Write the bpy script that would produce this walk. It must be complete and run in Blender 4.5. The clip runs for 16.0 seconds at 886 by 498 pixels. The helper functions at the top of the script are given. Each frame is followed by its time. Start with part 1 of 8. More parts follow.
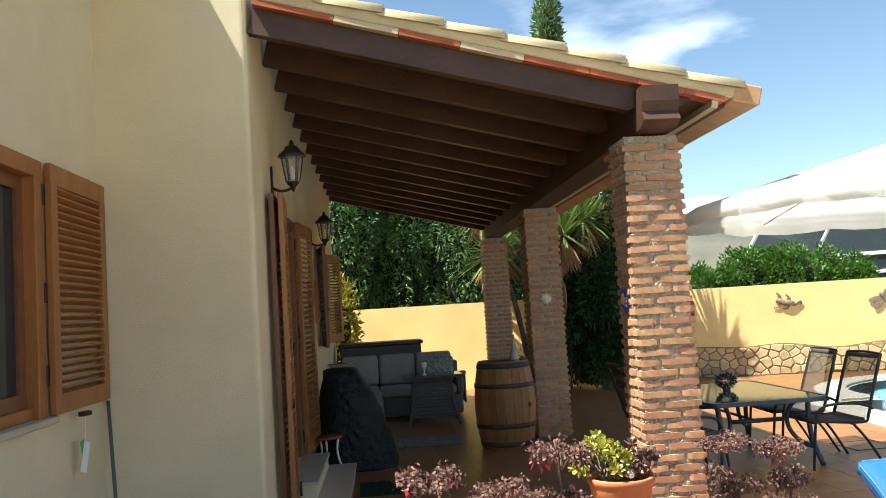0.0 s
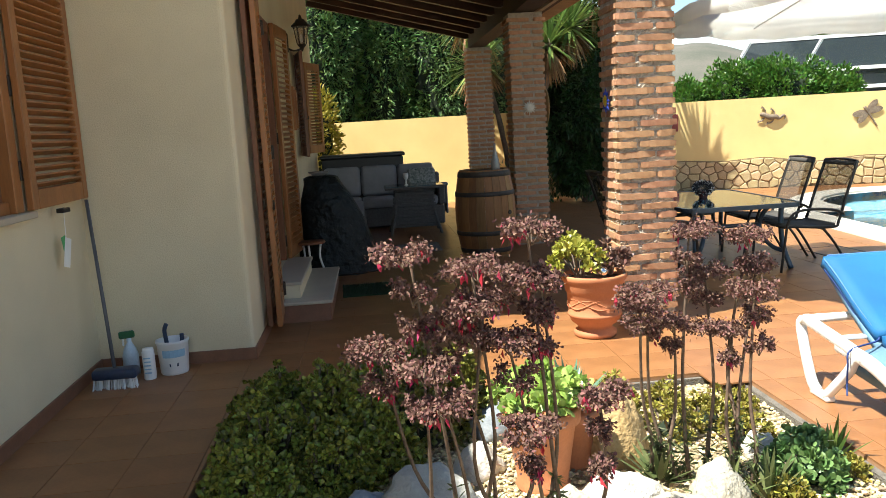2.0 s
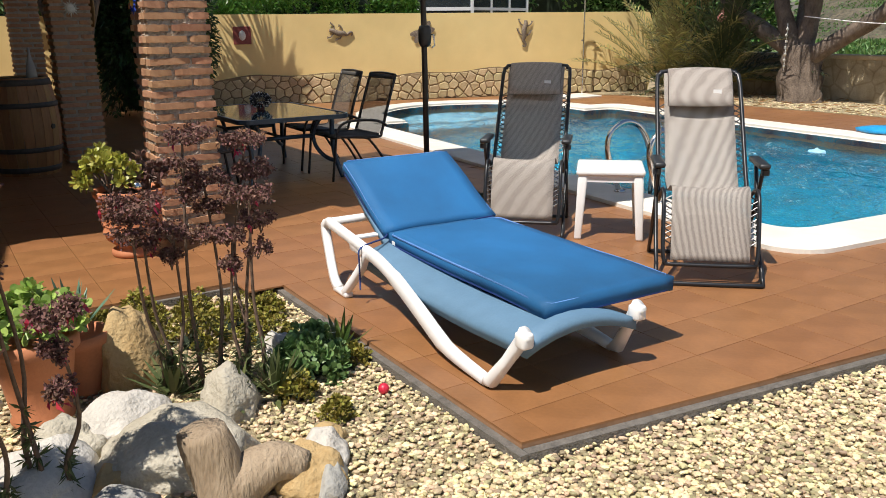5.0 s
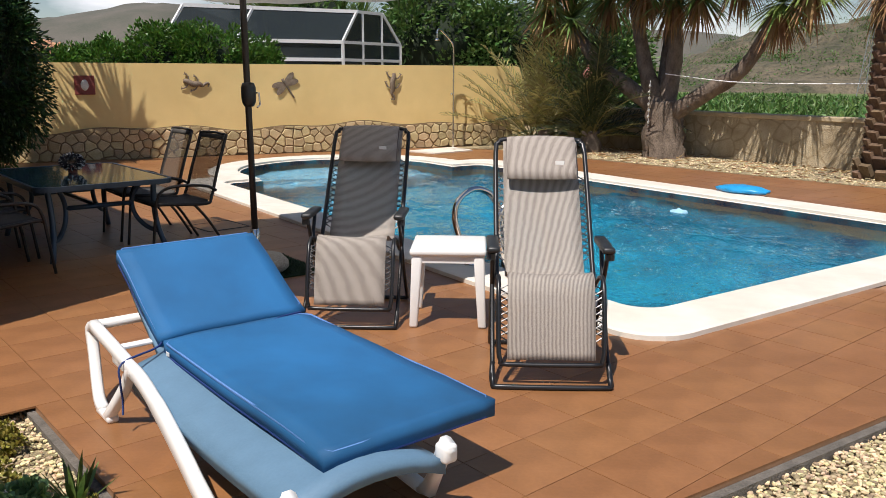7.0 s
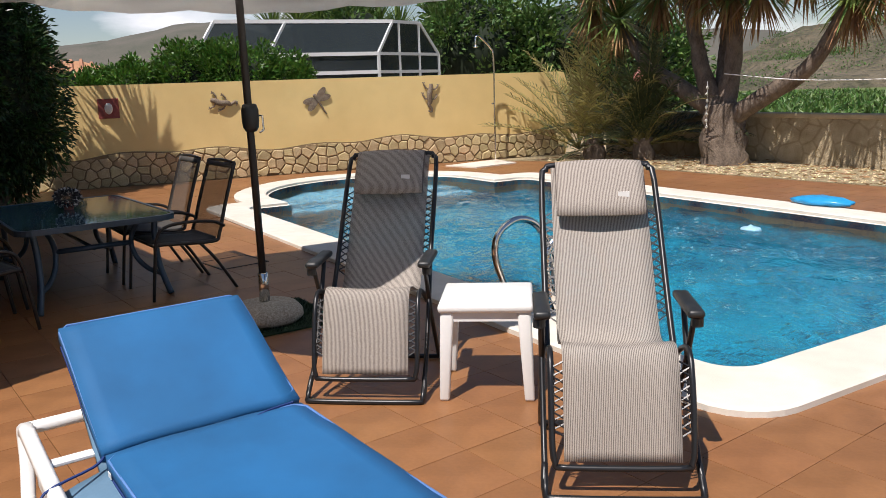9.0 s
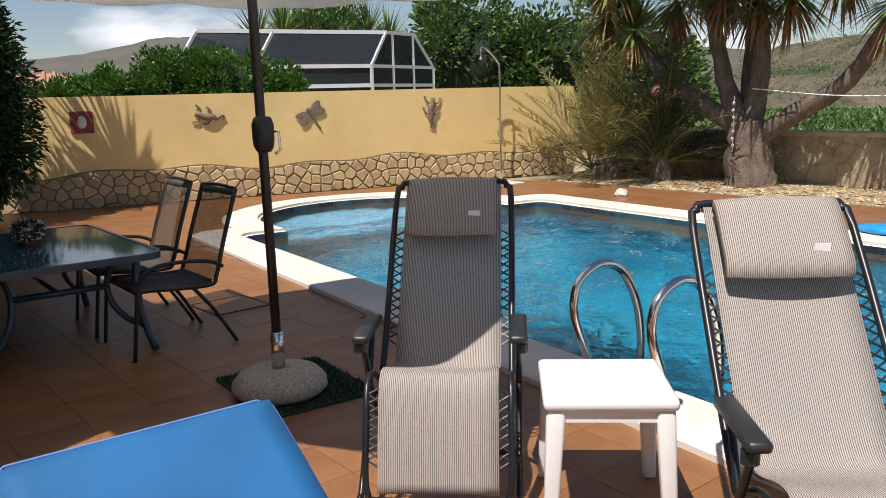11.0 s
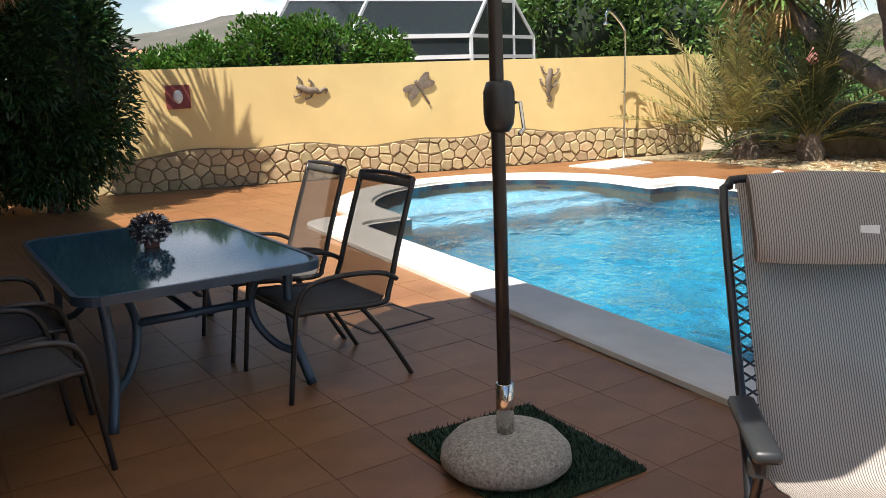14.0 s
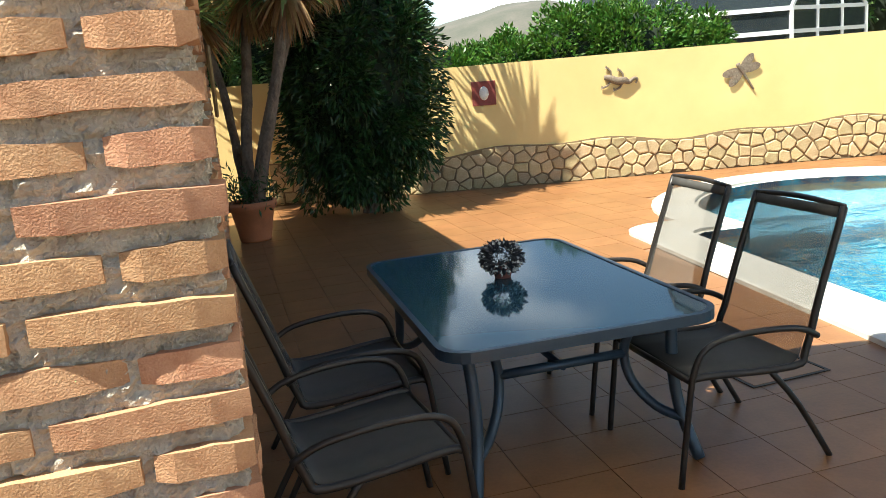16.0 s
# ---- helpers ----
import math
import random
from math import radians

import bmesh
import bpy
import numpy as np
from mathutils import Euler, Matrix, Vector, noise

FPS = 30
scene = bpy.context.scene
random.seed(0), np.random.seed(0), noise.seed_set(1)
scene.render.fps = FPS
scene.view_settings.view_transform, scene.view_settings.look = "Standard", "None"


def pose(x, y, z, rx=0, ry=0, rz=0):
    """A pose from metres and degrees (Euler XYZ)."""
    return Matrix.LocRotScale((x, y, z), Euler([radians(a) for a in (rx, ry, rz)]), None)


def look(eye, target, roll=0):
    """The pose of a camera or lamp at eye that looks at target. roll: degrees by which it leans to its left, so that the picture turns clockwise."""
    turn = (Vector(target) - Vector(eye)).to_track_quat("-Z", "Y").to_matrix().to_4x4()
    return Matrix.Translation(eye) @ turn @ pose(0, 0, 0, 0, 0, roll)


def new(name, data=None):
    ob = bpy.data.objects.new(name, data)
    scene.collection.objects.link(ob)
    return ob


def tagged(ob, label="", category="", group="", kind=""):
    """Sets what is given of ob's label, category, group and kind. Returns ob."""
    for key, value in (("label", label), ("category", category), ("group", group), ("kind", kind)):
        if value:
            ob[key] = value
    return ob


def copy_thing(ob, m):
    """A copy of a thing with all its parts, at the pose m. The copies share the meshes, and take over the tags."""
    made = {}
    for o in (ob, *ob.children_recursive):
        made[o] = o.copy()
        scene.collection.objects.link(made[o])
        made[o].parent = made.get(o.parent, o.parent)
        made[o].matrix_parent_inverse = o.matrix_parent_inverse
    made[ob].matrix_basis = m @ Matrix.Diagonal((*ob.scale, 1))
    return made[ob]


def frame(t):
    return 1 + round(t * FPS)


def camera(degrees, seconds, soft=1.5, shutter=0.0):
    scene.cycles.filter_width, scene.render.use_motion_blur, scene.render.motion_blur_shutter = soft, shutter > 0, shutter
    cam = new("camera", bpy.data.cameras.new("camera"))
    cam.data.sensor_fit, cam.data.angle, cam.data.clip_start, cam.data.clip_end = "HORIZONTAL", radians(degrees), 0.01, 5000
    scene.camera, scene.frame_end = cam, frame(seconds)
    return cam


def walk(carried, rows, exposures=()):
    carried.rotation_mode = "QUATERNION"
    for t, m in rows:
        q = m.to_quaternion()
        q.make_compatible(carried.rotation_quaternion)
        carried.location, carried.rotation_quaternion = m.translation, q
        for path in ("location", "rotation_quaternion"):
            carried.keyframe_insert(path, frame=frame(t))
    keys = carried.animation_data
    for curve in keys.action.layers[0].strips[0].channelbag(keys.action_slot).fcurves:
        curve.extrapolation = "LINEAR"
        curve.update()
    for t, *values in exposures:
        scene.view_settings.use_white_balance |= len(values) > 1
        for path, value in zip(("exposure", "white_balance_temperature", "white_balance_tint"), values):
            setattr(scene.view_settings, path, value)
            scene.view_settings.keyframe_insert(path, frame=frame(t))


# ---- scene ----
cam = camera(57.2, 16.0, soft=0.55)
PATH = [
    (0, (0.052, -0.014, 1.494), (0.208, 1.975, 1.638), -3.5),
    (0.5, (0.052, -0.013, 1.465), (0.201, 1.98, 1.521), -3.4),
    (1, (0.052, -0.003, 1.447), (0.193, 1.991, 1.4), -3.1),
    (1.5, (0.061, 0.014, 1.408), (0.199, 2.0, 1.223), -3.2),
    (2, (0.08, 0.013, 1.374), (0.247, 1.984, 1.076), -3.3),
    (2.5, (0.097, 0.036, 1.361), (0.345, 1.986, 0.991), -2.7),
    (3, (0.132, 0.032, 1.352), (0.496, 1.955, 0.942), -1.9),
    (3.5, (0.179, 0.018, 1.353), (0.684, 1.905, 0.92), -1.5),
    (4, (0.25, -0.017, 1.342), (0.943, 1.801, 0.879), -0.9),
    (4.5, (0.346, -0.054, 1.332), (1.2, 1.684, 0.833), -0.4),
    (5, (0.46, -0.045, 1.308), (1.497, 1.581, 0.78), -0.7),
    (5.2, (0.508, -0.019, 1.304), (1.597, 1.57, 0.765), -0.9),
    (7.3, (1.241, 0.342, 1.377), (2.548, 1.802, 0.976), 0.4),
    (7.5, (1.271, 0.385, 1.372), (2.603, 1.823, 0.974), 0.4),
    (8, (1.373, 0.65, 1.394), (2.709, 2.084, 1.001), -0.5),
    (8.5, (1.559, 0.807, 1.385), (2.861, 2.273, 0.991), -2.2),
    (9, (1.791, 0.934, 1.394), (2.972, 2.499, 0.996), -2.0),
    (9.5, (1.951, 1.164, 1.367), (3.104, 2.749, 0.969), -1.6),
    (9.7, (2.0, 1.276, 1.376), (3.149, 2.867, 0.986), -1.8),
    (11.8, (2.111, 2.403, 1.361), (3.423, 3.87, 1.004), -3.3),
    (12, (2.107, 2.483, 1.354), (3.431, 3.938, 0.995), -3.9),
    (12.5, (2.142, 2.694, 1.339), (3.46, 4.154, 0.976), -3.6),
    (13, (2.152, 2.913, 1.357), (3.386, 4.443, 0.99), -2.0),
    (13.5, (2.148, 3.153, 1.359), (3.338, 4.716, 0.985), -1.9),
    (14, (2.188, 3.376, 1.338), (3.284, 4.997, 0.923), -2.0),
    (14.5, (2.245, 3.588, 1.385), (3.205, 5.288, 0.948), -0.6),
    (15, (2.226, 3.827, 1.424), (3.073, 5.587, 0.991), -1.5),
    (15.5, (2.167, 3.958, 1.443), (2.836, 5.795, 1.025), -4.4),
    (16, (2.085, 4.159, 1.444), (2.582, 6.052, 1.031), -4.9),
]
walk(cam, [(t, look(eye, target, roll)) for t, eye, target, roll in PATH],
     [(0.0, 1.44, 6500, 3), (1.5, 1.5, 6500, 4), (3.0, 1.14, 6500, 5), (4.0, 0.74, 6500, 9), (5.0, 0.28, 6500, 12), (7.5, 0.12, 6500, 15), (9.5, 0.16, 6500, 16), (12.5, 0.42, 6500, 16), (14.0, 0.85, 6500, 13), (15.0, 1.04, 6500, 9), (16.0, 1.38, 6500, 2)])

# ---- world, sun ----
SUN = Vector((0.5, 0.185, -1.0))
world = bpy.data.worlds.new("sky")
scene.world = world
world.use_nodes = True
wn = world.node_tree
for n in list(wn.nodes):
    wn.nodes.remove(n)
w_out = wn.nodes.new("ShaderNodeOutputWorld")
w_bg = wn.nodes.new("ShaderNodeBackground")
w_sky = wn.nodes.new("ShaderNodeTexSky")
w_sky.sky_type = 'NISHITA'
w_sky.sun_disc = False
w_sky.sun_elevation = radians(61.9)
w_sky.sun_rotation = radians(250)
w_sky.air_density = 1.0
w_sky.dust_density = 0.1
w_sky.ozone_density = 1.6
w_bg.inputs[1].default_value = 0.072
# clouds low over the hills, mixed into the sky colour by a noise on the direction
w_tc = wn.nodes.new("ShaderNodeTexCoord")
w_map = wn.nodes.new("ShaderNodeMapping")
w_map.inputs["Scale"].default_value = (1.0, 1.0, 3.2)
w_noise = wn.nodes.new("ShaderNodeTexNoise")
w_noise.inputs["Scale"].default_value = 2.3
w_noise.inputs["Detail"].default_value = 7
w_ramp = wn.nodes.new("ShaderNodeValToRGB")
w_ramp.color_ramp.elements[0].position = 0.53
w_ramp.color_ramp.elements[1].position = 0.63
w_sep = wn.nodes.new("ShaderNodeSeparateXYZ")
w_low = wn.nodes.new("ShaderNodeMapRange")
w_low.inputs["From Min"].default_value = 0.42
w_low.inputs["From Max"].default_value = 0.1
w_mul = wn.nodes.new("ShaderNodeMath")
w_mul.operation = 'MULTIPLY'
w_mix = wn.nodes.new("ShaderNodeMixRGB")
w_mix.inputs[2].default_value = (14.0, 14.2, 14.6, 1)
wn.links.new(w_tc.outputs["Generated"], w_map.inputs["Vector"])
wn.links.new(w_map.outputs[0], w_noise.inputs["Vector"])
wn.links.new(w_noise.outputs["Fac"], w_ramp.inputs[0])
wn.links.new(w_tc.outputs["Generated"], w_sep.inputs[0])
wn.links.new(w_sep.outputs["Z"], w_low.inputs["Value"])
wn.links.new(w_ramp.outputs[0], w_mul.inputs[0])
wn.links.new(w_low.outputs[0], w_mul.inputs[1])
wn.links.new(w_mul.outputs[0], w_mix.inputs[0])
wn.links.new(w_sky.outputs[0], w_mix.inputs[1])
wn.links.new(w_mix.outputs[0], w_bg.inputs[0])
wn.links.new(w_bg.outputs[0], w_out.inputs[0])

sun_data = bpy.data.lights.new("sun", 'SUN')
sun_data.energy = 5.0
sun_data.angle = radians(0.55)
sun_data.color = (1.0, 0.95, 0.87)
sun = new("sun", sun_data)
sun.matrix_world = look((0, 0, 30), Vector((0, 0, 30)) + SUN)


# ---- materials ----
def mat(name, color, rough=0.7, metal=0.0, vary=0.15, scale=12.0, bump=0.2, grain=90.0, color2=None, stain=0.0,
        stretch=(1, 1, 1), isl=0.0, obj=0.0, trans=0.0, spec=0.5, bump_dist=0.004):
    """Surface with colour variation at two scales, stains and fine relief, in metres."""
    m = bpy.data.materials.new(name)
    m.use_nodes = True
    nt = m.node_tree
    b = nt.nodes["Principled BSDF"]
    b.inputs["Roughness"].default_value = rough
    b.inputs["Metallic"].default_value = metal
    b.inputs["Specular IOR Level"].default_value = spec
    tc = nt.nodes.new("ShaderNodeTexCoord")
    mp = nt.nodes.new("ShaderNodeMapping")
    mp.inputs["Scale"].default_value = stretch
    nt.links.new(tc.outputs["Object"], mp.inputs[0])
    n1 = nt.nodes.new("ShaderNodeTexNoise")
    n1.inputs["Scale"].default_value = scale
    n1.inputs["Detail"].default_value = 5
    n2 = nt.nodes.new("ShaderNodeTexNoise")
    n2.inputs["Scale"].default_value = grain
    n2.inputs["Detail"].default_value = 3
    nt.links.new(mp.outputs[0], n1.inputs["Vector"])
    nt.links.new(mp.outputs[0], n2.inputs["Vector"])
    c = Vector(color)
    hi = Vector(color2) if color2 else c * (1 + vary)
    lo = c * (1 - vary) if not color2 else c
    ramp = nt.nodes.new("ShaderNodeValToRGB")
    ramp.color_ramp.elements[0].position = 0.32
    ramp.color_ramp.elements[1].position = 0.68
    ramp.color_ramp.elements[0].color = (*lo, 1)
    ramp.color_ramp.elements[1].color = (*hi, 1)
    mixf = nt.nodes.new("ShaderNodeMath")
    mixf.operation = 'MULTIPLY_ADD'
    mixf.inputs[1].default_value = 0.35
    nt.links.new(n2.outputs["Fac"], mixf.inputs[0])
    half = nt.nodes.new("ShaderNodeMath")
    half.operation = 'MULTIPLY'
    half.inputs[1].default_value = 0.65
    nt.links.new(n1.outputs["Fac"], half.inputs[0])
    nt.links.new(half.outputs[0], mixf.inputs[2])
    nt.links.new(mixf.outputs[0], ramp.inputs[0])
    col = ramp.outputs[0]
    if isl or obj:
        hsv = nt.nodes.new("ShaderNodeHueSaturation")
        if isl:
            src = nt.nodes.new("ShaderNodeNewGeometry").outputs["Random Per Island"]
        else:
            src = nt.nodes.new("ShaderNodeObjectInfo").outputs["Random"]
        amt = isl or obj
        mr = nt.nodes.new("ShaderNodeMapRange")
        mr.inputs["To Min"].default_value = 1 - amt
        mr.inputs["To Max"].default_value = 1 + amt
        nt.links.new(src, mr.inputs[0])
        nt.links.new(mr.outputs[0], hsv.inputs["Value"])
        wrap = nt.nodes.new("ShaderNodeMath")
        wrap.operation = 'MULTIPLY'
        wrap.inputs[1].default_value = 7.31
        fr = nt.nodes.new("ShaderNodeMath")
        fr.operation = 'FRACT'
        nt.links.new(src, wrap.inputs[0])
        nt.links.new(wrap.outputs[0], fr.inputs[0])
        mh = nt.nodes.new("ShaderNodeMapRange")
        mh.inputs["To Min"].default_value = 0.5 - amt * 0.06
        mh.inputs["To Max"].default_value = 0.5 + amt * 0.06
        nt.links.new(fr.outputs[0], mh.inputs[0])
        nt.links.new(mh.outputs[0], hsv.inputs["Hue"])
        nt.links.new(col, hsv.inputs["Color"])
        col = hsv.outputs[0]
    if stain:
        n3 = nt.nodes.new("ShaderNodeTexNoise")
        n3.inputs["Scale"].default_value = scale * 0.22
        n3.inputs["Detail"].default_value = 6
        nt.links.new(mp.outputs[0], n3.inputs["Vector"])
        r3 = nt.nodes.new("ShaderNodeValToRGB")
        r3.color_ramp.elements[0].position = 0.42
        r3.color_ramp.elements[1].position = 0.6
        d = 1 - stain
        r3.color_ramp.elements[0].color = (d, d * 0.98, d * 0.95, 1)
        r3.color_ramp.elements[1].color = (1, 1, 1, 1)
        mx = nt.nodes.new("ShaderNodeMixRGB")
        mx.blend_type = 'MULTIPLY'
        mx.inputs[0].default_value = 1
        nt.links.new(n3.outputs["Fac"], r3.inputs[0])
        nt.links.new(col, mx.inputs[1])
        nt.links.new(r3.outputs[0], mx.inputs[2])
        col = mx.outputs[0]
    nt.links.new(col, b.inputs["Base Color"])
    if bump:
        bp = nt.nodes.new("ShaderNodeBump")
        bp.inputs["Strength"].default_value = bump
        bp.inputs["Distance"].default_value = bump_dist
        nt.links.new(n2.outputs["Fac"], bp.inputs["Height"])
        nt.links.new(bp.outputs[0], b.inputs["Normal"])
    if trans:
        t = nt.nodes.new("ShaderNodeBsdfTranslucent")
        nt.links.new(col, t.inputs[0])
        ms = nt.nodes.new("ShaderNodeMixShader")
        ms.inputs[0].default_value = trans
        o = nt.nodes["Material Output"]
        nt.links.new(b.outputs[0], ms.inputs[1])
        nt.links.new(t.outputs[0], ms.inputs[2])
        nt.links.new(ms.outputs[0], o.inputs[0])
    return m


def striped(name, dark, light, period, rough=0.8, cut=0.5, see=0.0):
    """Woven cloth with narrow stripes across its width (object x)."""
    m = mat(name, light, rough, vary=0.06, scale=30, grain=400, bump=0.15)
    nt = m.node_tree
    b = nt.nodes["Principled BSDF"]
    tc = nt.nodes.new("ShaderNodeTexCoord")
    sx = nt.nodes.new("ShaderNodeSeparateXYZ")
    nt.links.new(tc.outputs["Object"], sx.inputs[0])
    md = nt.nodes.new("ShaderNodeMath")
    md.operation = 'MULTIPLY'
    md.inputs[1].default_value = 1 / period
    fr = nt.nodes.new("ShaderNodeMath")
    fr.operation = 'FRACT'
    gt = nt.nodes.new("ShaderNodeMath")
    gt.operation = 'GREATER_THAN'
    gt.inputs[1].default_value = cut
    mx = nt.nodes.new("ShaderNodeMixRGB")
    mx.inputs[1].default_value = (*dark, 1)
    mx.inputs[2].default_value = (*light, 1)
    nz = nt.nodes.new("ShaderNodeTexNoise")
    nz.inputs["Scale"].default_value = 14.0
    nz.inputs["Detail"].default_value = 4
    nt.links.new(tc.outputs["Object"], nz.inputs["Vector"])
    wv = nt.nodes.new("ShaderNodeMath")
    wv.operation = 'MULTIPLY_ADD'
    wv.inputs[1].default_value = 0.55
    nt.links.new(nz.outputs["Fac"], wv.inputs[0])
    nt.links.new(sx.outputs["X"], md.inputs[0])
    nt.links.new(md.outputs[0], wv.inputs[2])
    nt.links.new(wv.outputs[0], fr.inputs[0])
    nt.links.new(fr.outputs[0], gt.inputs[0])
    nt.links.new(gt.outputs[0], mx.inputs[0])
    nt.links.new(mx.outputs[0], b.inputs["Base Color"])
    if see:
        t = nt.nodes.new("ShaderNodeBsdfTransparent")
        ms = nt.nodes.new("ShaderNodeMixShader")
        ms.inputs[0].default_value = see
        nt.links.new(b.outputs[0], ms.inputs[1])
        nt.links.new(t.outputs[0], ms.inputs[2])
        nt.links.new(ms.outputs[0], nt.nodes["Material Output"].inputs[0])
    return m


M_STUCCO = mat("cream_stucco", (0.70, 0.61, 0.42), 0.9, vary=0.05, scale=3, grain=160, bump=0.5, stain=0.06, bump_dist=0.006)
M_YELLOW = mat("yellow_render", (0.78, 0.58, 0.25), 0.9, vary=0.05, scale=2.5, grain=150, bump=0.5, stain=0.08, bump_dist=0.006)
M_TILE = mat("terracotta_tile", (0.28, 0.128, 0.05), 0.42, vary=0.14, scale=7, grain=60, bump=0.1, obj=0.035, stain=0.14)
M_TILE_I = mat("terracotta_tile_far", (0.285, 0.131, 0.052), 0.40, vary=0.16, scale=7, grain=60, bump=0.1, isl=0.035, stain=0.14)
M_GROUT = mat("grout", (0.31, 0.17, 0.09), 0.95, vary=0.15, scale=20, bump=0.3)
M_SKIRT = mat("skirting_tile", (0.22, 0.10, 0.055), 0.5, vary=0.15, scale=14, bump=0.1)
M_BEAM = mat("dark_stained_beam", (0.060, 0.026, 0.014), 0.55, vary=0.4, scale=7, grain=80, bump=0.4, stretch=(0.35, 1, 1))
M_BEAMY = mat("dark_stained_main_beam", (0.055, 0.025, 0.014), 0.55, vary=0.4, scale=7, grain=80, bump=0.4, stretch=(1, 0.35, 1))
M_WOOD = mat("varnished_shutter_wood", (0.30, 0.115, 0.032), 0.42, vary=0.25, scale=9, grain=110, bump=0.2, stretch=(1, 1, 0.15))
M_WOODD = mat("dark_door_wood", (0.17, 0.062, 0.024), 0.45, vary=0.25, scale=9, grain=110, bump=0.2, stretch=(1, 1, 0.15))
M_BRICK = mat("old_red_brick", (0.37, 0.178, 0.093), 0.92, color2=(0.535, 0.31, 0.172), scale=26, grain=330, bump=0.8, obj=0.14, bump_dist=0.0025)
M_MORTAR = mat("rough_grey_mortar", (0.43, 0.375, 0.305), 0.95, vary=0.22, scale=30, grain=160, bump=1.0, bump_dist=0.008)
M_STONE = mat("ochre_field_stone", (0.42, 0.31, 0.15), 0.9, color2=(0.60, 0.49, 0.29), scale=9, grain=70, bump=0.7, obj=0.2, bump_dist=0.008)
M_STONEM = mat("brown_pointing", (0.24, 0.17, 0.09), 0.95, vary=0.15, scale=18, bump=0.6)
M_COPING = mat("white_coping_stone", (0.72, 0.68, 0.60), 0.75, vary=0.06, scale=9, grain=140, bump=0.4, stain=0.08)
# the bright net of light under ripples is painted in as cyan blotches
M_POOL = mat("pool_lining_painted_ripple_light", (0.001, 0.034, 0.085), 0.5, color2=(0.005, 0.265, 0.385), scale=2.6, grain=6.5, bump=0.0)
# steeper ramp, so the painted light stands out from the dark blue
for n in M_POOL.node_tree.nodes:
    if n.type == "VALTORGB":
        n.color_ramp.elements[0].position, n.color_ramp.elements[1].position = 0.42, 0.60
M_WHITE = mat("white_plastic", (0.80, 0.80, 0.78), 0.35, vary=0.03, scale=6, grain=90, bump=0.05)
M_GRAVELG = mat("gravel_bed", (0.30, 0.23, 0.125), 0.95, color2=(0.52, 0.43, 0.26), scale=40, grain=160, bump=1.0, bump_dist=0.02)
M_DRY = mat("dry_ground", (0.36, 0.28, 0.17), 0.95, vary=0.25, scale=0.6, grain=30, bump=0.8, stain=0.25)


# ---- building helpers ----
def part(name, bm, material, parent=None, label="", smooth=False):
    me = bpy.data.meshes.new(name)
    bm.to_mesh(me)
    bm.free()
    me.materials.append(material)
    if smooth:
        me.polygons.foreach_set("use_smooth", [True] * len(me.polygons))
    ob = new(name, me)
    if parent is not None:
        ob.parent = parent
    if label:
        ob["label"] = label
    return ob


def raw(name, verts, faces, material, parent=None, label="", smooth=False):
    me = bpy.data.meshes.new(name)
    me.from_pydata([tuple(v) for v in verts], [], [tuple(f) for f in faces])
    me.update()
    me.materials.append(material)
    if smooth:
        me.polygons.foreach_set("use_smooth", [True] * len(me.polygons))
    ob = new(name, me)
    if parent is not None:
        ob.parent = parent
    if label:
        ob["label"] = label
    return ob


def thing(name, label, category, m=None, group="", kind=""):
    ob = new(name)
    ob.empty_display_size = 0.1
    if m is not None:
        ob.matrix_basis = m
    return tagged(ob, label, category, group, kind)


def box(bm, x0, y0, z0, x1, y1, z1, bevel=0.0, m=None, seg=1):
    c = Matrix.Translation(((x0 + x1) / 2, (y0 + y1) / 2, (z0 + z1) / 2)) @ Matrix.Diagonal((x1 - x0, y1 - y0, z1 - z0, 1))
    r = bmesh.ops.create_cube(bm, size=1.0, matrix=(m @ c) if m else c)
    if bevel:
        es = list({e for v in r["verts"] for e in v.link_edges})
        bmesh.ops.bevel(bm, geom=es, offset=bevel, segments=seg, affect='EDGES', profile=0.5)
    return bm


def B(*a, **k):
    return box(bmesh.new(), *a, **k)


def tube(bm, pts, r, seg=8, closed=False):
    """A round bar along a line of points; r: one radius or one for each point."""
    pts = [Vector(p) for p in pts]
    n = len(pts)
    rs = r if isinstance(r, (list, tuple)) else [r] * n
    rings = []
    up = None
    for i, p in enumerate(pts):
        a = pts[i - 1] if (i > 0 or closed) else p
        c = pts[(i + 1) % n] if (i < n - 1 or closed) else p
        d = (c - a).normalized()
        if up is None:
            up = Vector((0, 0, 1)) if abs(d.z) < 0.9 else Vector((1, 0, 0))
        side = d.cross(up).normalized()
        up = side.cross(d).normalized()
        rings.append([bm.verts.new(p + rs[i] * (math.cos(t) * side + math.sin(t) * up))
                      for t in (2 * math.pi * k / seg for k in range(seg))])
    for i in range(n if closed else n - 1):
        a, b = rings[i], rings[(i + 1) % n]
        for k in range(seg):
            bm.faces.new((a[k], a[(k + 1) % seg], b[(k + 1) % seg], b[k]))
    if not closed:
        bm.faces.new(rings[0][::-1])
        bm.faces.new(rings[-1])
    return bm


def T(pts, r, seg=8, closed=False):
    return tube(bmesh.new(), pts, r, seg, closed)


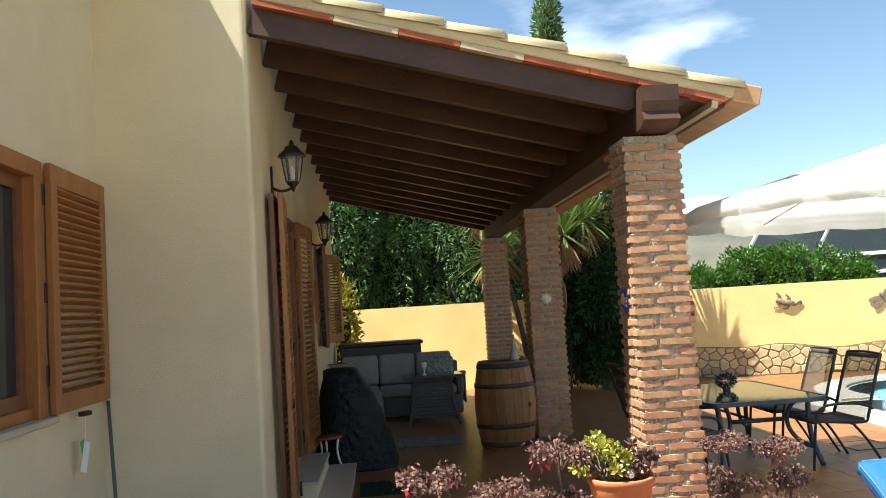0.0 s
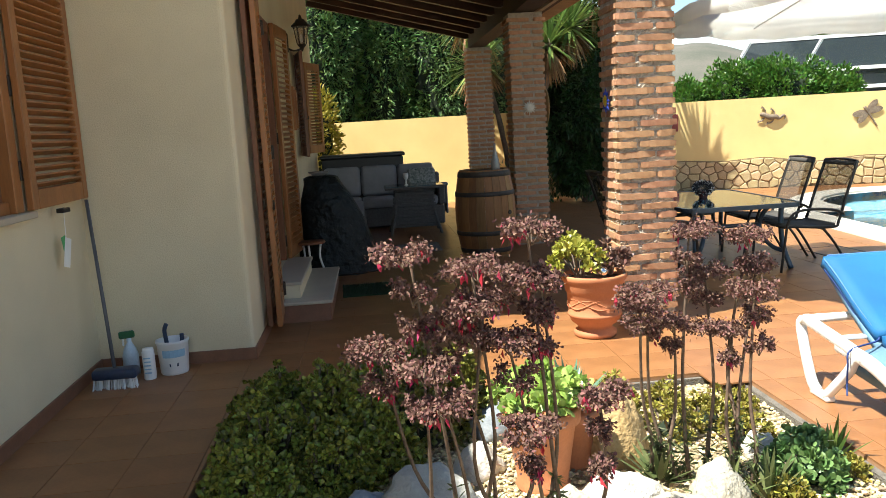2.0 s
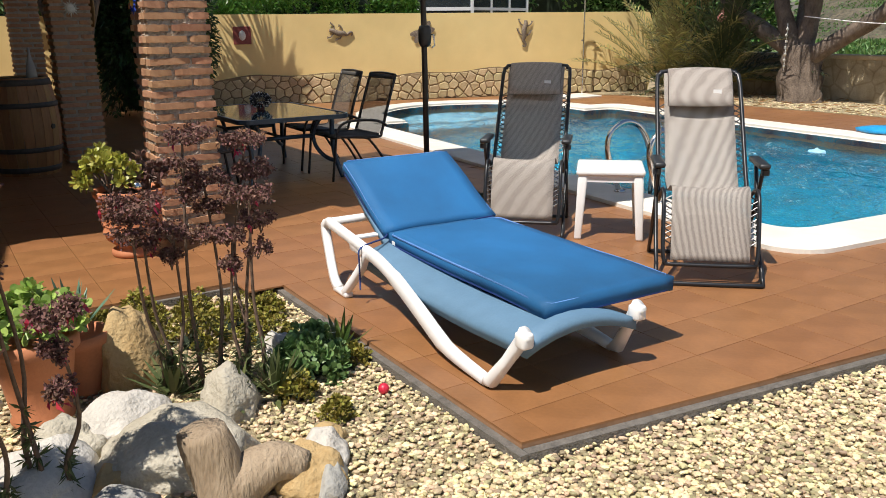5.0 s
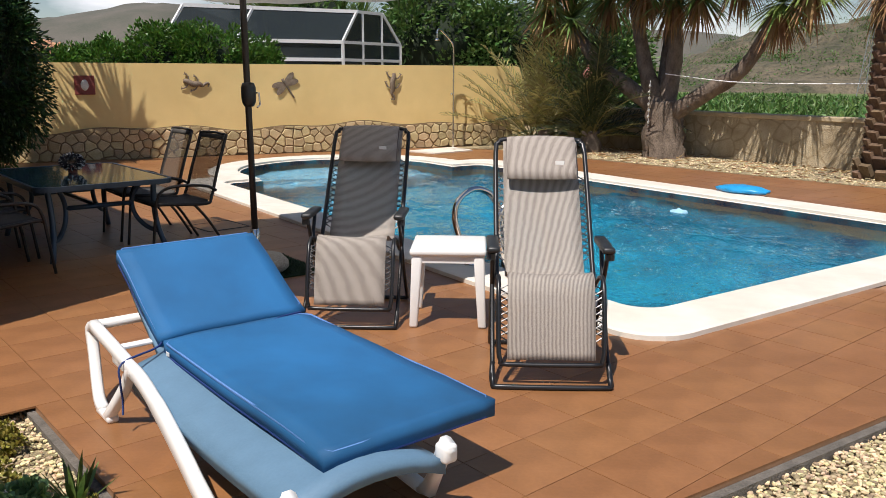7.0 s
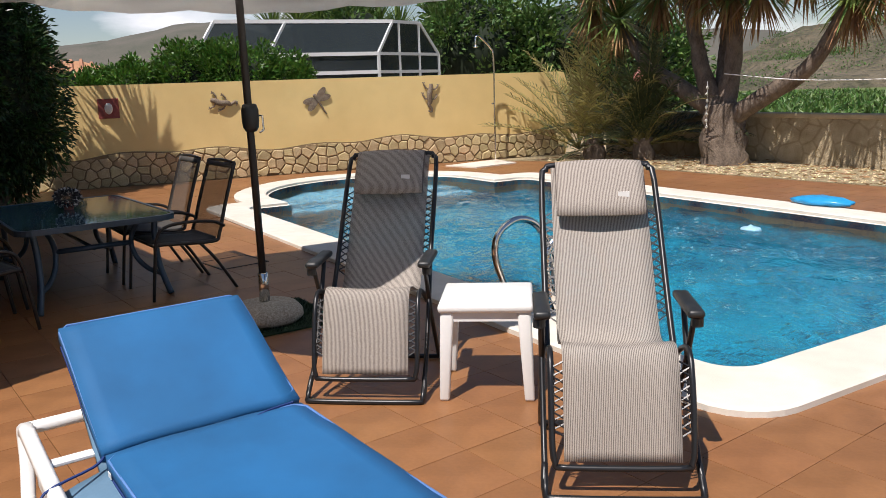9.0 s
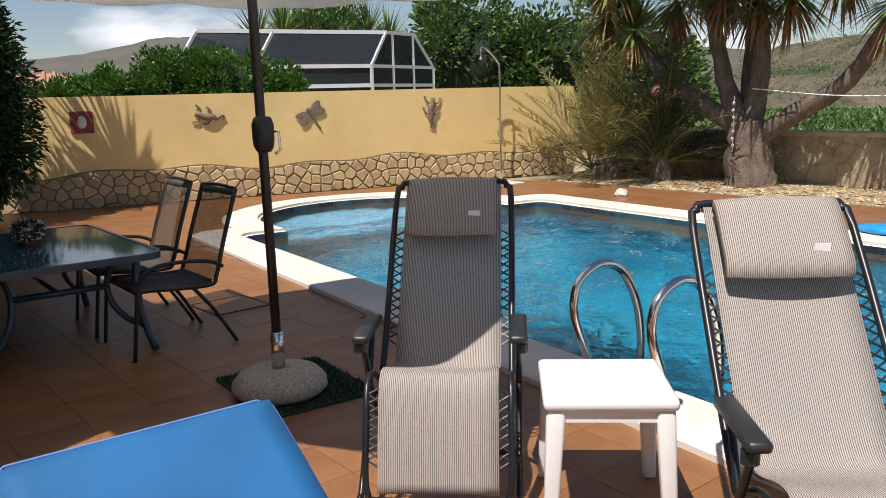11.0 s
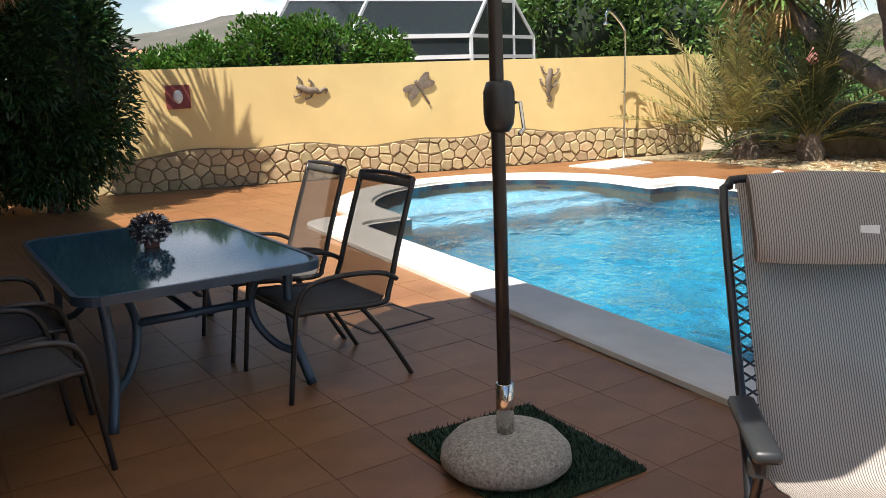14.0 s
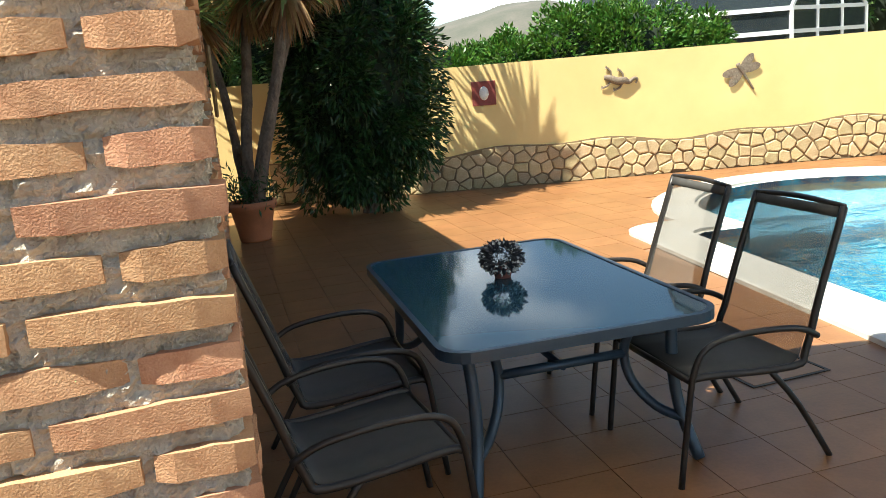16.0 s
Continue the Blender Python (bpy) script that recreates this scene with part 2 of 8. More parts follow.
def smoothline(pts, sub=4, closed=False):
    """Catmull-Rom through the points."""
    P = [Vector(p) for p in pts]
    n = len(P)
    out = []
    for i in range(n if closed else n - 1):
        p0 = P[(i - 1) % n] if (closed or i > 0) else P[i]
        p1, p2 = P[i], P[(i + 1) % n]
        p3 = P[(i + 2) % n] if (closed or i + 2 < n) else p2
        for k in range(sub):
            t = k / sub
            out.append(0.5 * (2 * p1 + (p2 - p0) * t + (2 * p0 - 5 * p1 + 4 * p2 - p3) * t * t + (3 * p1 - p0 - 3 * p2 + p3) * t ** 3))
    if not closed:
        out.append(P[-1])
    return out


def lathe(profile, seg=20, bm=None, wob=0.0):
    """Turned shape from (radius, height) pairs round the z axis."""
    bm = bm or bmesh.new()
    rings = []
    for r, z in profile:
        rings.append([bm.verts.new((r * math.cos(2 * math.pi * k / seg), r * math.sin(2 * math.pi * k / seg), z)) for k in range(seg)])
    for a, b in zip(rings, rings[1:]):
        for k in range(seg):
            bm.faces.new((a[k], a[(k + 1) % seg], b[(k + 1) % seg], b[k]))
    if profile[0][0] > 1e-4:
        bm.faces.new(rings[0][::-1])
    if profile[-1][0] > 1e-4:
        bm.faces.new(rings[-1])
    bmesh.ops.remove_doubles(bm, verts=bm.verts, dist=1e-5)
    return bm


def slab(outline, z0, z1, hole=None, bevel=0.0):
    """An upright-sided slab of an outline in x and y, with a hole through it if given."""
    bm = bmesh.new()
    loops = [outline] + ([hole] if hole else [])
    edges = []
    for lp in loops:
        vs = [bm.verts.new((p[0], p[1], z1)) for p in lp]
        edges += [bm.edges.new((vs[i], vs[(i + 1) % len(vs)])) for i in range(len(vs))]
    bmesh.ops.triangle_fill(bm, use_beauty=True, use_dissolve=False, edges=edges)
    top = list(bm.faces)
    for f in top:
        if f.normal.z < 0:
            f.normal_flip()
    r = bmesh.ops.extrude_face_region(bm, geom=top)
    low = [v for v in r["geom"] if isinstance(v, bmesh.types.BMVert)]
    for v in low:
        v.co.z = z0
    bmesh.ops.recalc_face_normals(bm, faces=bm.faces)
    return bm


def clip(poly, a, b, c):
    """The part of a polygon where a*x + b*y <= c."""
    out = []
    for i, p in enumerate(poly):
        q = poly[(i + 1) % len(poly)]
        dp, dq = a * p[0] + b * p[1] - c, a * q[0] + b * q[1] - c
        if dp <= 0:
            out.append(p)
        if dp * dq < 0:
            t = dp / (dp - dq)
            out.append((p[0] + t * (q[0] - p[0]), p[1] + t * (q[1] - p[1])))
    return out


def structure(ob, label, category):
    return tagged(ob, label, category, "", "structure")


# ---- pool outline, in the pool's own axes ----
PU, PV, PO = Vector((0.9951, -0.0990)), Vector((0.0990, 0.9951)), Vector((4.57, 2.62))
POOL_W, POOL_L, ARC_R, ARC_V = 5.05, 7.95, 1.98, 8.05


def pool_outline(inset):
    w, l, r = POOL_W, POOL_L, ARC_R - inset
    c = [(inset, inset), (w - inset, inset), (w - inset, l - inset), (inset, l - inset)]
    rad = max(0.16, 0.30 - inset * 0.25)
    pts = []

    def corner(cx, cy, a0):
        for k in range(7):
            a = radians(a0 + 15 * k)
            pts.append((cx + rad * math.cos(a), cy + rad * math.sin(a)))
    corner(c[0][0] + rad, c[0][1] + rad, 180)
    corner(c[1][0] - rad, c[1][1] + rad, 270)
    corner(c[2][0] - rad, c[2][1] - rad, 0)
    m = w / 2
    pts.append((m + r, l - inset))
    for k in range(25):
        a = radians(7.5 * k)
        pts.append((m + r * math.cos(a), ARC_V + r * math.sin(a)))
    pts.append((m - r, l - inset))
    corner(c[3][0] + rad, c[3][1] - rad, 90)
    return [tuple(PO + PU * u + PV * v) for u, v in pts]


OUTER, INNER, BASIN = pool_outline(0), pool_outline(0.42), pool_outline(0.45)


def ring(a, b, za, zb):
    """A strip between two outlines with the same number of points."""
    n = len(a)
    v = [(p[0], p[1], za) for p in a] + [(p[0], p[1], zb) for p in b]
    return v, [(i, (i + 1) % n, n + (i + 1) % n, n + i) for i in range(n)]


def inside(p, poly):
    hit = False
    for i in range(len(poly)):
        a, b = poly[i], poly[i - 1]
        if (a[1] > p[1]) != (b[1] > p[1]) and p[0] < (b[0] - a[0]) * (p[1] - a[1]) / (b[1] - a[1]) + a[0]:
            hit = not hit
    return hit


# ---- ground ----
GROUND_Z = -0.07
ground = part("ground", slab([(-900, -900), (900, -900), (900, 900), (-900, 900)], GROUND_Z - 0.3, GROUND_Z, BASIN), M_DRY)
structure(ground, "dry sandy ground with sparse gravel", "ground")

# terrace slab under the tiles
BED_X, BED_Y = 1.95, 4.06
EDGE = lambda x: 1.83 - 0.125 * (x - BED_X)
TERRACE = [(-1.66, -3), (-0.71, -3), (-0.71, BED_Y), (BED_X, BED_Y), (BED_X, EDGE(BED_X)), (11.6, EDGE(11.6)), (11.9, 11.2), (11.3, 12.2),
           (5.0, 14.02), (2.2, 14.3), (-1.66, 14.3)]
terrace = part("floor", slab(TERRACE, GROUND_Z - 0.02, -0.008, BASIN), M_GROUT)
structure(terrace, "terracotta-tiled terrace floor round the pool", "floor")

# ---- pool ----
bm = bmesh.new()
n_p = len(OUTER)
rings = []
for outline, z in ((OUTER, 0.0), (OUTER, 0.028), (pool_outline(0.02), 0.036), (pool_outline(0.40), 0.036), (INNER, 0.028), (INNER, 0.0), (BASIN, -0.005)):
    rings.append([bm.verts.new((p[0], p[1], z)) for p in outline])
for a, b in zip(rings, rings[1:]):
    for k in range(n_p):
        bm.faces.new((a[k], a[(k + 1) % n_p], b[(k + 1) % n_p], b[k]))
bmesh.ops.recalc_face_normals(bm, faces=bm.faces)
coping = part("pool_coping", bm, M_COPING)
structure(coping, "broad white stone coping round the swimming pool", "coping")
basin_v, basin_f = [], []
v, f = ring(BASIN, BASIN, -0.005, -1.45)
basin_v, basin_f = v, f + [tuple(range(n_p, 2 * n_p))]
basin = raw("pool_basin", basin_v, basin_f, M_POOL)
structure(basin, "blue-lined swimming pool basin under water, ripple light painted into the lining", "pool")

# broad steps in the rounded end, and the waterline tiles
M_POOLSTEP = mat("pale_pool_step", (0.10, 0.27, 0.37), 0.5, vary=0.1, scale=3, grain=20, bump=0.0)
for k in range(3):
    rr = ARC_R - 0.46
    seg = []
    v_line = ARC_V + 0.25 - 0.45 * (2 - k) + 0.1
    for j in range(25):
        a = radians(7.5 * j)
        u, w = POOL_W / 2 + rr * math.cos(a), ARC_V + rr * math.sin(a)
        seg.append((u, max(w, v_line)))
    outl = [tuple(PO + PU * u + PV * w) for u, w in seg]
    st = part("pool_step", slab(outl, -1.44, -0.75 + 0.22 * k), M_POOLSTEP)
    structure(st, "curved underwater pool step", "pool step")

M_WATER = bpy.data.materials.new("pool_water")
M_WATER.use_nodes = True
nt = M_WATER.node_tree
wb = nt.nodes["Principled BSDF"]
wb.inputs["Base Color"].default_value = (0.75, 0.95, 1.0, 1)
wb.inputs["Roughness"].default_value = 0.02
wb.inputs["IOR"].default_value = 1.33
wb.inputs["Transmission Weight"].default_value = 1.0
tcw = nt.nodes.new("ShaderNodeTexCoord")
nw = nt.nodes.new("ShaderNodeTexNoise")
nw.inputs["Scale"].default_value = 4.5
nw.inputs["Detail"].default_value = 4
nw.inputs["Distortion"].default_value = 0.8
bw = nt.nodes.new("ShaderNodeBump")
bw.inputs["Strength"].default_value = 1.0
bw.inputs["Distance"].default_value = 0.05
nt.links.new(tcw.outputs["Object"], nw.inputs["Vector"])
nw2 = nt.nodes.new("ShaderNodeTexNoise")
nw2.inputs["Scale"].default_value = 13.0
nw2.inputs["Detail"].default_value = 3
nw2.inputs["Distortion"].default_value = 1.2
nt.links.new(tcw.outputs["Object"], nw2.inputs["Vector"])
aw = nt.nodes.new("ShaderNodeMath")
aw.operation = 'MULTIPLY_ADD'
aw.inputs[1].default_value = 0.38
nt.links.new(nw2.outputs["Fac"], aw.inputs[0])
nt.links.new(nw.outputs["Fac"], aw.inputs[2])
nt.links.new(aw.outputs[0], bw.inputs["Height"])
nt.links.new(bw.outputs[0], wb.inputs["Normal"])


def ripple(x, y):
    """Height of the wind ripples on the pool."""
    p = Vector((x, y, 0))
    q = p + 0.25 * Vector((noise.noise(p * 0.9), noise.noise(p * 0.9 + Vector((7, 3, 0))), 0))
    sharp = 1 - abs(noise.noise(q * 2.6)) * 2
    fine = 1 - abs(noise.noise(q * 6.5 + Vector((3, 9, 0)))) * 2
    return 0.026 * sharp + 0.011 * fine + 0.014 * noise.noise(q * 1.4)


WST = 0.045
edge_w = pool_outline(0.448)
wx0, wy0 = min(p[0] for p in edge_w), min(p[1] for p in edge_w)
wx1, wy1 = max(p[0] for p in edge_w), max(p[1] for p in edge_w)
wnx, wny = int((wx1 - wx0) / WST) + 1, int((wy1 - wy0) / WST) + 1
wcell = {}
WV, WF = [], []


def water_vert(i, j):
    if (i, j) not in wcell:
        x, y = wx0 + i * WST, wy0 + j * WST
        wcell[(i, j)] = len(WV)
        WV.append((x, y, -0.13 + ripple(x, y)))
    return wcell[(i, j)]


reach = pool_outline(0.40)
for i in range(wnx):
    for j in range(wny):
        if inside((wx0 + (i + 0.5) * WST, wy0 + (j + 0.5) * WST), reach):
            WF.append((water_vert(i, j), water_vert(i + 1, j), water_vert(i + 1, j + 1), water_vert(i, j + 1)))
water = raw("water", WV, WF, M_WATER, smooth=True)
structure(water, "rippled clear blue pool water", "water")
water.visible_shadow = False
M_BAND = mat("dark_blue_mosaic", (0.01, 0.05, 0.13), 0.25, color2=(0.03, 0.14, 0.28), scale=30, grain=45, bump=0.1)
v, f = ring(pool_outline(0.446), pool_outline(0.446), -0.006, -0.24)
structure(raw("waterline_tiles", v, f, M_BAND), "dark blue mosaic band at the waterline", "tile band")

# ---- boundary wall ----
WALL_DIR = Vector((0.9662, -0.2579, 0))
WALL_N = Vector((-0.2579, -0.9662, 0))
WALL_P = Vector((5.34, 14.05, 0))
WALL_H = 1.55


def wall_m(s, z=0.0, out=0.0):
    """A pose on the yellow wall: s metres along it, z up, its own z axis out of the wall and y up."""
    p = WALL_P + WALL_DIR * s + WALL_N * out
    return Matrix(((WALL_DIR.x, 0, WALL_N.x, p.x), (WALL_DIR.y, 0, WALL_N.y, p.y), (0, 1, 0, z), (0, 0, 0, 1)))


wl = Matrix(((WALL_DIR.x, -WALL_N.x, 0, WALL_P.x), (WALL_DIR.y, -WALL_N.y, 0, WALL_P.y), (0, 0, 1, 0), (0, 0, 0, 1)))
bm = bmesh.new()
prof = [(-9.0, -0.1), (8.05, -0.1), (8.28, 0.85), (8.05, WALL_H - 0.02), (7.95, WALL_H), (-9.0, WALL_H)]
f1 = [bm.verts.new(wl @ Vector((s, 0, z))) for s, z in prof]
f2 = [bm.verts.new(wl @ Vector((s, 0.22, z))) for s, z in prof]
bm.faces.new(f1)
bm.faces.new(f2[::-1])
for k in range(len(prof)):
    bm.faces.new((f1[k], f2[k], f2[(k + 1) % 6], f1[(k + 1) % 6]))
bmesh.ops.recalc_face_normals(bm, faces=bm.faces)
wall_yellow = part("wall_garden", bm, M_YELLOW)
structure(wall_yellow, "yellow rendered garden wall with stone plinth", "wall")

# low stone wall at the side of the garden
LOW_P = Vector((14.05, 11.75, 0))
LOWD = Vector((-0.0872, -0.9962, 0))
LOWS = Vector((0.9962, -0.0872, 0))
M_LOWW = mat("weathered_stone_wall", (0.40, 0.32, 0.20), 0.95, color2=(0.56, 0.47, 0.32), scale=7, grain=60, bump=0.9, stain=0.2, bump_dist=0.015)
lm = Matrix(((LOWD.x, LOWS.x, 0, LOW_P.x), (LOWD.y, LOWS.y, 0, LOW_P.y), (0, 0, 1, 0), (0, 0, 0, 1)))
low = part("wall_low", B(0, 0, -0.1, 16, 0.28, 0.70, m=lm), M_LOWW)
structure(low, "low weathered stone garden wall", "wall")
lw = M_LOWW.node_tree
lv = lw.nodes.new("ShaderNodeTexVoronoi")
lv.feature = 'DISTANCE_TO_EDGE'
lv.inputs["Scale"].default_value = 3.4
lt = lw.nodes.new("ShaderNodeTexCoord")
lr_ = lw.nodes.new("ShaderNodeValToRGB")
lr_.color_ramp.elements[0].position, lr_.color_ramp.elements[1].position = 0.02, 0.07
lr_.color_ramp.elements[0].color = (0.78, 0.75, 0.70, 1)
lm_ = lw.nodes.new("ShaderNodeMixRGB")
lm_.blend_type = 'MULTIPLY'
lm_.inputs[0].default_value = 1.0
lp = lw.nodes["Principled BSDF"].inputs["Base Color"]
lw.links.new(lt.outputs["Object"], lv.inputs["Vector"])
lw.links.new(lv.outputs["Distance"], lr_.inputs[0])
lw.links.new(lp.links[0].from_socket, lm_.inputs[1])
lw.links.new(lr_.outputs[0], lm_.inputs[2])
lw.links.new(lm_.outputs[0], lp)
cap = part("wall_cap", B(-0.0, -0.03, 0.70, 16, 0.31, 0.77, 0.01, m=lm), mat("sandstone_cap", (0.50, 0.40, 0.25), 0.9, vary=0.2, scale=5, bump=0.6))
structure(cap, "pale sandstone capping of the low wall", "wall cap")

# ---- house ----
WX1, WX2, JOG = -1.65, -0.71, 5.06
WIN = (2.75, 4.22, 1.07, 2.36)
DOOR = (6.08, 7.32, 0.28, 2.34)
WIN2 = (9.9, 10.9, 1.12, 2.3)
HTOP = 4.12
HY0 = -0.3


def wall_with_openings(name, x0, x1, y0, y1, z1, openings, material):
    """A wall along y with real openings through it, as one mesh."""
    bm = bmesh.new()
    ys = sorted({y0, y1, *[o[0] for o in openings], *[o[1] for o in openings]})
    for a, b in zip(ys, ys[1:]):
        hit = [o for o in openings if o[0] <= a and o[1] >= b]
        if hit:
            box(bm, x0, a, -0.1, x1, b, hit[0][2])
            box(bm, x0, a, hit[0][3], x1, b, z1)
        else:
            box(bm, x0, a, -0.1, x1, b, z1)
    bmesh.ops.remove_doubles(bm, verts=bm.verts, dist=1e-4)
    return part(name, bm, material)


VERGE = lambda y: HTOP - 0.32 * max(0.0, JOG - y)
ww = structure(wall_with_openings("wall_west", WX1 - 0.28, WX1, HY0, JOG, HTOP, [WIN], M_STUCCO), "cream stucco house wall with a window", "wall")
for v in ww.data.vertices:
    if v.co.z > HTOP - 0.01:
        v.co.z = VERGE(v.co.y)
structure(wall_with_openings("wall_porch", WX2 - 0.28, WX2, JOG + 0.28, 13.0, HTOP, [DOOR, WIN2], M_STUCCO), "cream stucco house wall under the porch", "wall")
bm = bmesh.new()
box(bm, WX1 - 0.28, JOG, -0.1, WX2, JOG + 0.28, HTOP)
es = [e for e in bm.edges if abs(e.verts[0].co.x - WX2) < 1e-4 and abs(e.verts[1].co.x - WX2) < 1e-4 and abs(e.verts[0].co.z - e.verts[1].co.z) > 1 and e.verts[0].co.y < JOG + 0.01]
bmesh.ops.bevel(bm, geom=es, offset=0.035, segments=4, affect='EDGES', profile=0.5)
structure(part("wall_jog", bm, M_STUCCO), "cream stucco return wall with rounded corner", "wall")
structure(part("wall_back", B(-7.2, 12.72, -0.1, WX2 - 0.28, 13.0, HTOP), M_STUCCO), "cream stucco back wall of the house", "wall")
structure(part("wall_far", B(-7.5, HY0, -0.1, -7.2, 13.0, HTOP), M_STUCCO), "cream stucco far wall of the house", "wall")
structure(part("wall_south", B(-7.2, HY0 - 0.28, -0.1, WX1, HY0, VERGE(HY0)), M_STUCCO), "cream stucco south wall of the house", "wall")
structure(part("ceiling", B(-7.5, JOG, HTOP, WX2, 13.0, HTOP + 0.16), M_STUCCO), "flat house roof slab", "ceiling")
bm = B(-7.5, HY0 - 0.6, HTOP + 0.005, -1.26, JOG - 0.002, HTOP + 0.10)
for v in bm.verts:
    v.co.z += VERGE(v.co.y) - HTOP
structure(part("roof_slope", bm, M_STUCCO), "sloping cream roof with overhanging verge", "roof")
structure(part("floor_inside", slab([(-7.2, HY0), (WX1 - 0.29, HY0), (WX1 - 0.29, JOG + 0.29), (WX2 - 0.29, JOG + 0.29), (WX2 - 0.29, 12.72), (-7.2, 12.72)], 0.1, 0.26), M_SKIRT), "tiled floor inside the house", "floor")

# skirting tiles
for a in ((WX1, HY0, WX1 + 0.012, JOG - 0.012), (WX1, JOG - 0.012, WX2 + 0.012, JOG), (WX2, JOG, WX2 + 0.012, 5.96)):
    sk = part("baseboard", B(a[0], a[1], -0.004, a[2], a[3], 0.075, 0.003), M_SKIRT)
    structure(sk, "brown tiled skirting at the foot of the wall", "baseboard")

# ---- porch ----
BEAM_Z = lambda x: 3.30 - 0.25 * (x + 0.69)
PORCH_Y0, PORCH_Y1 = 5.08, 13.0
POST_X0, POST_X1, POST_W, POST_TOP = 1.69, 2.08, 0.39, 2.56
POST_Y = (5.18, 8.99, 12.75)


def slope_m(x, y, z_off=0.0):
    """A pose on the rafters' underside: x runs down the slope."""
    return Matrix.Translation((x, y, BEAM_Z(x) + z_off)) @ Matrix.Rotation(math.atan(0.25), 4, 'Y')


LEN_X = 1 / math.cos(math.atan(0.25))
for k in range(13):
    y = PORCH_Y0 + 0.045 + k * (PORCH_Y1 - PORCH_Y0 - 0.1) / 12
    bm = bmesh.new()
    # rafter with a curved tail
    outl = [(0, 0), (2.42, 0), (2.48, 0.035), (2.58, 0.05), (2.64, 0.085), (2.74, 0.10), (2.80, 0.15), (2.80, 0.165), (0, 0.165)]
    lo = [bm.verts.new((u * LEN_X, -0.04, w)) for u, w in outl]
    hi = [bm.verts.new((u * LEN_X, 0.04, w)) for u, w in outl]
    bm.faces.new(lo)
    bm.faces.new(hi[::-1])
    for i in range(len(outl)):
        bm.faces.new((lo[i], hi[i], hi[(i + 1) % len(outl)], lo[(i + 1) % len(outl)]))
    bmesh.ops.recalc_face_normals(bm, faces=bm.faces)
    rb = part("roof_beam", bm, M_BEAM)
    rb.matrix_basis = slope_m(WX2 + 0.003, y)
    tagged(rb, "dark-stained wooden porch rafter with carved tail", "beam", "porch rafters", "structure")

# main beam over the posts, with a carved front end
bm = bmesh.new()
outl = [(4.93, 2.82), (4.93, 2.72), (4.96, 2.66), (4.93, 2.60), (5.0, 2.562), (13.0, 2.562), (13.0, 2.82)]
lo = [bm.verts.new((1.76, y, z)) for y, z in outl]
hi = [bm.verts.new((2.00, y, z)) for y, z in outl]
bm.faces.new(lo)
bm.faces.new(hi[::-1])
for i in range(len(outl)):
    bm.faces.new((lo[i], hi[i], hi[(i + 1) % 7], lo[(i + 1) % 7]))
bmesh.ops.recalc_face_normals(bm, faces=bm.faces)
mb = part("main_beam", bm, M_BEAMY)
structure(mb, "thick dark-stained beam resting on the brick posts", "beam")

# deck of flat clay boards, red and cream along the verge
M_DECK = mat("dark_roof_boards", (0.10, 0.045, 0.025), 0.7, vary=0.3, scale=6, bump=0.3)
M_VRED = mat("red_clay_board", (0.38, 0.10, 0.045), 0.8, vary=0.15, scale=10, bump=0.4)
M_VCREAM = mat("cream_clay_board", (0.55, 0.43, 0.28), 0.8, vary=0.08, scale=10, bump=0.4)
deck = part("ceiling_porch", B(0, PORCH_Y0 + 0.06, 0.167, 3.05 * LEN_X, PORCH_Y1, 0.20), M_DECK)
deck.matrix_basis = slope_m(WX2 + 0.003, 0)
structure(deck, "dark boarded porch ceiling above the rafters", "ceiling")
verge = thing("roof_verge", "row of red and cream clay boards along the roof edge", "roof edge", kind="structure")
lens = [0.52, 0.42, 0.40, 0.42, 0.43, 0.32, 0.32, 0.27]
u = 0.0
for k, L in enumerate(lens):
    vb = part("board", B(u + 0.002, PORCH_Y0 - 0.05, 0.168, u + L - 0.002, PORCH_Y0 + 0.058, 0.205), M_VRED if k % 2 == 0 or k > 4 else M_VCREAM, verge)
    vb.matrix_basis = slope_m(WX2 + 0.003, 0)
    u += L

# barrel tiles: overlapping cream-washed courses, stepped along the verge
M_RTILE = mat("cream_roof_tile", (0.62, 0.50, 0.30), 0.85, vary=0.12, scale=6, grain=90, bump=0.5, stain=0.12)
M_RTILE2 = mat("clay_roof_tile", (0.45, 0.24, 0.13), 0.85, vary=0.2, scale=6, grain=90, bump=0.5, isl=0.2)
roof = thing("roof_porch", "cream-edged clay tile roof over the porch", "roof", kind="structure")
TL = 0.40
bm_far = bmesh.new()
for col in range(int((PORCH_Y1 - PORCH_Y0) / 0.24)):
    for k in range(8):
        x0 = k * TL - 0.02
        bm = bmesh.new() if col == 0 else bm_far
        yc = PORCH_Y0 - 0.0 + col * 0.24 + (0.03 if col == 0 else 0)
        r = 0.105
        nseg = 9
        rows = []
        for (xx, zz, rad) in ((x0, 0.215, r * 0.9), (x0 + TL + 0.03, 0.232, r)):
            for s_in in (0.0, 0.014):
                rows.append([bm.verts.new((xx, yc - (rad - s_in) * math.cos(math.pi * j / (nseg - 1)), zz + (0.045 if col == 0 else 0) + (rad - s_in) * 0.8 * math.sin(math.pi * j / (nseg - 1)))) for j in range(nseg)])
        a, ai, b, bi = rows
        for j in range(nseg - 1):
            bm.faces.new((a[j], a[j + 1], b[j + 1], b[j]))
            bm.faces.new((ai[j], bi[j], bi[j + 1], ai[j + 1]))
            bm.faces.new((b[j], b[j + 1], bi[j + 1], bi[j]))
        if col == 0:
            rt = part("roof_tile", bm, M_RTILE, roof, smooth=True)
            rt.matrix_basis = slope_m(WX2 + 0.003, 0)
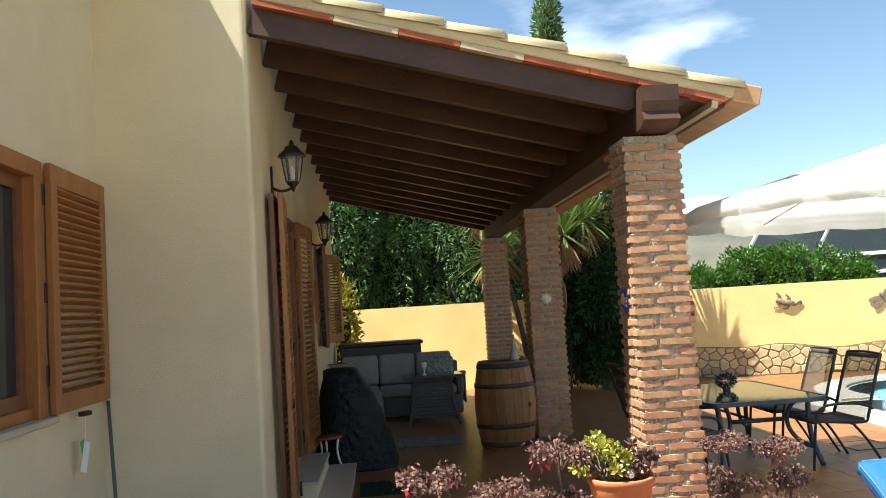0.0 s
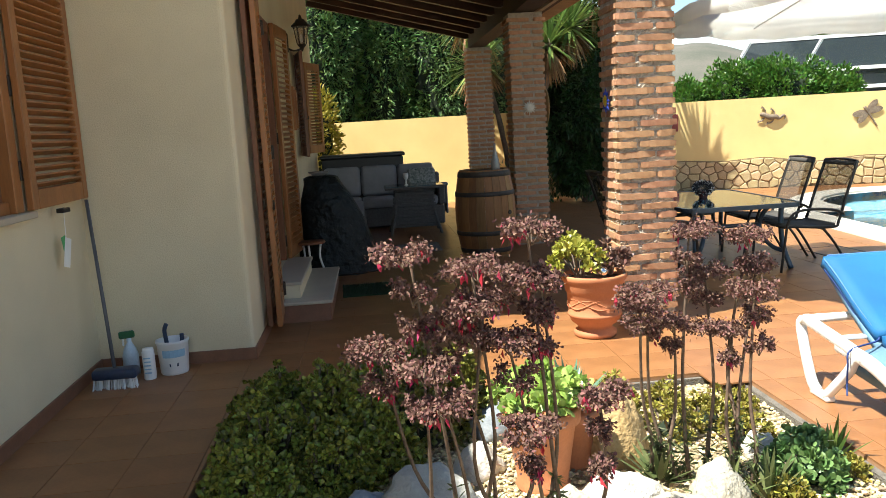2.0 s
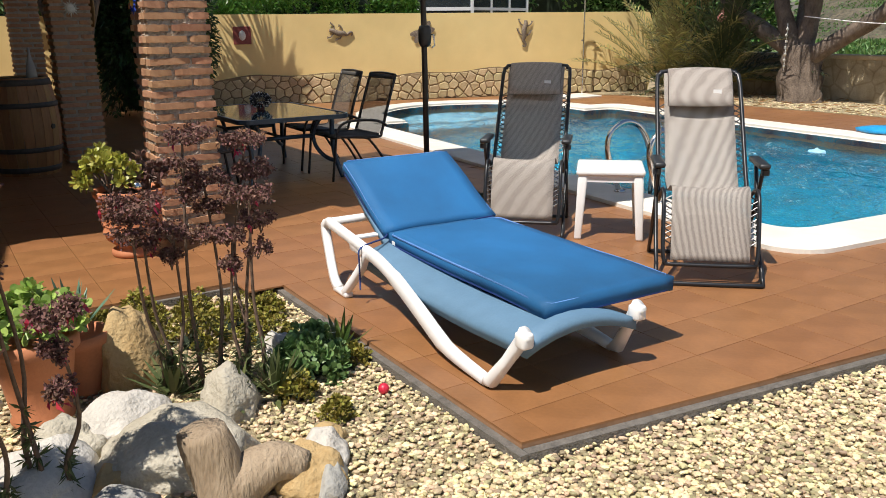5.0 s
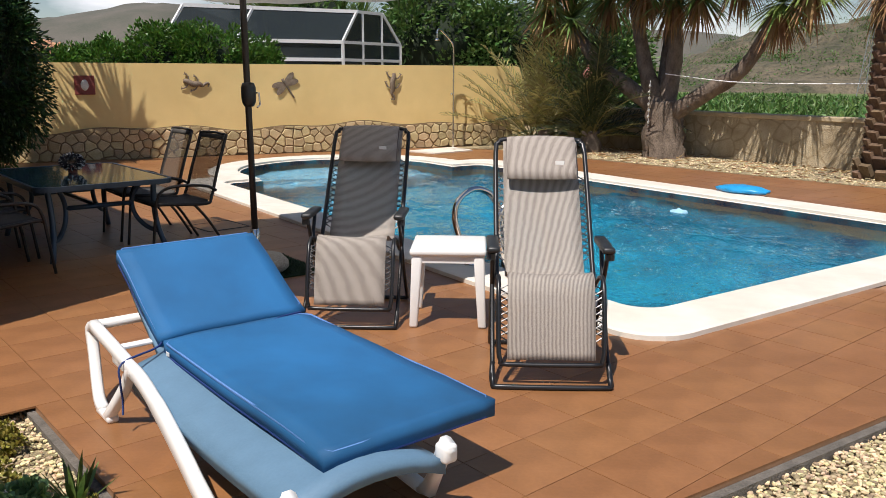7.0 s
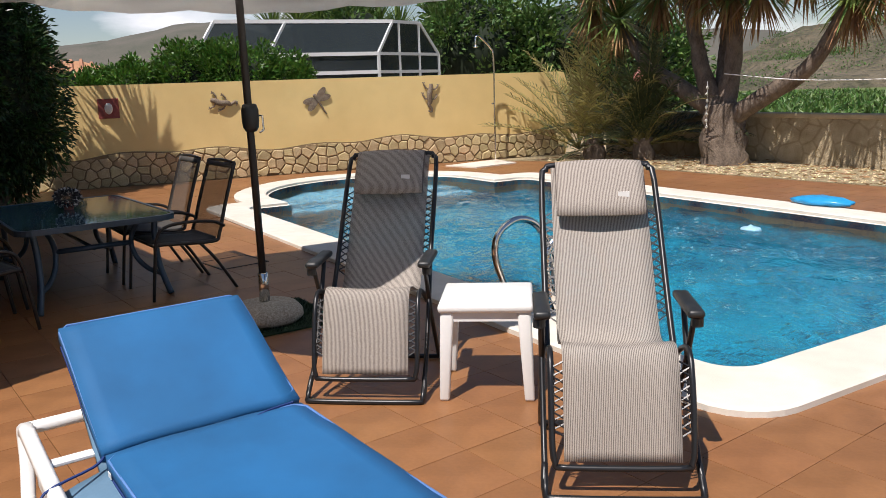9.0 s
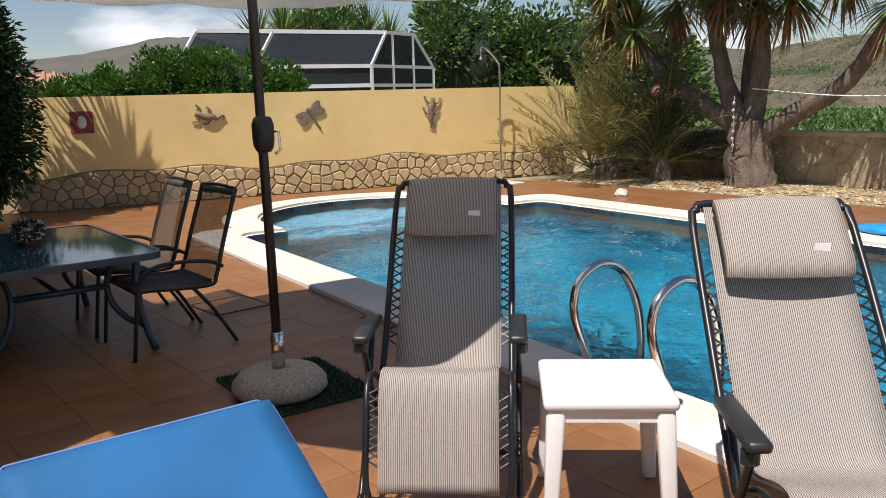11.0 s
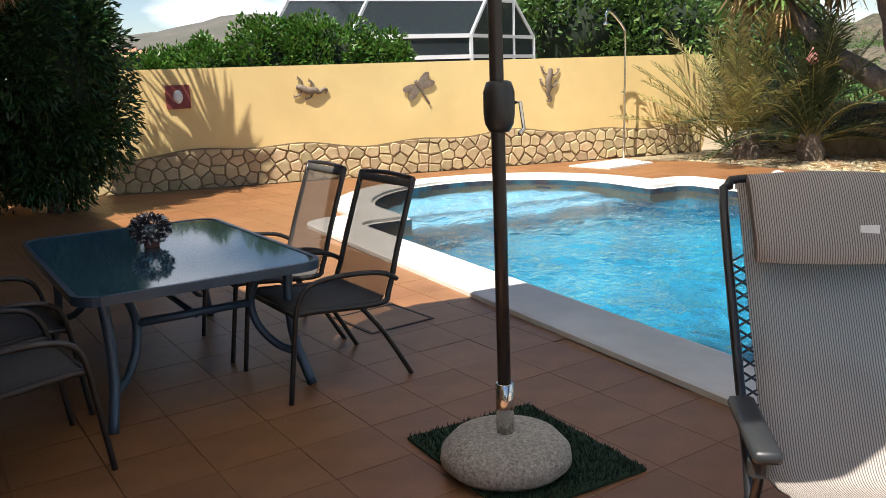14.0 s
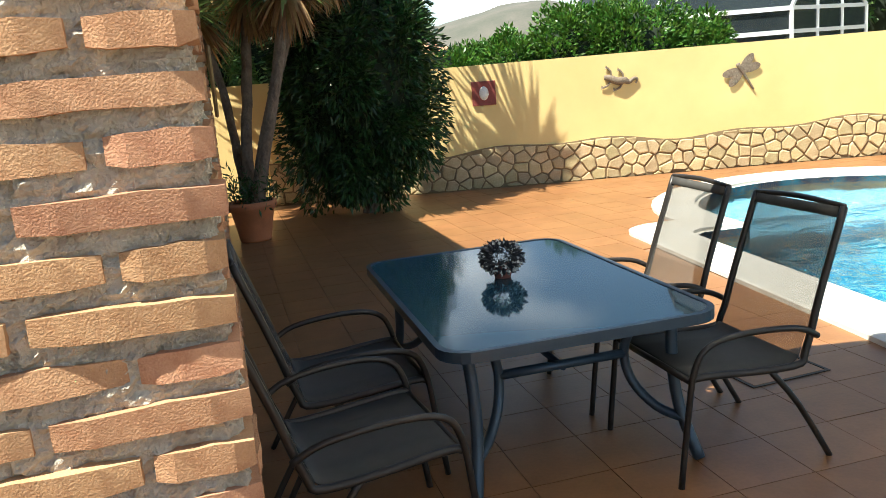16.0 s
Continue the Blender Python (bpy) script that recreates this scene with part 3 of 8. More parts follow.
rt = part("roof_tile_field", bm_far, M_RTILE2, roof, smooth=True)
rt.matrix_basis = slope_m(WX2 + 0.003, 0)
tagged(rt, kind="stuff")
# mortar fillet filling the verge below the outer tiles
vm = part("verge_mortar", B(0, PORCH_Y0 - 0.048, 0.206, 3.10 * LEN_X, PORCH_Y0 + 0.13, 0.315, 0.014, seg=2), M_RTILE, roof)
vm.matrix_basis = slope_m(WX2 + 0.003, 0)
# white gutter edge at the low side
# added strip: blocks sun between the tile ends, for a straight shadow edge
em = part("eave_mortar", B(3.05 * LEN_X, PORCH_Y0 - 0.05, 0.19, 3.235 * LEN_X, PORCH_Y1, 0.318, 0.01), M_RTILE2, roof)
em.matrix_basis = slope_m(WX2 + 0.003, 0)
gt = part("fascia", B(3.02, PORCH_Y0 - 0.04, 0.12, 3.06, PORCH_Y1, 0.206), M_VCREAM, roof)
gt.matrix_basis = slope_m(WX2 + 0.003, 0)

# posts: mortar cores (their bricks come last)
posts = []
for k, py in enumerate(POST_Y):
    post = thing("brick_post", "rustic red brick porch post with thick rough mortar joints", "post", pose(1.885, py + POST_W / 2, 0), "porch posts", "structure")
    bm = bmesh.new()
    h = POST_W / 2 - 0.014
    nz = 300 if k == 0 else 60
    per = []
    nn = 36 if k == 0 else 6
    for a, b in (((-h, -h), (h, -h)), ((h, -h), (h, h)), ((h, h), (-h, h)), ((-h, h), (-h, -h))):
        per += [(a[0] + (b[0] - a[0]) * j / nn, a[1] + (b[1] - a[1]) * j / nn) for j in range(nn)]
    rws = []
    for i in range(nz + 1):
        z = -0.006 + (POST_TOP - 0.006) * i / nz
        row = []
        for x, y in per:
            d = 1 + 0.05 * noise.noise(Vector((x * 18 + k * 9, y * 18, z * 26))) + 0.055 * noise.noise(Vector((x * 55, y * 55 + k, z * 70))) + 0.03 * noise.noise(Vector((x * 130, y * 130 + k, z * 130)))
            row.append(bm.verts.new((x * d, y * d, z)))
        rws.append(row)
    for a, b in zip(rws, rws[1:]):
        for j in range(len(per)):
            bm.faces.new((a[j], a[(j + 1) % len(per)], b[(j + 1) % len(per)], b[j]))
    bm.faces.new(rws[-1])
    bm.faces.new(rws[0][::-1])
    bmesh.ops.recalc_face_normals(bm, faces=bm.faces)
    part("mortar", bm, M_MORTAR, post, "rough grey mortar core")
    posts.append(post)

# ---- things by the pool ----
M_BLACK = mat("black_steel_tube", (0.012, 0.013, 0.015), 0.35, vary=0.2, scale=20, bump=0.05)
M_BLACKP = mat("black_plastic", (0.02, 0.022, 0.023), 0.42, vary=0.15, scale=20, bump=0.08)
M_CHROME = mat("polished_steel", (0.72, 0.70, 0.66), 0.12, 1.0, vary=0.06, scale=6, bump=0.02)
M_BLUE = mat("blue_canvas", (0.009, 0.122, 0.31), 0.75, vary=0.18, scale=4, grain=500, bump=0.25, stain=0.25, bump_dist=0.002)
M_PIPING = mat("navy_piping", (0.01, 0.035, 0.16), 0.7, vary=0.1, scale=30)
M_PALEBLUE = mat("pale_blue_plastic_sheet", (0.11, 0.21, 0.31), 0.6, vary=0.08, scale=10)
M_SLING = striped("striped_sling_cloth", (0.17, 0.142, 0.124), (0.48, 0.437, 0.385), 0.006, cut=0.42, see=0.2)
M_SLINGD = striped("striped_sling_pillow", (0.15, 0.122, 0.105), (0.42, 0.377, 0.33), 0.006, cut=0.42)
M_UMB = mat("white_umbrella_canvas", (0.80, 0.79, 0.76), 0.8, vary=0.05, scale=4, grain=300, bump=0.15, trans=0.25)
M_GRASS = mat("artificial_grass", (0.010, 0.032, 0.009), 0.8, vary=0.4, scale=60, grain=300, bump=0.8, isl=0.4)
M_TERRAZZO = mat("washed_aggregate", (0.20, 0.17, 0.13), 0.85, color2=(0.58, 0.53, 0.44), scale=85, grain=130, bump=1.0)
M_FRAMEB = mat("blue_grey_aluminium", (0.055, 0.085, 0.12), 0.35, 0.3, vary=0.1, scale=12, bump=0.05)
M_CHAIRF = mat("dark_bronze_tube", (0.032, 0.027, 0.024), 0.38, 0.2, vary=0.15, scale=20, bump=0.05)


def net(name, color, see):
    """Open-weave cloth through which part of the light passes."""
    m = mat(name, color, 0.8, vary=0.1, scale=30, grain=600, bump=0.1)
    nt = m.node_tree
    t = nt.nodes.new("ShaderNodeBsdfTransparent")
    ms = nt.nodes.new("ShaderNodeMixShader")
    ms.inputs[0].default_value = see
    nt.links.new(nt.nodes["Principled BSDF"].outputs[0], ms.inputs[1])
    nt.links.new(t.outputs[0], ms.inputs[2])
    nt.links.new(ms.outputs[0], nt.nodes["Material Output"].inputs[0])
    return m


M_NET = net("charcoal_textilene", (0.085, 0.076, 0.066), 0.52)
M_NETS = mat("charcoal_seat_cloth", (0.06, 0.056, 0.05), 0.75, vary=0.1, scale=30, grain=300, bump=0.1)
M_TGLASS = bpy.data.materials.new("frosted_table_glass")
M_TGLASS.use_nodes = True
tb = M_TGLASS.node_tree.nodes["Principled BSDF"]
tb.inputs["Base Color"].default_value = (0.045, 0.115, 0.15, 1)
tb.inputs["Roughness"].default_value = 0.06
tb.inputs["Transmission Weight"].default_value = 0.12
tb.inputs["Specular IOR Level"].default_value = 0.42
tb.inputs["IOR"].default_value = 1.5


def strip(path, w0, w1, thick, m=None, sag=0.0, nx=6):
    """A band of cloth along a line of (y, z) points, from x=-w/2 to x=w/2, with sag in its middle."""
    bm = bmesh.new()
    n = len(path)
    top, bot = [], []
    for i, (y, z) in enumerate(path):
        w = w0 + (w1 - w0) * i / (n - 1)
        a, b = path[max(i - 1, 0)], path[min(i + 1, n - 1)]
        d = Vector((0, b[0] - a[0], b[1] - a[1])).normalized()
        nrm = Vector((1, 0, 0)).cross(d)
        row, row2 = [], []
        for k in range(nx + 1):
            s = k / nx
            p = Vector((w * (s - 0.5), y, z)) - nrm * (sag * 4 * s * (1 - s))
            row.append(bm.verts.new(p + nrm * thick / 2))
            row2.append(bm.verts.new(p - nrm * thick / 2))
        top.append(row)
        bot.append(row2)
    for i in range(n - 1):
        for k in range(nx):
            bm.faces.new((top[i][k], top[i][k + 1], top[i + 1][k + 1], top[i + 1][k]))
            bm.faces.new((bot[i][k], bot[i + 1][k], bot[i + 1][k + 1], bot[i][k + 1]))
        bm.faces.new((top[i][0], top[i + 1][0], bot[i + 1][0], bot[i][0]))
        bm.faces.new((top[i][nx], bot[i][nx], bot[i + 1][nx], top[i + 1][nx]))
    for k in range(nx):
        bm.faces.new((top[0][k], bot[0][k], bot[0][k + 1], top[0][k + 1]))
        bm.faces.new((top[-1][k], top[-1][k + 1], bot[-1][k + 1], bot[-1][k]))
    return bm


def yz(pts, sub=5):
    return [(p[1], p[2]) for p in smoothline([(0, y, z) for y, z in pts], sub)]


# -- folding recliner chairs: x across, y backwards, origin at the front floor bar --
def recliner(m, label, group):
    ch = thing("recliner_chair", label, "chair", m, group)
    W = 0.238

    def lean(y, z):
        """The back part tipped backwards about the seat's rear edge."""
        k = min(1.0, max(0.0, (z - 0.44) / 0.56)) if y > 0.5 else 0.0
        return y + 0.17 * k, z + 0.022 * k
    seat = [lean(y, z) for y, z in yz([(0.05, 0.12), (0.10, 0.30), (0.17, 0.46), (0.26, 0.475), (0.42, 0.42), (0.52, 0.42), (0.60, 0.53), (0.74, 0.79), (0.84, 0.975), (0.865, 1.0), (0.88, 0.98)], 4)]
    part("sling", strip(seat, 0.395, 0.395, 0.006, sag=0.012), M_SLING, ch, "striped grey sling cloth", True)
    pil = [lean(y, z) for y, z in yz([(0.722, 0.825), (0.715, 0.85), (0.745, 0.905), (0.80, 0.985), (0.83, 1.0)], 4)]
    p = part("pillow", strip([(y - 0.018, z + 0.008) for y, z in pil], 0.36, 0.36, 0.038, sag=-0.008, nx=10), M_SLINGD, ch, "striped padded head pillow", True)
    tag = part("pillow_tag", B(0.07, 0.822, 0.906, 0.115, 0.828, 0.936), M_WHITE, p, "small pale label")
    tag.matrix_basis = pose(0, 0.0, 0.0)
    # back frame: an upside-down U, its ends by the seat
    back = [(-W, 0.44, 0.36), (-W, 0.56, 0.50), (-W, 0.82, 0.94), (-W + 0.02, 0.85, 0.99), (-W + 0.06, 0.862, 1.008), (W - 0.06, 0.862, 1.008), (W - 0.02, 0.85, 0.99), (W, 0.82, 0.94), (W, 0.56, 0.50), (W, 0.44, 0.36)]
    part("back_frame", T(smoothline([(x, *lean(y, z)) for x, y, z in back], 3), 0.0125), M_BLACK, ch, smooth=True)
    leg = [(-W, 0.44, 0.36), (-W, 0.28, 0.45), (-W, 0.16, 0.44), (-W, 0.07, 0.20), (-W + 0.01, 0.05, 0.115), (-W + 0.05, 0.045, 0.10), (W - 0.05, 0.045, 0.10), (W - 0.01, 0.05, 0.115), (W, 0.07, 0.20), (W, 0.16, 0.44), (W, 0.28, 0.45), (W, 0.44, 0.36)]
    part("foot_frame", T(smoothline(leg, 3), 0.011), M_BLACK, ch, smooth=True)
    for sx in (-1, 1):
        x = sx * (W + 0.025)
        part("front_leg", T(smoothline([(x, 0.62, 0.012), (x, 0.40, 0.30), (x, 0.24, 0.575)], 3), 0.011), M_BLACK, ch, smooth=True)
        part("rear_leg", T(smoothline([(x, 0.0, 0.012), (x, 0.16, 0.14), (x, 0.34, 0.40), (x, 0.44, 0.58)], 3), 0.011), M_BLACK, ch, smooth=True)
        arm = part("armrest", B(x - 0.03, 0.20, 0.575, x + 0.03, 0.50, 0.605, 0.012, seg=2), M_BLACKP, ch, "black plastic armrest", True)
        part("lock_knob", lathe([(0, 0), (0.022, 0), (0.022, 0.03), (0, 0.03)], 12), M_BLACKP, arm).matrix_basis = pose(x + sx * 0.01, 0.24, 0.54)
    part("front_floor_bar", T(smoothline([(-W - 0.025, 0.10, 0.09), (-W - 0.025, 0.02, 0.016), (-W + 0.03, -0.005, 0.013), (W - 0.03, -0.005, 0.013), (W + 0.025, 0.02, 0.016), (W + 0.025, 0.10, 0.09)], 4), 0.012), M_BLACK, ch, smooth=True)
    part("rear_floor_bar", T([(-W - 0.025, 0.62, 0.013), (W + 0.025, 0.62, 0.013)], 0.012), M_BLACK, ch, smooth=True)
    # elastic cords between cloth and frame
    for sx in (-1, 1):
        bm = bmesh.new()
        for path, n in (([(0.075, 0.20), (0.15, 0.43)], 8), ([(0.56, 0.46), (0.76, 0.82)], 13)):
            for i in range(n):
                t0, t1 = i / n, (i + 0.75) / n
                (ya, za), (yb, zb) = [lean(*q) for q in path]
                a = Vector((sx * 0.196, ya + (yb - ya) * t0, za + (zb - za) * t0))
                b = Vector((sx * (W - 0.004), ya + (yb - ya) * t1, za + (zb - za) * t1))
                tube(bm, [a, b], 0.0035, 4)
                tube(bm, [b, a + Vector((0, (yb - ya) / n * 1.4, (zb - za) / n * 1.4))], 0.0035, 4)
        tagged(part("lacing", bm, M_BLACK, ch, "black elastic lacing cord"), kind="stuff")
    return ch


def chair_pose(ax, ay, bx, by):
    """Front bar from a to b: origin at its middle, x from a to b, y backwards."""
    return pose((ax + bx) / 2, (ay + by) / 2, 0, 0, 0, math.degrees(math.atan2(by - ay, bx - ax)))


rec = recliner(chair_pose(3.39, 4.07, 3.73, 3.74), "black folding recliner with striped grey sling and rolled headrest", "poolside recliners")
copy_thing(rec, chair_pose(3.58, 2.74, 3.935, 2.415))["label"] = "black folding recliner with striped sling and padded pillow"

# -- sun lounger: y along it, backrest at the far end --
def band(pts, w, t):
    """A flat moulded bar along (x, y, z) points: w broad in the y-z plane, t thick across."""
    bm = bmesh.new()
    ln = [Vector(p) for p in pts]
    rws = []
    for i, p in enumerate(ln):
        d = (ln[min(i + 1, len(ln) - 1)] - ln[max(i - 1, 0)])
        nrm = Vector((0, -d.z, d.y)).normalized() * (w[i] if isinstance(w, (list, tuple)) else w) / 2
        x = Vector((t / 2, 0, 0))
        rws.append([bm.verts.new(p + nrm * a_ + x * b_) for a_, b_ in ((1, 0.55), (1, -0.55), (0.6, -1), (-0.6, -1), (-1, -0.55), (-1, 0.55), (-0.6, 1), (0.6, 1))])
    for a, b in zip(rws, rws[1:]):
        for j in range(8):
            bm.faces.new((a[j], a[(j + 1) % 8], b[(j + 1) % 8], b[j]))
    bm.faces.new(rws[0])
    bm.faces.new(rws[-1][::-1])
    bmesh.ops.recalc_face_normals(bm, faces=bm.faces)
    return bm


def lounger():
    lo = thing("sun_lounger", "white plastic sun lounger with pale blue deck and folding back", "lounger", pose(2.42, 2.06, 0, 0, 0, -1.5))
    deck_ = strip(yz([(0.0, 0.185), (0.5, 0.165), (1.0, 0.175), (1.36, 0.20)], 4), 0.53, 0.53, 0.05, sag=-0.06, nx=8)
    es = [e for e in deck_.edges if len(e.link_faces) == 2 and e.calc_face_angle(0) > 0.9]
    bmesh.ops.bevel(deck_, geom=es, offset=0.02, segments=3, affect='EDGES', profile=0.5)
    part("bed_deck", deck_, M_PALEBLUE, lo, "pale blue sagging fabric deck", True)
    part("back_deck", strip(yz([(1.36, 0.255), (1.6, 0.38), (1.83, 0.525)], 3), 0.46, 0.40, 0.03, nx=4), M_PALEBLUE, lo, "", True).location.x = 0.10
    for sx in (-1, 1):
        x, xf = sx * 0.272, sx * 0.315
        part("side_leg", band(smoothline([(x, 1.42, 0.268), (x, 1.18, 0.255), (x + sx * 0.01, 0.95, 0.205), (x + sx * 0.025, 0.70, 0.125), (xf, 0.46, 0.055), (xf, 0.18, 0.022)], 4), [0.06] * 8 + [0.075] * 8 + [0.06, 0.055, 0.05, 0.045, 0.04], 0.045), M_WHITE, lo, "", True)
        part("foot_leg", band([(xf, 0.19, 0.018), (xf, 0.15, 0.03), (x + sx * 0.02, 0.08, 0.13), (x, 0.02, 0.225), (x, -0.005, 0.262)], [0.03, 0.055, 0.042, 0.05, 0.06], 0.045), M_WHITE, lo, "", True)
        part("deck_socket", B(x - 0.027, -0.022, 0.20, x + 0.027, 0.035, 0.262, 0.012, seg=2), M_WHITE, lo, "", True)
        part("head_rail", band(smoothline([(x, 1.30, 0.275), (x, 1.5, 0.30), (x, 1.72, 0.325)], 3), 0.05, 0.045), M_WHITE, lo, "", True)
        part("head_leg", band(smoothline([(x, 1.69, 0.325), (x, 1.765, 0.30), (x + sx * 0.01, 1.72, 0.20), (xf, 1.58, 0.06), (xf, 1.52, 0.018)], 4), 0.045, 0.045), M_WHITE, lo, "", True)
        part("head_leg", band(smoothline([(x, 1.20, 0.262), (x, 1.27, 0.245), (x + sx * 0.01, 1.32, 0.17), (xf, 1.41, 0.05), (xf, 1.45, 0.018)], 4), 0.042, 0.045), M_WHITE, lo, "", True)
        part("foot_block", B(xf - 0.024, 1.40, 0.0, xf + 0.024, 1.56, 0.03, 0.01, seg=2), M_WHITE, lo, "", True)
    part("head_bar", T([(-0.27, 1.74, 0.318), (0.27, 1.74, 0.318)], 0.022, 10), M_WHITE, lo, "", True)
    for k in range(1):
        part("head_slat", B(-0.25, 1.44 + 0.075 * k, 0.283 + 0.009 * k, 0.25, 1.485 + 0.075 * k, 0.298 + 0.009 * k, 0.004), M_WHITE, lo)
    ma = thing("lounger_mattress", "blue canvas mattress with pale piping, tied to the lounger", "mattress", pose(2.42, 2.06, 0, 0, 0, -1.5))
    mx = 0.215
    seat = [(y, z) for y, z in yz([(0.085, 0.279), (0.35, 0.286), (0.75, 0.284), (1.10, 0.288), (1.345, 0.292)], 4)]
    back = yz([(1.375, 0.305), (1.55, 0.395), (1.715, 0.500), (1.87, 0.582)], 4)
    for nm, path in (("seat_pad", seat), ("back_pad", back)):
        b2 = strip(path, 0.665, 0.655, 0.06, sag=-0.006, nx=10)
        es = [e for e in b2.edges if len(e.link_faces) == 2 and e.calc_face_angle(0) > 0.9]
        bmesh.ops.bevel(b2, geom=es, offset=0.017, segments=3, affect='EDGES', profile=0.5)
        for v in b2.verts:
            v.co.z += 0.006 * noise.noise(v.co * 5.0)
        mm = part(nm, b2, M_BLUE, ma, "faded blue canvas pad", True)
        mm.location.x = mx
        for dz, m_ in ((0.0265, M_PIPE2), (-0.026, M_PIPING)):
            hw = 0.328
            line = [(-hw, y, z + dz) for y, z in path[1:-1]] + [(-hw + 0.03, path[-1][0] - 0.004, path[-1][1] + dz)] + [(hw - 0.03, path[-1][0] - 0.004, path[-1][1] + dz)] + [(hw, y, z + dz) for y, z in path[1:-1][::-1]] + [(hw - 0.03, path[0][0] + 0.004, path[0][1] + dz), (-hw + 0.03, path[0][0] + 0.004, path[0][1] + dz)]
            part("piping", T(line, 0.0048, 5, True), m_, mm)
    part("care_tag", B(-0.335 + mx, 1.27, 0.272, -0.333 + mx, 1.30, 0.29), M_WHITE, ma)
    part("tie", T(smoothline([(mx - 0.33, 1.36, 0.31), (mx - 0.37, 1.33, 0.30), (-0.30, 1.28, 0.285), (-0.315, 1.27, 0.22), (-0.305, 1.29, 0.13), (-0.315, 1.27, 0.08)], 4), 0.0045, 5), M_PIPING, ma)
    part("tie", T(smoothline([(mx + 0.30, 1.35, 0.325), (mx + 0.20, 1.335, 0.326), (mx + 0.14, 1.315, 0.322)], 4), 0.004, 5), M_PIPING, ma)
    return lo


M_PIPE2 = mat("pale_blue_piping", (0.10, 0.22, 0.50), 0.7, vary=0.1, scale=30)
lounger()

# -- white side table --
st = thing("side_table", "small square white plastic side table", "table", pose(4.13, 3.71, 0, 0, 0, -43))
part("tabletop", B(-0.21, -0.21, 0.405, 0.21, 0.21, 0.445, 0.016, seg=3), M_WHITE, st, smooth=True)
for sx in (-1, 1):
    for sy in (-1, 1):
        bm = B(sx * 0.17 - 0.03, sy * 0.17 - 0.03, 0, sx * 0.17 + 0.03, sy * 0.17 + 0.03, 0.41, 0.012, seg=2)
        for v in bm.verts:
            if v.co.z < 0.1:
                v.co.x = sx * 0.19 + (v.co.x - sx * 0.17) * 0.75
                v.co.y = sy * 0.19 + (v.co.y - sy * 0.17) * 0.75
        part("leg", bm, M_WHITE, st, smooth=True)
for a in range(4):
    ap = part("apron", B(-0.15, 0.175, 0.365, 0.15, 0.19, 0.406), M_WHITE, st)
    ap.matrix_basis = pose(0, 0, 0, 0, 0, 90 * a)

# -- parasol --
pa = thing("parasol", "large white garden parasol with dark crank pole, open", "parasol", pose(3.81, 5.43, 0))
part("base", lathe([(0.0, 0.012), (0.20, 0.012), (0.228, 0.04), (0.224, 0.075), (0.188, 0.115), (0.10, 0.135), (0.0, 0.135)], 32), M_TERRAZZO, pa, "round washed-aggregate concrete foot", True)
part("sleeve", lathe([(0.031, 0.125), (0.031, 0.31), (0.024, 0.315), (0.024, 0.13)], 16), M_CHROME, pa, "steel sleeve with screw", True)
part("pole", T([(0, 0, 0.14), (-0.004, 0.0, 0.9), (-0.01, 0, 1.6), (-0.012, 0, 2.48)], 0.0225, 14), M_CHAIRF, pa, "dark brown metal pole", True)
hb = part("crank_box", lathe([(0.0, 1.155), (0.032, 1.16), (0.046, 1.185), (0.05, 1.22), (0.05, 1.285), (0.04, 1.315), (0.028, 1.32), (0.0, 1.32)], 18), M_BLACKP, pa, "black plastic crank housing", True)
part("crank_handle", T([(0.045, -0.02, 1.25), (0.062, -0.03, 1.25), (0.05, -0.06, 1.17), (0.02, -0.075, 1.155)], 0.006, 8), M_CHROME, hb, "steel crank handle", True)
bm = bmesh.new()
R, ZR, ZT = 1.60, 2.07, 2.50
cx = bm.verts.new((-0.012, 0, ZT))
rows = []
for q in (0.08, 0.25, 0.45, 0.65, 0.85, 1.0):
    row = []
    for k in range(48):
        a = 2 * math.pi * k / 48 + radians(12)
        w = 0.5 - 0.5 * math.cos(8 * 2 * math.pi * k / 48)
        r = R * q * (1 - 0.06 * w * q)
        z = ZT + (ZR - ZT) * q - 0.035 * w * math.sin(math.pi * q) + 0.012 * w * q
        row.append(bm.verts.new((r * math.cos(a) - 0.012, r * math.sin(a), z)))
    rows.append(row)
row = []
for k in range(48):
    v = rows[-1][k].co
    w = 0.5 - 0.5 * math.cos(16 * 2 * math.pi * k / 48)
    row.append(bm.verts.new((v.x * 1.004, v.y * 1.004, v.z - 0.10 - 0.022 * w)))
rows.append(row)
for k in range(48):
    bm.faces.new((cx, rows[0][k], rows[0][(k + 1) % 48]))
for a, b in zip(rows, rows[1:]):
    for k in range(48):
        bm.faces.new((a[k], b[k], b[(k + 1) % 48], a[(k + 1) % 48]))
bmesh.ops.solidify(bm, geom=list(bm.faces), thickness=0.002)
part("canopy", bm, M_UMB, pa, "white canvas canopy with hanging valance", True)
for k in range(8):
    a = radians(12 + 45 * k)
    rb = part("rib", T([(0.03 * math.cos(a), 0.03 * math.sin(a), ZT - 0.03), (R * 0.985 * math.cos(a), R * 0.985 * math.sin(a), ZR - 0.012)], 0.008, 6), M_WHITE, pa)
    part("strut", T([(0.03 * math.cos(a), 0.03 * math.sin(a), 2.05), (R * 0.45 * math.cos(a), R * 0.45 * math.sin(a), 2.28)], 0.007, 6), M_WHITE, rb)

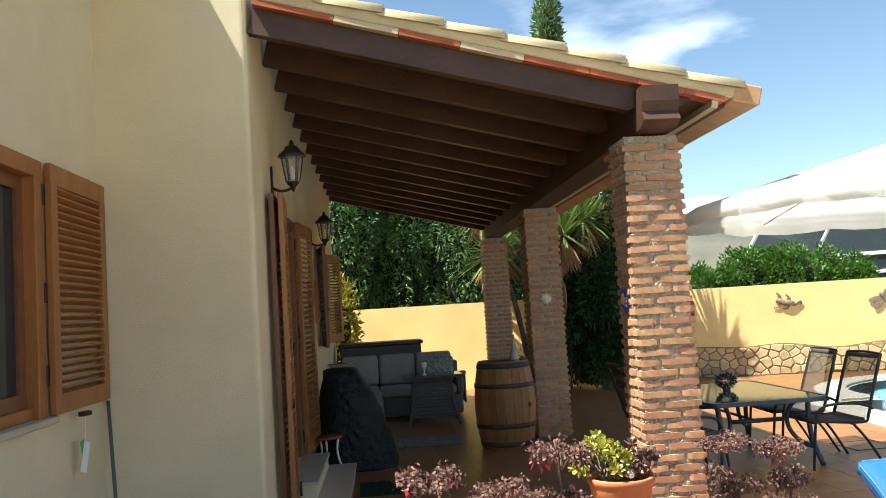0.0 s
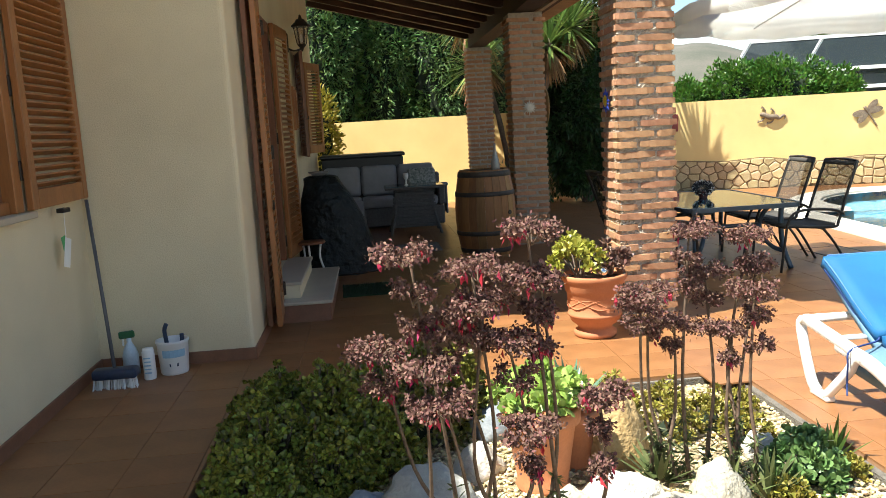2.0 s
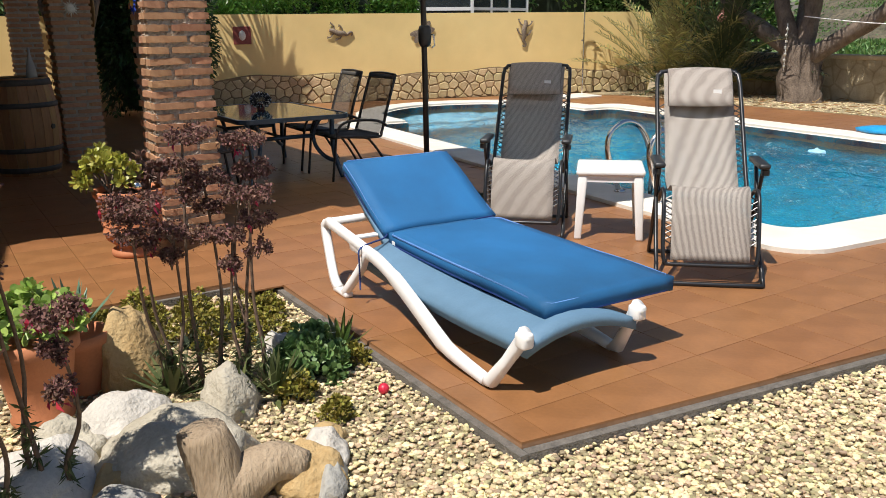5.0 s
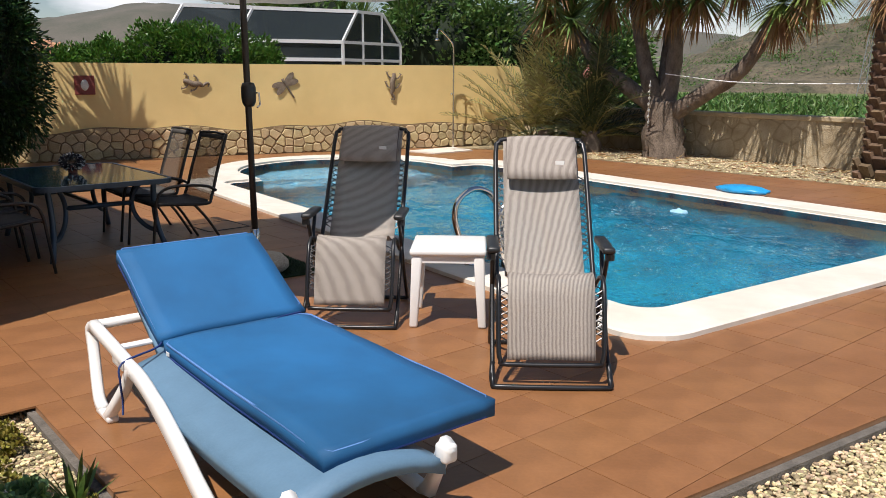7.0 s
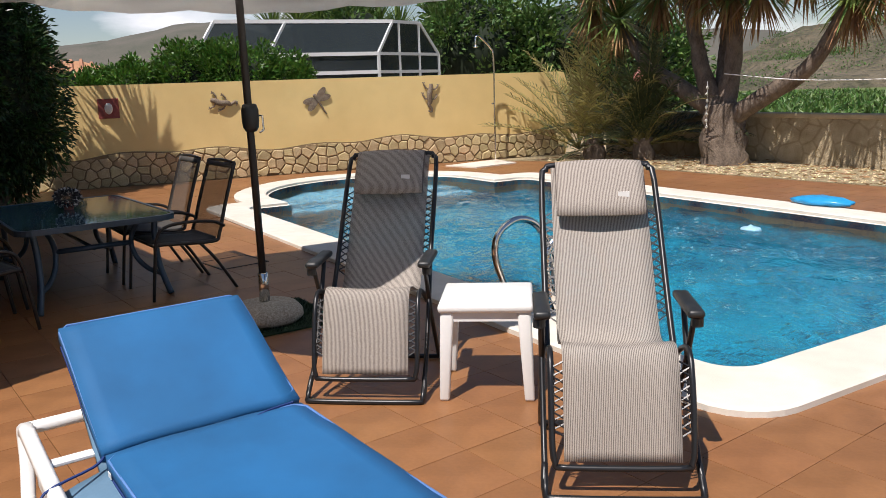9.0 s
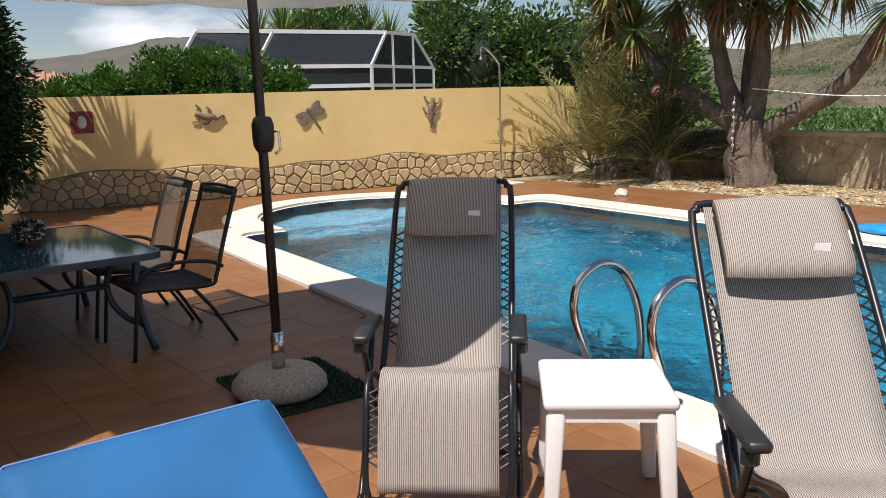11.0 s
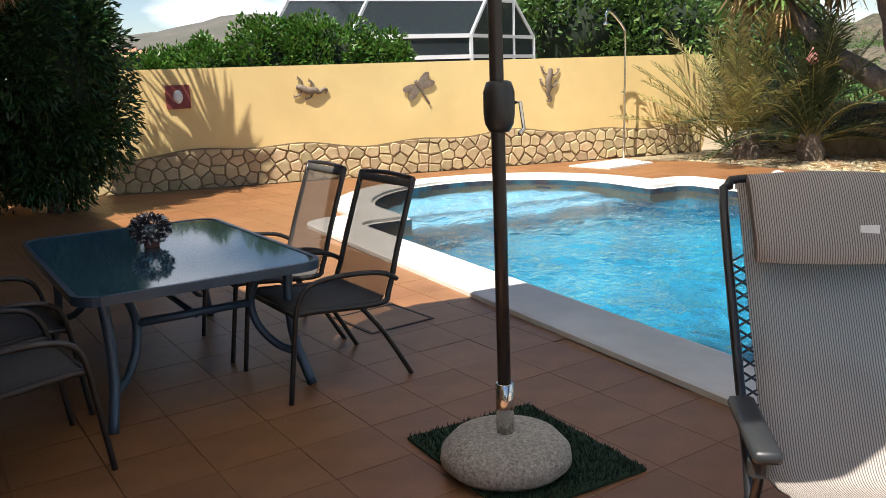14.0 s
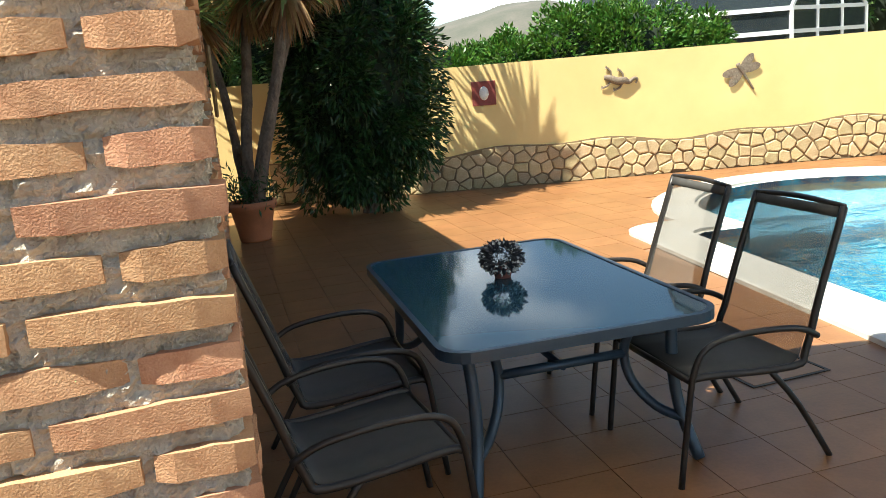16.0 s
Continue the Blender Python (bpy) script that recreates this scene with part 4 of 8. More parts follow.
# grass mat under the parasol foot
def grass_mat(name, m, w, d, n, label):
    g = thing(name, label, "mat", m)
    part("backing", B(-w / 2, -d / 2, 0.002, w / 2, d / 2, 0.012), M_GRASS, g)
    rng = np.random.default_rng(5)
    V, F = [], []
    for i in range(n):
        x, y = rng.uniform(-w / 2, w / 2), rng.uniform(-d / 2, d / 2)
        a, l = rng.uniform(0, 6.28), rng.uniform(0.008, 0.022)
        dx, dy = math.cos(a) * 0.003, math.sin(a) * 0.003
        b = len(V)
        V += [(x - dx, y - dy, 0.011), (x + dx, y + dy, 0.011), (x + dy * 3, y - dx * 3, 0.011 + l)]
        F.append((b, b + 1, b + 2))
    tagged(raw("turf", V, F, M_GRASS, g), kind="stuff")
    return g


grass_mat("grass_mat", pose(3.91, 5.47, 0, 0, 0, -4), 0.56, 0.68, 5000, "square green artificial grass mat under the parasol foot")
grass_mat("door_mat", pose(0.0, 7.0, 0, 0, 0, 2), 0.44, 0.5, 3000, "dark green artificial grass doormat by the steps")

# -- garden table --
gt = thing("garden_table", "rectangular glass-topped garden table with blue-grey frame", "table", pose(3.205, 7.31, 0, 0, 0, -0.5))
TW, TD, TZ, TR = 0.515, 0.775, 0.57, 0.12


def rrect(w, d, r, n=6):
    out = []
    for cx, cy, a0 in ((w - r, d - r, 0), (-w + r, d - r, 90), (-w + r, -d + r, 180), (w - r, -d + r, 270)):
        for k in range(n + 1):
            a = radians(a0 + 90 * k / n)
            out.append((cx + r * math.cos(a), cy + r * math.sin(a)))
    return out


part("glass_top", slab(rrect(TW - 0.012, TD - 0.012, TR), TZ - 0.006, TZ), M_TGLASS, gt, "frosted glass tabletop")
bm = slab(rrect(TW, TD, TR), TZ - 0.035, TZ + 0.003, rrect(TW - 0.022, TD - 0.022, TR - 0.02))
part("rim", bm, M_FRAMEB, gt, "blue-grey metal rim", False)
for sx in (-1, 1):
    for sy in (-1, 1):
        part("leg", T(smoothline([(sx * 0.40, sy * 0.60, 0.56), (sx * 0.385, sy * 0.61, 0.40), (sx * 0.39, sy * 0.64, 0.20), (sx * 0.43, sy * 0.71, 0.0)], 4), 0.022, 10), M_FRAMEB, gt, smooth=True)
        part("curved_brace", T(smoothline([(sx * 0.33, sy * 0.56, 0.555), (sx * 0.275, sy * 0.515, 0.47), (sx * 0.25, sy * 0.495, 0.37), (sx * 0.27, sy * 0.52, 0.26), (sx * 0.33, sy * 0.585, 0.175), (sx * 0.398, sy * 0.66, 0.145)], 4), 0.019, 8), M_FRAMEB, gt, smooth=True)
for sy in (-1, 1):
    part("stretcher", T([(-0.25, sy * 0.497, 0.37), (0.25, sy * 0.497, 0.37)], 0.019, 8), M_FRAMEB, gt, smooth=True)
part("stretcher", T([(0, -0.505, 0.36), (0, 0.505, 0.36)], 0.013, 8), M_FRAMEB, gt, smooth=True)

# -- sling garden chairs: facing -y, origin on the floor in the middle --
def garden_chair(m):
    ch = thing("garden_chair", "dark stackable garden chair with charcoal mesh sling", "chair", m, "chairs round the garden table")
    W = 0.255
    part("seat_sling", strip(yz([(-0.24, 0.375), (-0.2, 0.385), (0.12, 0.36), (0.19, 0.385)], 4), 0.47, 0.47, 0.005, nx=4), M_NETS, ch, "taut charcoal seat cloth", True)
    part("back_sling", strip(yz([(0.19, 0.386), (0.27, 0.60), (0.355, 0.862)], 4), 0.47, 0.44, 0.004, nx=4), M_NET, ch, "charcoal open-weave mesh", True)
    part("head_hem", strip(yz([(0.352, 0.858), (0.366, 0.892)], 2), 0.445, 0.44, 0.012, nx=4), M_NETS, ch, "doubled cloth hem", True)
    for sx in (-1, 1):
        x = sx * W
        part("back_post", T(smoothline([(x * 0.93, 0.37, 0.895), (x * 0.95, 0.27, 0.60), (x * 0.97, 0.21, 0.41), (x, 0.15, 0.36), (x, -0.20, 0.385), (x, -0.25, 0.375)], 4), 0.0135, 8), M_CHAIRF, ch, smooth=True)
        part("arm_leg", T(smoothline([(x * 1.03, 0.245, 0.46), (x * 1.08, 0.15, 0.505), (x * 1.10, -0.05, 0.522), (x * 1.09, -0.19, 0.50), (x * 1.06, -0.245, 0.42), (x * 1.04, -0.27, 0.25), (x * 1.03, -0.30, 0.0)], 4), 0.0115, 8), M_CHAIRF, ch, smooth=True)
        part("rear_leg", T(smoothline([(x, 0.06, 0.36), (x * 1.02, 0.17, 0.22), (x * 1.04, 0.30, 0.0)], 3), 0.0115, 8), M_CHAIRF, ch, smooth=True)
    part("top_rail", T(smoothline([(-W * 0.93, 0.37, 0.895), (0, 0.375, 0.905), (W * 0.93, 0.37, 0.895)], 3), 0.011, 8), M_CHAIRF, ch, smooth=True)
    part("front_rail", T([(-W, -0.25, 0.375), (W, -0.25, 0.375)], 0.0115, 8), M_CHAIRF, ch, smooth=True)
    part("cross_bar", T([(-W, 0.08, 0.345), (W, 0.08, 0.345)], 0.010, 8), M_CHAIRF, ch, smooth=True)
    return ch


gc = garden_chair(pose(3.75, 6.69, 0, 0, 0, -90))
copy_thing(gc, pose(3.76, 7.36, 0, 0, 0, -93))
copy_thing(gc, pose(2.38, 6.52, 0, 0, 0, 95))
copy_thing(gc, pose(2.44, 7.13, 0, 0, 0, 91))

# -- pool ladder --
la = thing("pool_ladder", "polished steel pool ladder handrails on the coping", "ladder")
for v_ in (1.93, 1.45):
    def at_(u, z):
        p = PO + PU * u + PV * v_
        return (p.x, p.y, z)
    part("handrail", T(smoothline([at_(0.27, 0.03), at_(0.19, 0.20), at_(0.13, 0.38), at_(0.16, 0.51), at_(0.29, 0.58), at_(0.43, 0.54), at_(0.53, 0.40), at_(0.58, 0.2), at_(0.58, -0.1), at_(0.55, -1.1)], 5), 0.0215, 12), M_CHROME, la, smooth=True)
    p = PO + PU * 0.27 + PV * v_
    part("flange", lathe([(0, 0.034), (0.05, 0.034), (0.045, 0.05), (0.025, 0.055), (0, 0.055)], 16), M_CHROME, la, smooth=True).matrix_basis = pose(p.x, p.y, 0)
for k in range(3):
    a, b = PO + PU * 0.53 + PV * 1.45, PO + PU * 0.53 + PV * 1.93
    part("tread", T([(a.x, a.y, -0.3 - 0.25 * k), (b.x, b.y, -0.3 - 0.25 * k)], 0.03, 8), M_CHROME, la, smooth=True)

# ---- planting and distance ----
M_LEAFD = mat("glossy_dark_leaf", (0.03, 0.075, 0.018), 0.38, vary=0.3, scale=4, bump=0, isl=0.5, trans=0.15)
M_LEAFO = mat("orange_tree_leaf", (0.066, 0.155, 0.02), 0.4, vary=0.3, scale=4, bump=0, isl=0.45, trans=0.25)
M_CONIF = mat("conifer_spray", (0.085, 0.165, 0.04), 0.6, vary=0.3, scale=3, bump=0, isl=0.5, trans=0.15)
# near-black green: the shade deep inside the foliage, put into the colour
M_CORE = mat("crown_shade_paint", (0.010, 0.020, 0.007), 0.9, vary=0.3, scale=8, bump=0.5)
M_YUCCA = mat("sword_leaf", (0.15, 0.225, 0.055), 0.42, vary=0.3, scale=4, bump=0, isl=0.45, trans=0.2)
M_DEADLEAF = mat("dry_leaf_skirt", (0.33, 0.20, 0.09), 0.85, vary=0.3, scale=6, bump=0, isl=0.35, trans=0.2)
M_FROND = mat("olive_palm_leaflet", (0.27, 0.235, 0.08), 0.5, vary=0.3, scale=4, bump=0, isl=0.4, trans=0.25)
M_BARK = mat("grey_brown_bark", (0.085, 0.064, 0.047), 0.95, color2=(0.24, 0.185, 0.14), scale=9, grain=45, bump=0.8, bump_dist=0.02, stretch=(1, 1, 0.6))
M_TREE = mat("broad_tree_leaf", (0.08, 0.155, 0.034), 0.5, vary=0.3, scale=2, bump=0, isl=0.45, trans=0.2)
M_YELLOWL = mat("yellow_green_leaf", (0.30, 0.26, 0.03), 0.5, vary=0.3, scale=4, bump=0, isl=0.35, trans=0.3)
M_TERRA = mat("terracotta_pot", (0.50, 0.19, 0.085), 0.75, vary=0.12, scale=10, bump=0.3, stain=0.1)
M_SOIL = mat("potting_soil", (0.05, 0.035, 0.024), 0.95, vary=0.3, scale=30, bump=1)


def unit(a):
    return a / np.maximum(np.linalg.norm(a, axis=1, keepdims=True), 1e-9)


def leaf_cloud(name, pos, way, L, W, rng, material, parent=None, label="", fold=0.25):
    """Many small pointed leaves, one at each place, each along its way."""
    n = len(pos)
    d = unit(way)
    side = unit(np.cross(d, rng.normal(size=(n, 3))))
    nrm = np.cross(side, d)
    ln = (L * rng.uniform(0.6, 1.25, (n, 1)))
    w = (W * rng.uniform(0.7, 1.2, (n, 1)))
    mid = pos + d * ln * 0.45
    v = np.stack([pos, mid + side * w * 0.5 + nrm * w * fold, pos + d * ln, mid - side * w * 0.5 + nrm * w * fold], 1).reshape(-1, 3)
    idx = np.arange(n * 4).reshape(n, 4)
    me = bpy.data.meshes.new(name)
    me.from_pydata(v.tolist(), [], idx.tolist())
    me.materials.append(material)
    ob = new(name, me)
    if parent is not None:
        ob.parent = parent
    if label:
        ob["label"] = label
    return tagged(ob, kind="stuff")


def round_leaves(name, pos, way, L, W, rng, material, parent=None, label="", cup=0.22):
    """Many small fleshy spoon-shaped leaves, one at each place."""
    n = len(pos)
    d = unit(way)
    side = unit(np.cross(d, rng.normal(size=(n, 3))))
    nrm = np.cross(side, d)
    ln, w = L * rng.uniform(0.65, 1.2, (n, 1)), W * rng.uniform(0.75, 1.2, (n, 1))
    rows = [pos]
    for t, k, lift in ((0.45, 0.36, 0.3), (0.78, 0.5, 0.8), (1.0, 0.22, 1.0)):
        rows.append(pos + d * ln * t + side * w * k + nrm * w * cup * lift)
    for t, k, lift in ((1.0, -0.22, 1.0), (0.78, -0.5, 0.8), (0.45, -0.36, 0.3)):
        rows.append(pos + d * ln * t + side * w * k + nrm * w * cup * lift)
    v = np.stack(rows, 1).reshape(-1, 3)
    me = bpy.data.meshes.new(name)
    me.from_pydata(v.tolist(), [], np.arange(n * 7).reshape(n, 7).tolist())
    me.materials.append(material)
    ob = new(name, me)
    if parent is not None:
        ob.parent = parent
    if label:
        ob["label"] = label
    return tagged(ob, kind="stuff")


def clumps(rng, centre, radii, n_lumps, n, lump=0.38, power=1.0, floor=None):
    """Places and outward ways of leaves on many overlapping lumps that fill an uneven ellipsoid."""
    c, r = np.array(centre), np.array(radii)
    lc = unit(rng.normal(size=(n_lumps, 3))) * rng.uniform(0.55, 0.9, (n_lumps, 1))
    lr = lump * rng.uniform(0.6, 1.25, (n_lumps, 1))
    k = rng.integers(0, n_lumps, n)
    dirs = unit(rng.normal(size=(n, 3)))
    p = lc[k] + dirs * lr[k] * rng.uniform(0.55, 1.03, (n, 1))
    pos = c + p * r
    way = dirs + 0.5 * unit(p) + rng.normal(size=(n, 3)) * 0.45
    if floor is not None:
        keep = pos[:, 2] > floor
        pos, way = pos[keep], way[keep]
    return pos, way


# solid dark blob that stands in for shade between the leaves
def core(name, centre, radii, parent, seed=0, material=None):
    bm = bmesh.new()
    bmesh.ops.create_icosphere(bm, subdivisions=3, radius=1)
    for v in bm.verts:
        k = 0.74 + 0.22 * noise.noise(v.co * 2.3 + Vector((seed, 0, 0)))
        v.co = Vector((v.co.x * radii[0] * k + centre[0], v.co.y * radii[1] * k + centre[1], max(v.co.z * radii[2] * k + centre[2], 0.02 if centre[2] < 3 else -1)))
    return part(name, bm, material or M_CORE, parent, "dark solid core, inner shade put into its colour", True)


def bush(name, label, category, centre, radii, n_lumps, n, L, W, material, seed, group="", lump=0.38, droop=0.0, trunk=True):
    rng = np.random.default_rng(seed)
    th = thing(name, label, category, pose(centre[0], centre[1], GROUND_Z), group)
    c = (0, 0, centre[2] - GROUND_Z)
    pos, way = clumps(rng, c, radii, n_lumps, n, lump, floor=0.03)
    way[:, 2] -= droop
    leaf_cloud("leaves", pos, way, L, W, rng, material, th)
    core("shade_core", c, (radii[0] * 0.95, radii[1] * 0.95, radii[2] * 0.95), th, seed)
    if trunk:
        part("trunk", T(smoothline([(0, 0, 0), (0.02, 0.01, c[2] * 0.5), (0, 0, c[2])], 3), [0.09 + 0.03 * (radii[2] > 1.5), 0.08, 0.07, 0.06, 0.05, 0.045, 0.04], 8), M_BARK, th)
    return th


bush("oleander_bush", "large dense dark green shrub against the garden wall", "shrub", (3.68, 13.30, 1.5), (0.97, 0.60, 1.68), 150, 42000, 0.105, 0.036, M_LEAFD, 3, lump=0.24, droop=0.35)
for k, (x, y, zc, r, h) in enumerate(((5.3, 15.1, 1.08, 0.8, 0.8), (6.15, 14.9, 1.15, 0.8, 0.86), (6.95, 14.7, 1.36, 0.8, 0.98), (7.75, 14.5, 1.40, 0.85, 0.98), (8.5, 14.35, 1.22, 0.6, 0.82))):
    bush("orange_tree", "rounded bright green citrus tree behind the garden wall", "tree", (x, y, zc), (r, 0.7, h), 90, 19000, 0.082, 0.044, M_LEAFO, 20 + k, "citrus trees", lump=0.27)
for k in range(6):
    bush("conifer_tree", "tall dense dark green hedge conifer behind the wall", "tree", (-3.2 + 1.25 * k, 17.6 + 0.25 * (k % 2), 2.9), (0.95, 0.9, 3.2 + 0.3 * (k % 3)), 170, 26000, 0.13, 0.04, M_CONIF, 40 + k, "hedge conifers", lump=0.17, droop=0.3)
bush("cypress_tree", "slender tall green cypress beyond the garden", "tree", (5.75, 25.0, 6.0), (0.75, 0.75, 6.4), 90, 14000, 0.22, 0.07, M_CONIF, 60, lump=0.22)
bush("yellow_shrub", "yellow-green leafy shrub beside the house corner", "shrub", (-0.95, 14.3, 1.1), (0.6, 0.4, 1.2), 26, 3500, 0.11, 0.045, M_YELLOWL, 61)
for k, (x, y, h, r) in enumerate(((16.8, 19.2, 3.6, 2.2), (19.0, 18.0, 3.4, 2.4), (21.5, 17.0, 3.0, 2.2), (15.4, 23.5, 3.8, 2.4))):
    bush("broadleaf_tree", "full green broadleaf tree beyond the garden wall", "tree", (x, y, h * 0.55), (r, r, h * 0.62), 60, 11000, 0.20, 0.10, M_TREE, 70 + k, "broadleaf trees", lump=0.3)


def swords(rng, n, L, W, up_lo, up_hi, droop):
    """A rosette of long pointed leaves, each of three bent segments."""
    V, F = [], []
    for i in range(n):
        a = rng.uniform(0, 2 * math.pi)
        e = radians(rng.uniform(up_lo, up_hi))
        l = L * rng.uniform(0.7, 1.1)
        d = np.array([math.cos(a) * math.cos(e), math.sin(a) * math.cos(e), math.sin(e)])
        s = np.array([-math.sin(a), math.cos(a), 0.0])
        p = d * 0.03
        b = len(V)
        for k, wk in enumerate((0.55, 1.0, 0.75)):
            V += [tuple(p - s * W * wk / 2), tuple(p + s * W * wk / 2)]
            p = p + d * l / 3
            d = d + np.array([0, 0, -droop * (0.5 + 0.5 * rng.random())])
            d = d / np.linalg.norm(d)
        V.append(tuple(p))
        F += [(b, b + 1, b + 3, b + 2), (b + 2, b + 3, b + 5, b + 4), (b + 4, b + 5, b + 6)]
    return V, F


def yucca_head(parent, at, rng, n=90, L=0.62, skirt=40):
    v, f = swords(rng, n, L, 0.045, -35, 88, 0.16)
    h = raw("leaf_head", v, f, M_YUCCA, parent, "rosette of green sword leaves")
    h.location = at
    tagged(h, kind="stuff")
    if skirt:
        v, f = swords(rng, skirt, L * 0.85, 0.04, -80, -30, 0.3)
        h = raw("dry_skirt", v, f, M_DEADLEAF, parent, "hanging skirt of dry brown leaves")
        h.location = (at[0], at[1], at[2] - 0.05)
        tagged(h, kind="stuff")


def trunk_line(parent, name, pts, r0, r1, mat_=None):
    ln = smoothline(pts, 4)
    rs = [r0 + (r1 - r0) * i / (len(ln) - 1) for i in range(len(ln))]
    bm = T(ln, rs, 10)
    for v in bm.verts:
        v.co += Vector((noise.noise(v.co * 7), noise.noise(v.co * 7 + Vector((5, 0, 0))), 0)) * r0 * 0.22
    return part(name, bm, mat_ or M_BARK, parent, "", True)


rng = np.random.default_rng(9)
yt = thing("yucca_tree", "old yucca with thick forked grey trunks by the low wall", "tree", pose(13.15, 8.5, GROUND_Z))
trunk_line(yt, "trunk", [(0, 0, -0.02), (0, 0.02, 0.3), (0, 0.05, 0.7), (0, 0.08, 1.0)], 0.40, 0.29)
limbs = (((0, 0.1, 0.85), (-0.1, 0.75, 1.25), (-0.2, 1.35, 1.65), (-0.2, 1.95, 2.3)), ((0, 0.1, 0.9), (0, 0.45, 1.5), (0, 0.6, 2.1), (0, 0.85, 3.0)),
         ((0, 0.05, 0.9), (0.1, 0.0, 1.5), (0.1, -0.05, 2.2), (0, 0.0, 2.6)), ((0, -0.1, 0.8), (0, -0.7, 1.15), (0, -1.35, 1.55), (0, -1.85, 2.35)), ((0, 0, 0.9), (0.3, 0.25, 1.6), (0.5, 0.3, 2.4), (0.5, 0.1, 3.3)))
for pts in limbs:
    trunk_line(yt, "limb", pts, 0.165, 0.085)
# the last five heads are added above the view to shade the low wall
for at in ((-0.2, 2.0, 2.45), (-0.3, 2.5, 2.7), (0, 0.9, 3.2), (0.1, 1.4, 2.85), (0, 0.0, 2.75), (0, -0.5, 2.75), (0, -1.9, 2.5), (-0.1, -2.4, 2.75), (-0.3, -0.2, 3.3), (-0.4, 1.1, 3.6), (-0.3, -1.5, 3.4), (-0.5, 2.2, 3.2), (-0.6, 0.4, 3.9), (0.5, 0.1, 3.5), (0, -1.2, 3.0), (-0.2, 0.4, 2.9), (-0.8, -0.7, 3.7), (-0.9, 0.1, 3.9), (-0.8, 0.9, 3.75), (-1.2, 0.5, 4.1), (-1.1, -0.4, 4.1)):
    yucca_head(yt, at, rng, 150, 0.95, 70)

py = thing("potted_yucca", "potted yucca with leaning bare trunks in a terracotta pot", "plant", pose(2.33, 12.42, 0))
part("pot", lathe([(0.0, 0.0), (0.15, 0.0), (0.16, 0.03), (0.21, 0.30), (0.245, 0.33), (0.245, 0.40), (0.215, 0.40), (0.19, 0.34), (0, 0.33)], 24), M_TERRA, py, "terracotta pot", True)
for pts, r in ((((0.05, 0, 0.3), (0.15, 0, 0.75), (0.40, 0.0, 1.6), (0.62, 0.05, 2.6)), 0.075), (((0.0, 0.1, 0.3), (0.03, 0.25, 0.9), (0.12, 0.45, 1.5), (0.22, 0.6, 2.4)), 0.065), (((-0.03, 0.05, 0.3), (-0.06, 0.35, 0.8), (-0.12, 0.75, 1.5), (-0.28, 0.95, 2.2)), 0.05)):
    trunk_line(py, "trunk", pts, r, r * 0.75)
for at in ((0.60, 0.05, 2.50), (0.25, 0.6, 2.5), (-0.3, 1.0, 2.35), (0.95, 0.15, 2.75)):
    yucca_head(py, at, rng, 130, 0.66, 150)
trunk_line(py, "trunk", [(0.40, 0.02, 1.6), (0.62, 0.22, 2.1), (1.0, 0.5, 2.6), (1.5, 0.75, 3.05)], 0.06, 0.05)
for at in ((1.05, 0.55, 2.85), (1.55, 0.78, 3.2), (1.95, 0.85, 3.45)):
    yucca_head(py, at, rng, 130, 0.72, 90)
pos = rng.normal(size=(420, 3)) * np.array([0.14, 0.14, 0.10]) + np.array([0.0, 0, 0.47])
leaf_cloud("underplanting", pos, rng.normal(size=(420, 3)) + np.array([0, 0, 0.6]), 0.11, 0.022, rng, M_LEAFD, py)
yb = thing("yucca_shrub", "tall yucca with dry hanging leaves by the wall", "plant", pose(1.9, 14.2, GROUND_Z))
trunk_line(yb, "trunk", [(0, 0, 0), (0.05, 0, 1.2), (0.1, 0, 2.3)], 0.1, 0.08)
for at in ((0.1, 0, 2.4), (0.35, 0.1, 2.9), (0.0, 0.1, 3.2)):
    yucca_head(yb, at, rng, 110, 0.75, 50)


def frond(rng, L, rise, droop, n=30, ll=0.36):
    """A feather palm leaf along x: midrib points and leaflets."""
    pts, p, d = [], Vector((0, 0, 0)), Vector((math.cos(rise), 0, math.sin(rise)))
    for k in range(9):
        pts.append(p.copy())
        p = p + d * L / 8
        d = (d + Vector((0, 0, -droop))).normalized()
    ln = smoothline(pts, 3)
    V, F = [], []
    for i in range(n):
        t = 0.18 + 0.8 * i / n
        q = ln[min(int(t * (len(ln) - 1)), len(ln) - 2)]
        dd = (ln[min(int(t * (len(ln) - 1)) + 1, len(ln) - 1)] - q).normalized()
        for s in (-1, 1):
            w = (Vector((0, s * 1.0, 0.35)) + dd * 0.9 + Vector(rng.normal(size=3)) * 0.12).normalized()
            l = ll * (1.0 - 0.5 * abs(t - 0.45)) * rng.uniform(0.8, 1.1)
            b = len(V)
            sd = dd * 0.016
            mid_ = q + w * l * 0.5 + Vector((0, 0, 0.012))
            V += [tuple(q - sd * 0.6), tuple(mid_ - sd), tuple(q + w * l + Vector((0, 0, -0.04))), tuple(mid_ + sd)]
            F.append((b, b + 1, b + 2, b + 3))
    return ln, V, F


def palm_crown(parent, at, rng, n, L, lo, hi, material, droop=0.16):
    for i in range(n):
        ln, V, F = frond(rng, L * rng.uniform(0.8, 1.1), radians(rng.uniform(lo, hi)), droop)
        m = Matrix.Translation(at) @ Matrix.Rotation(rng.uniform(0, 6.28), 4, 'Z')
        st_ = part("frond", T(ln, [0.014 * (1 - 0.8 * k / len(ln)) for k in range(len(ln))], 4), M_FROND, parent)
        st_.matrix_basis = m
        tagged(raw("leaflet", V, F, material, st_), kind="stuff")


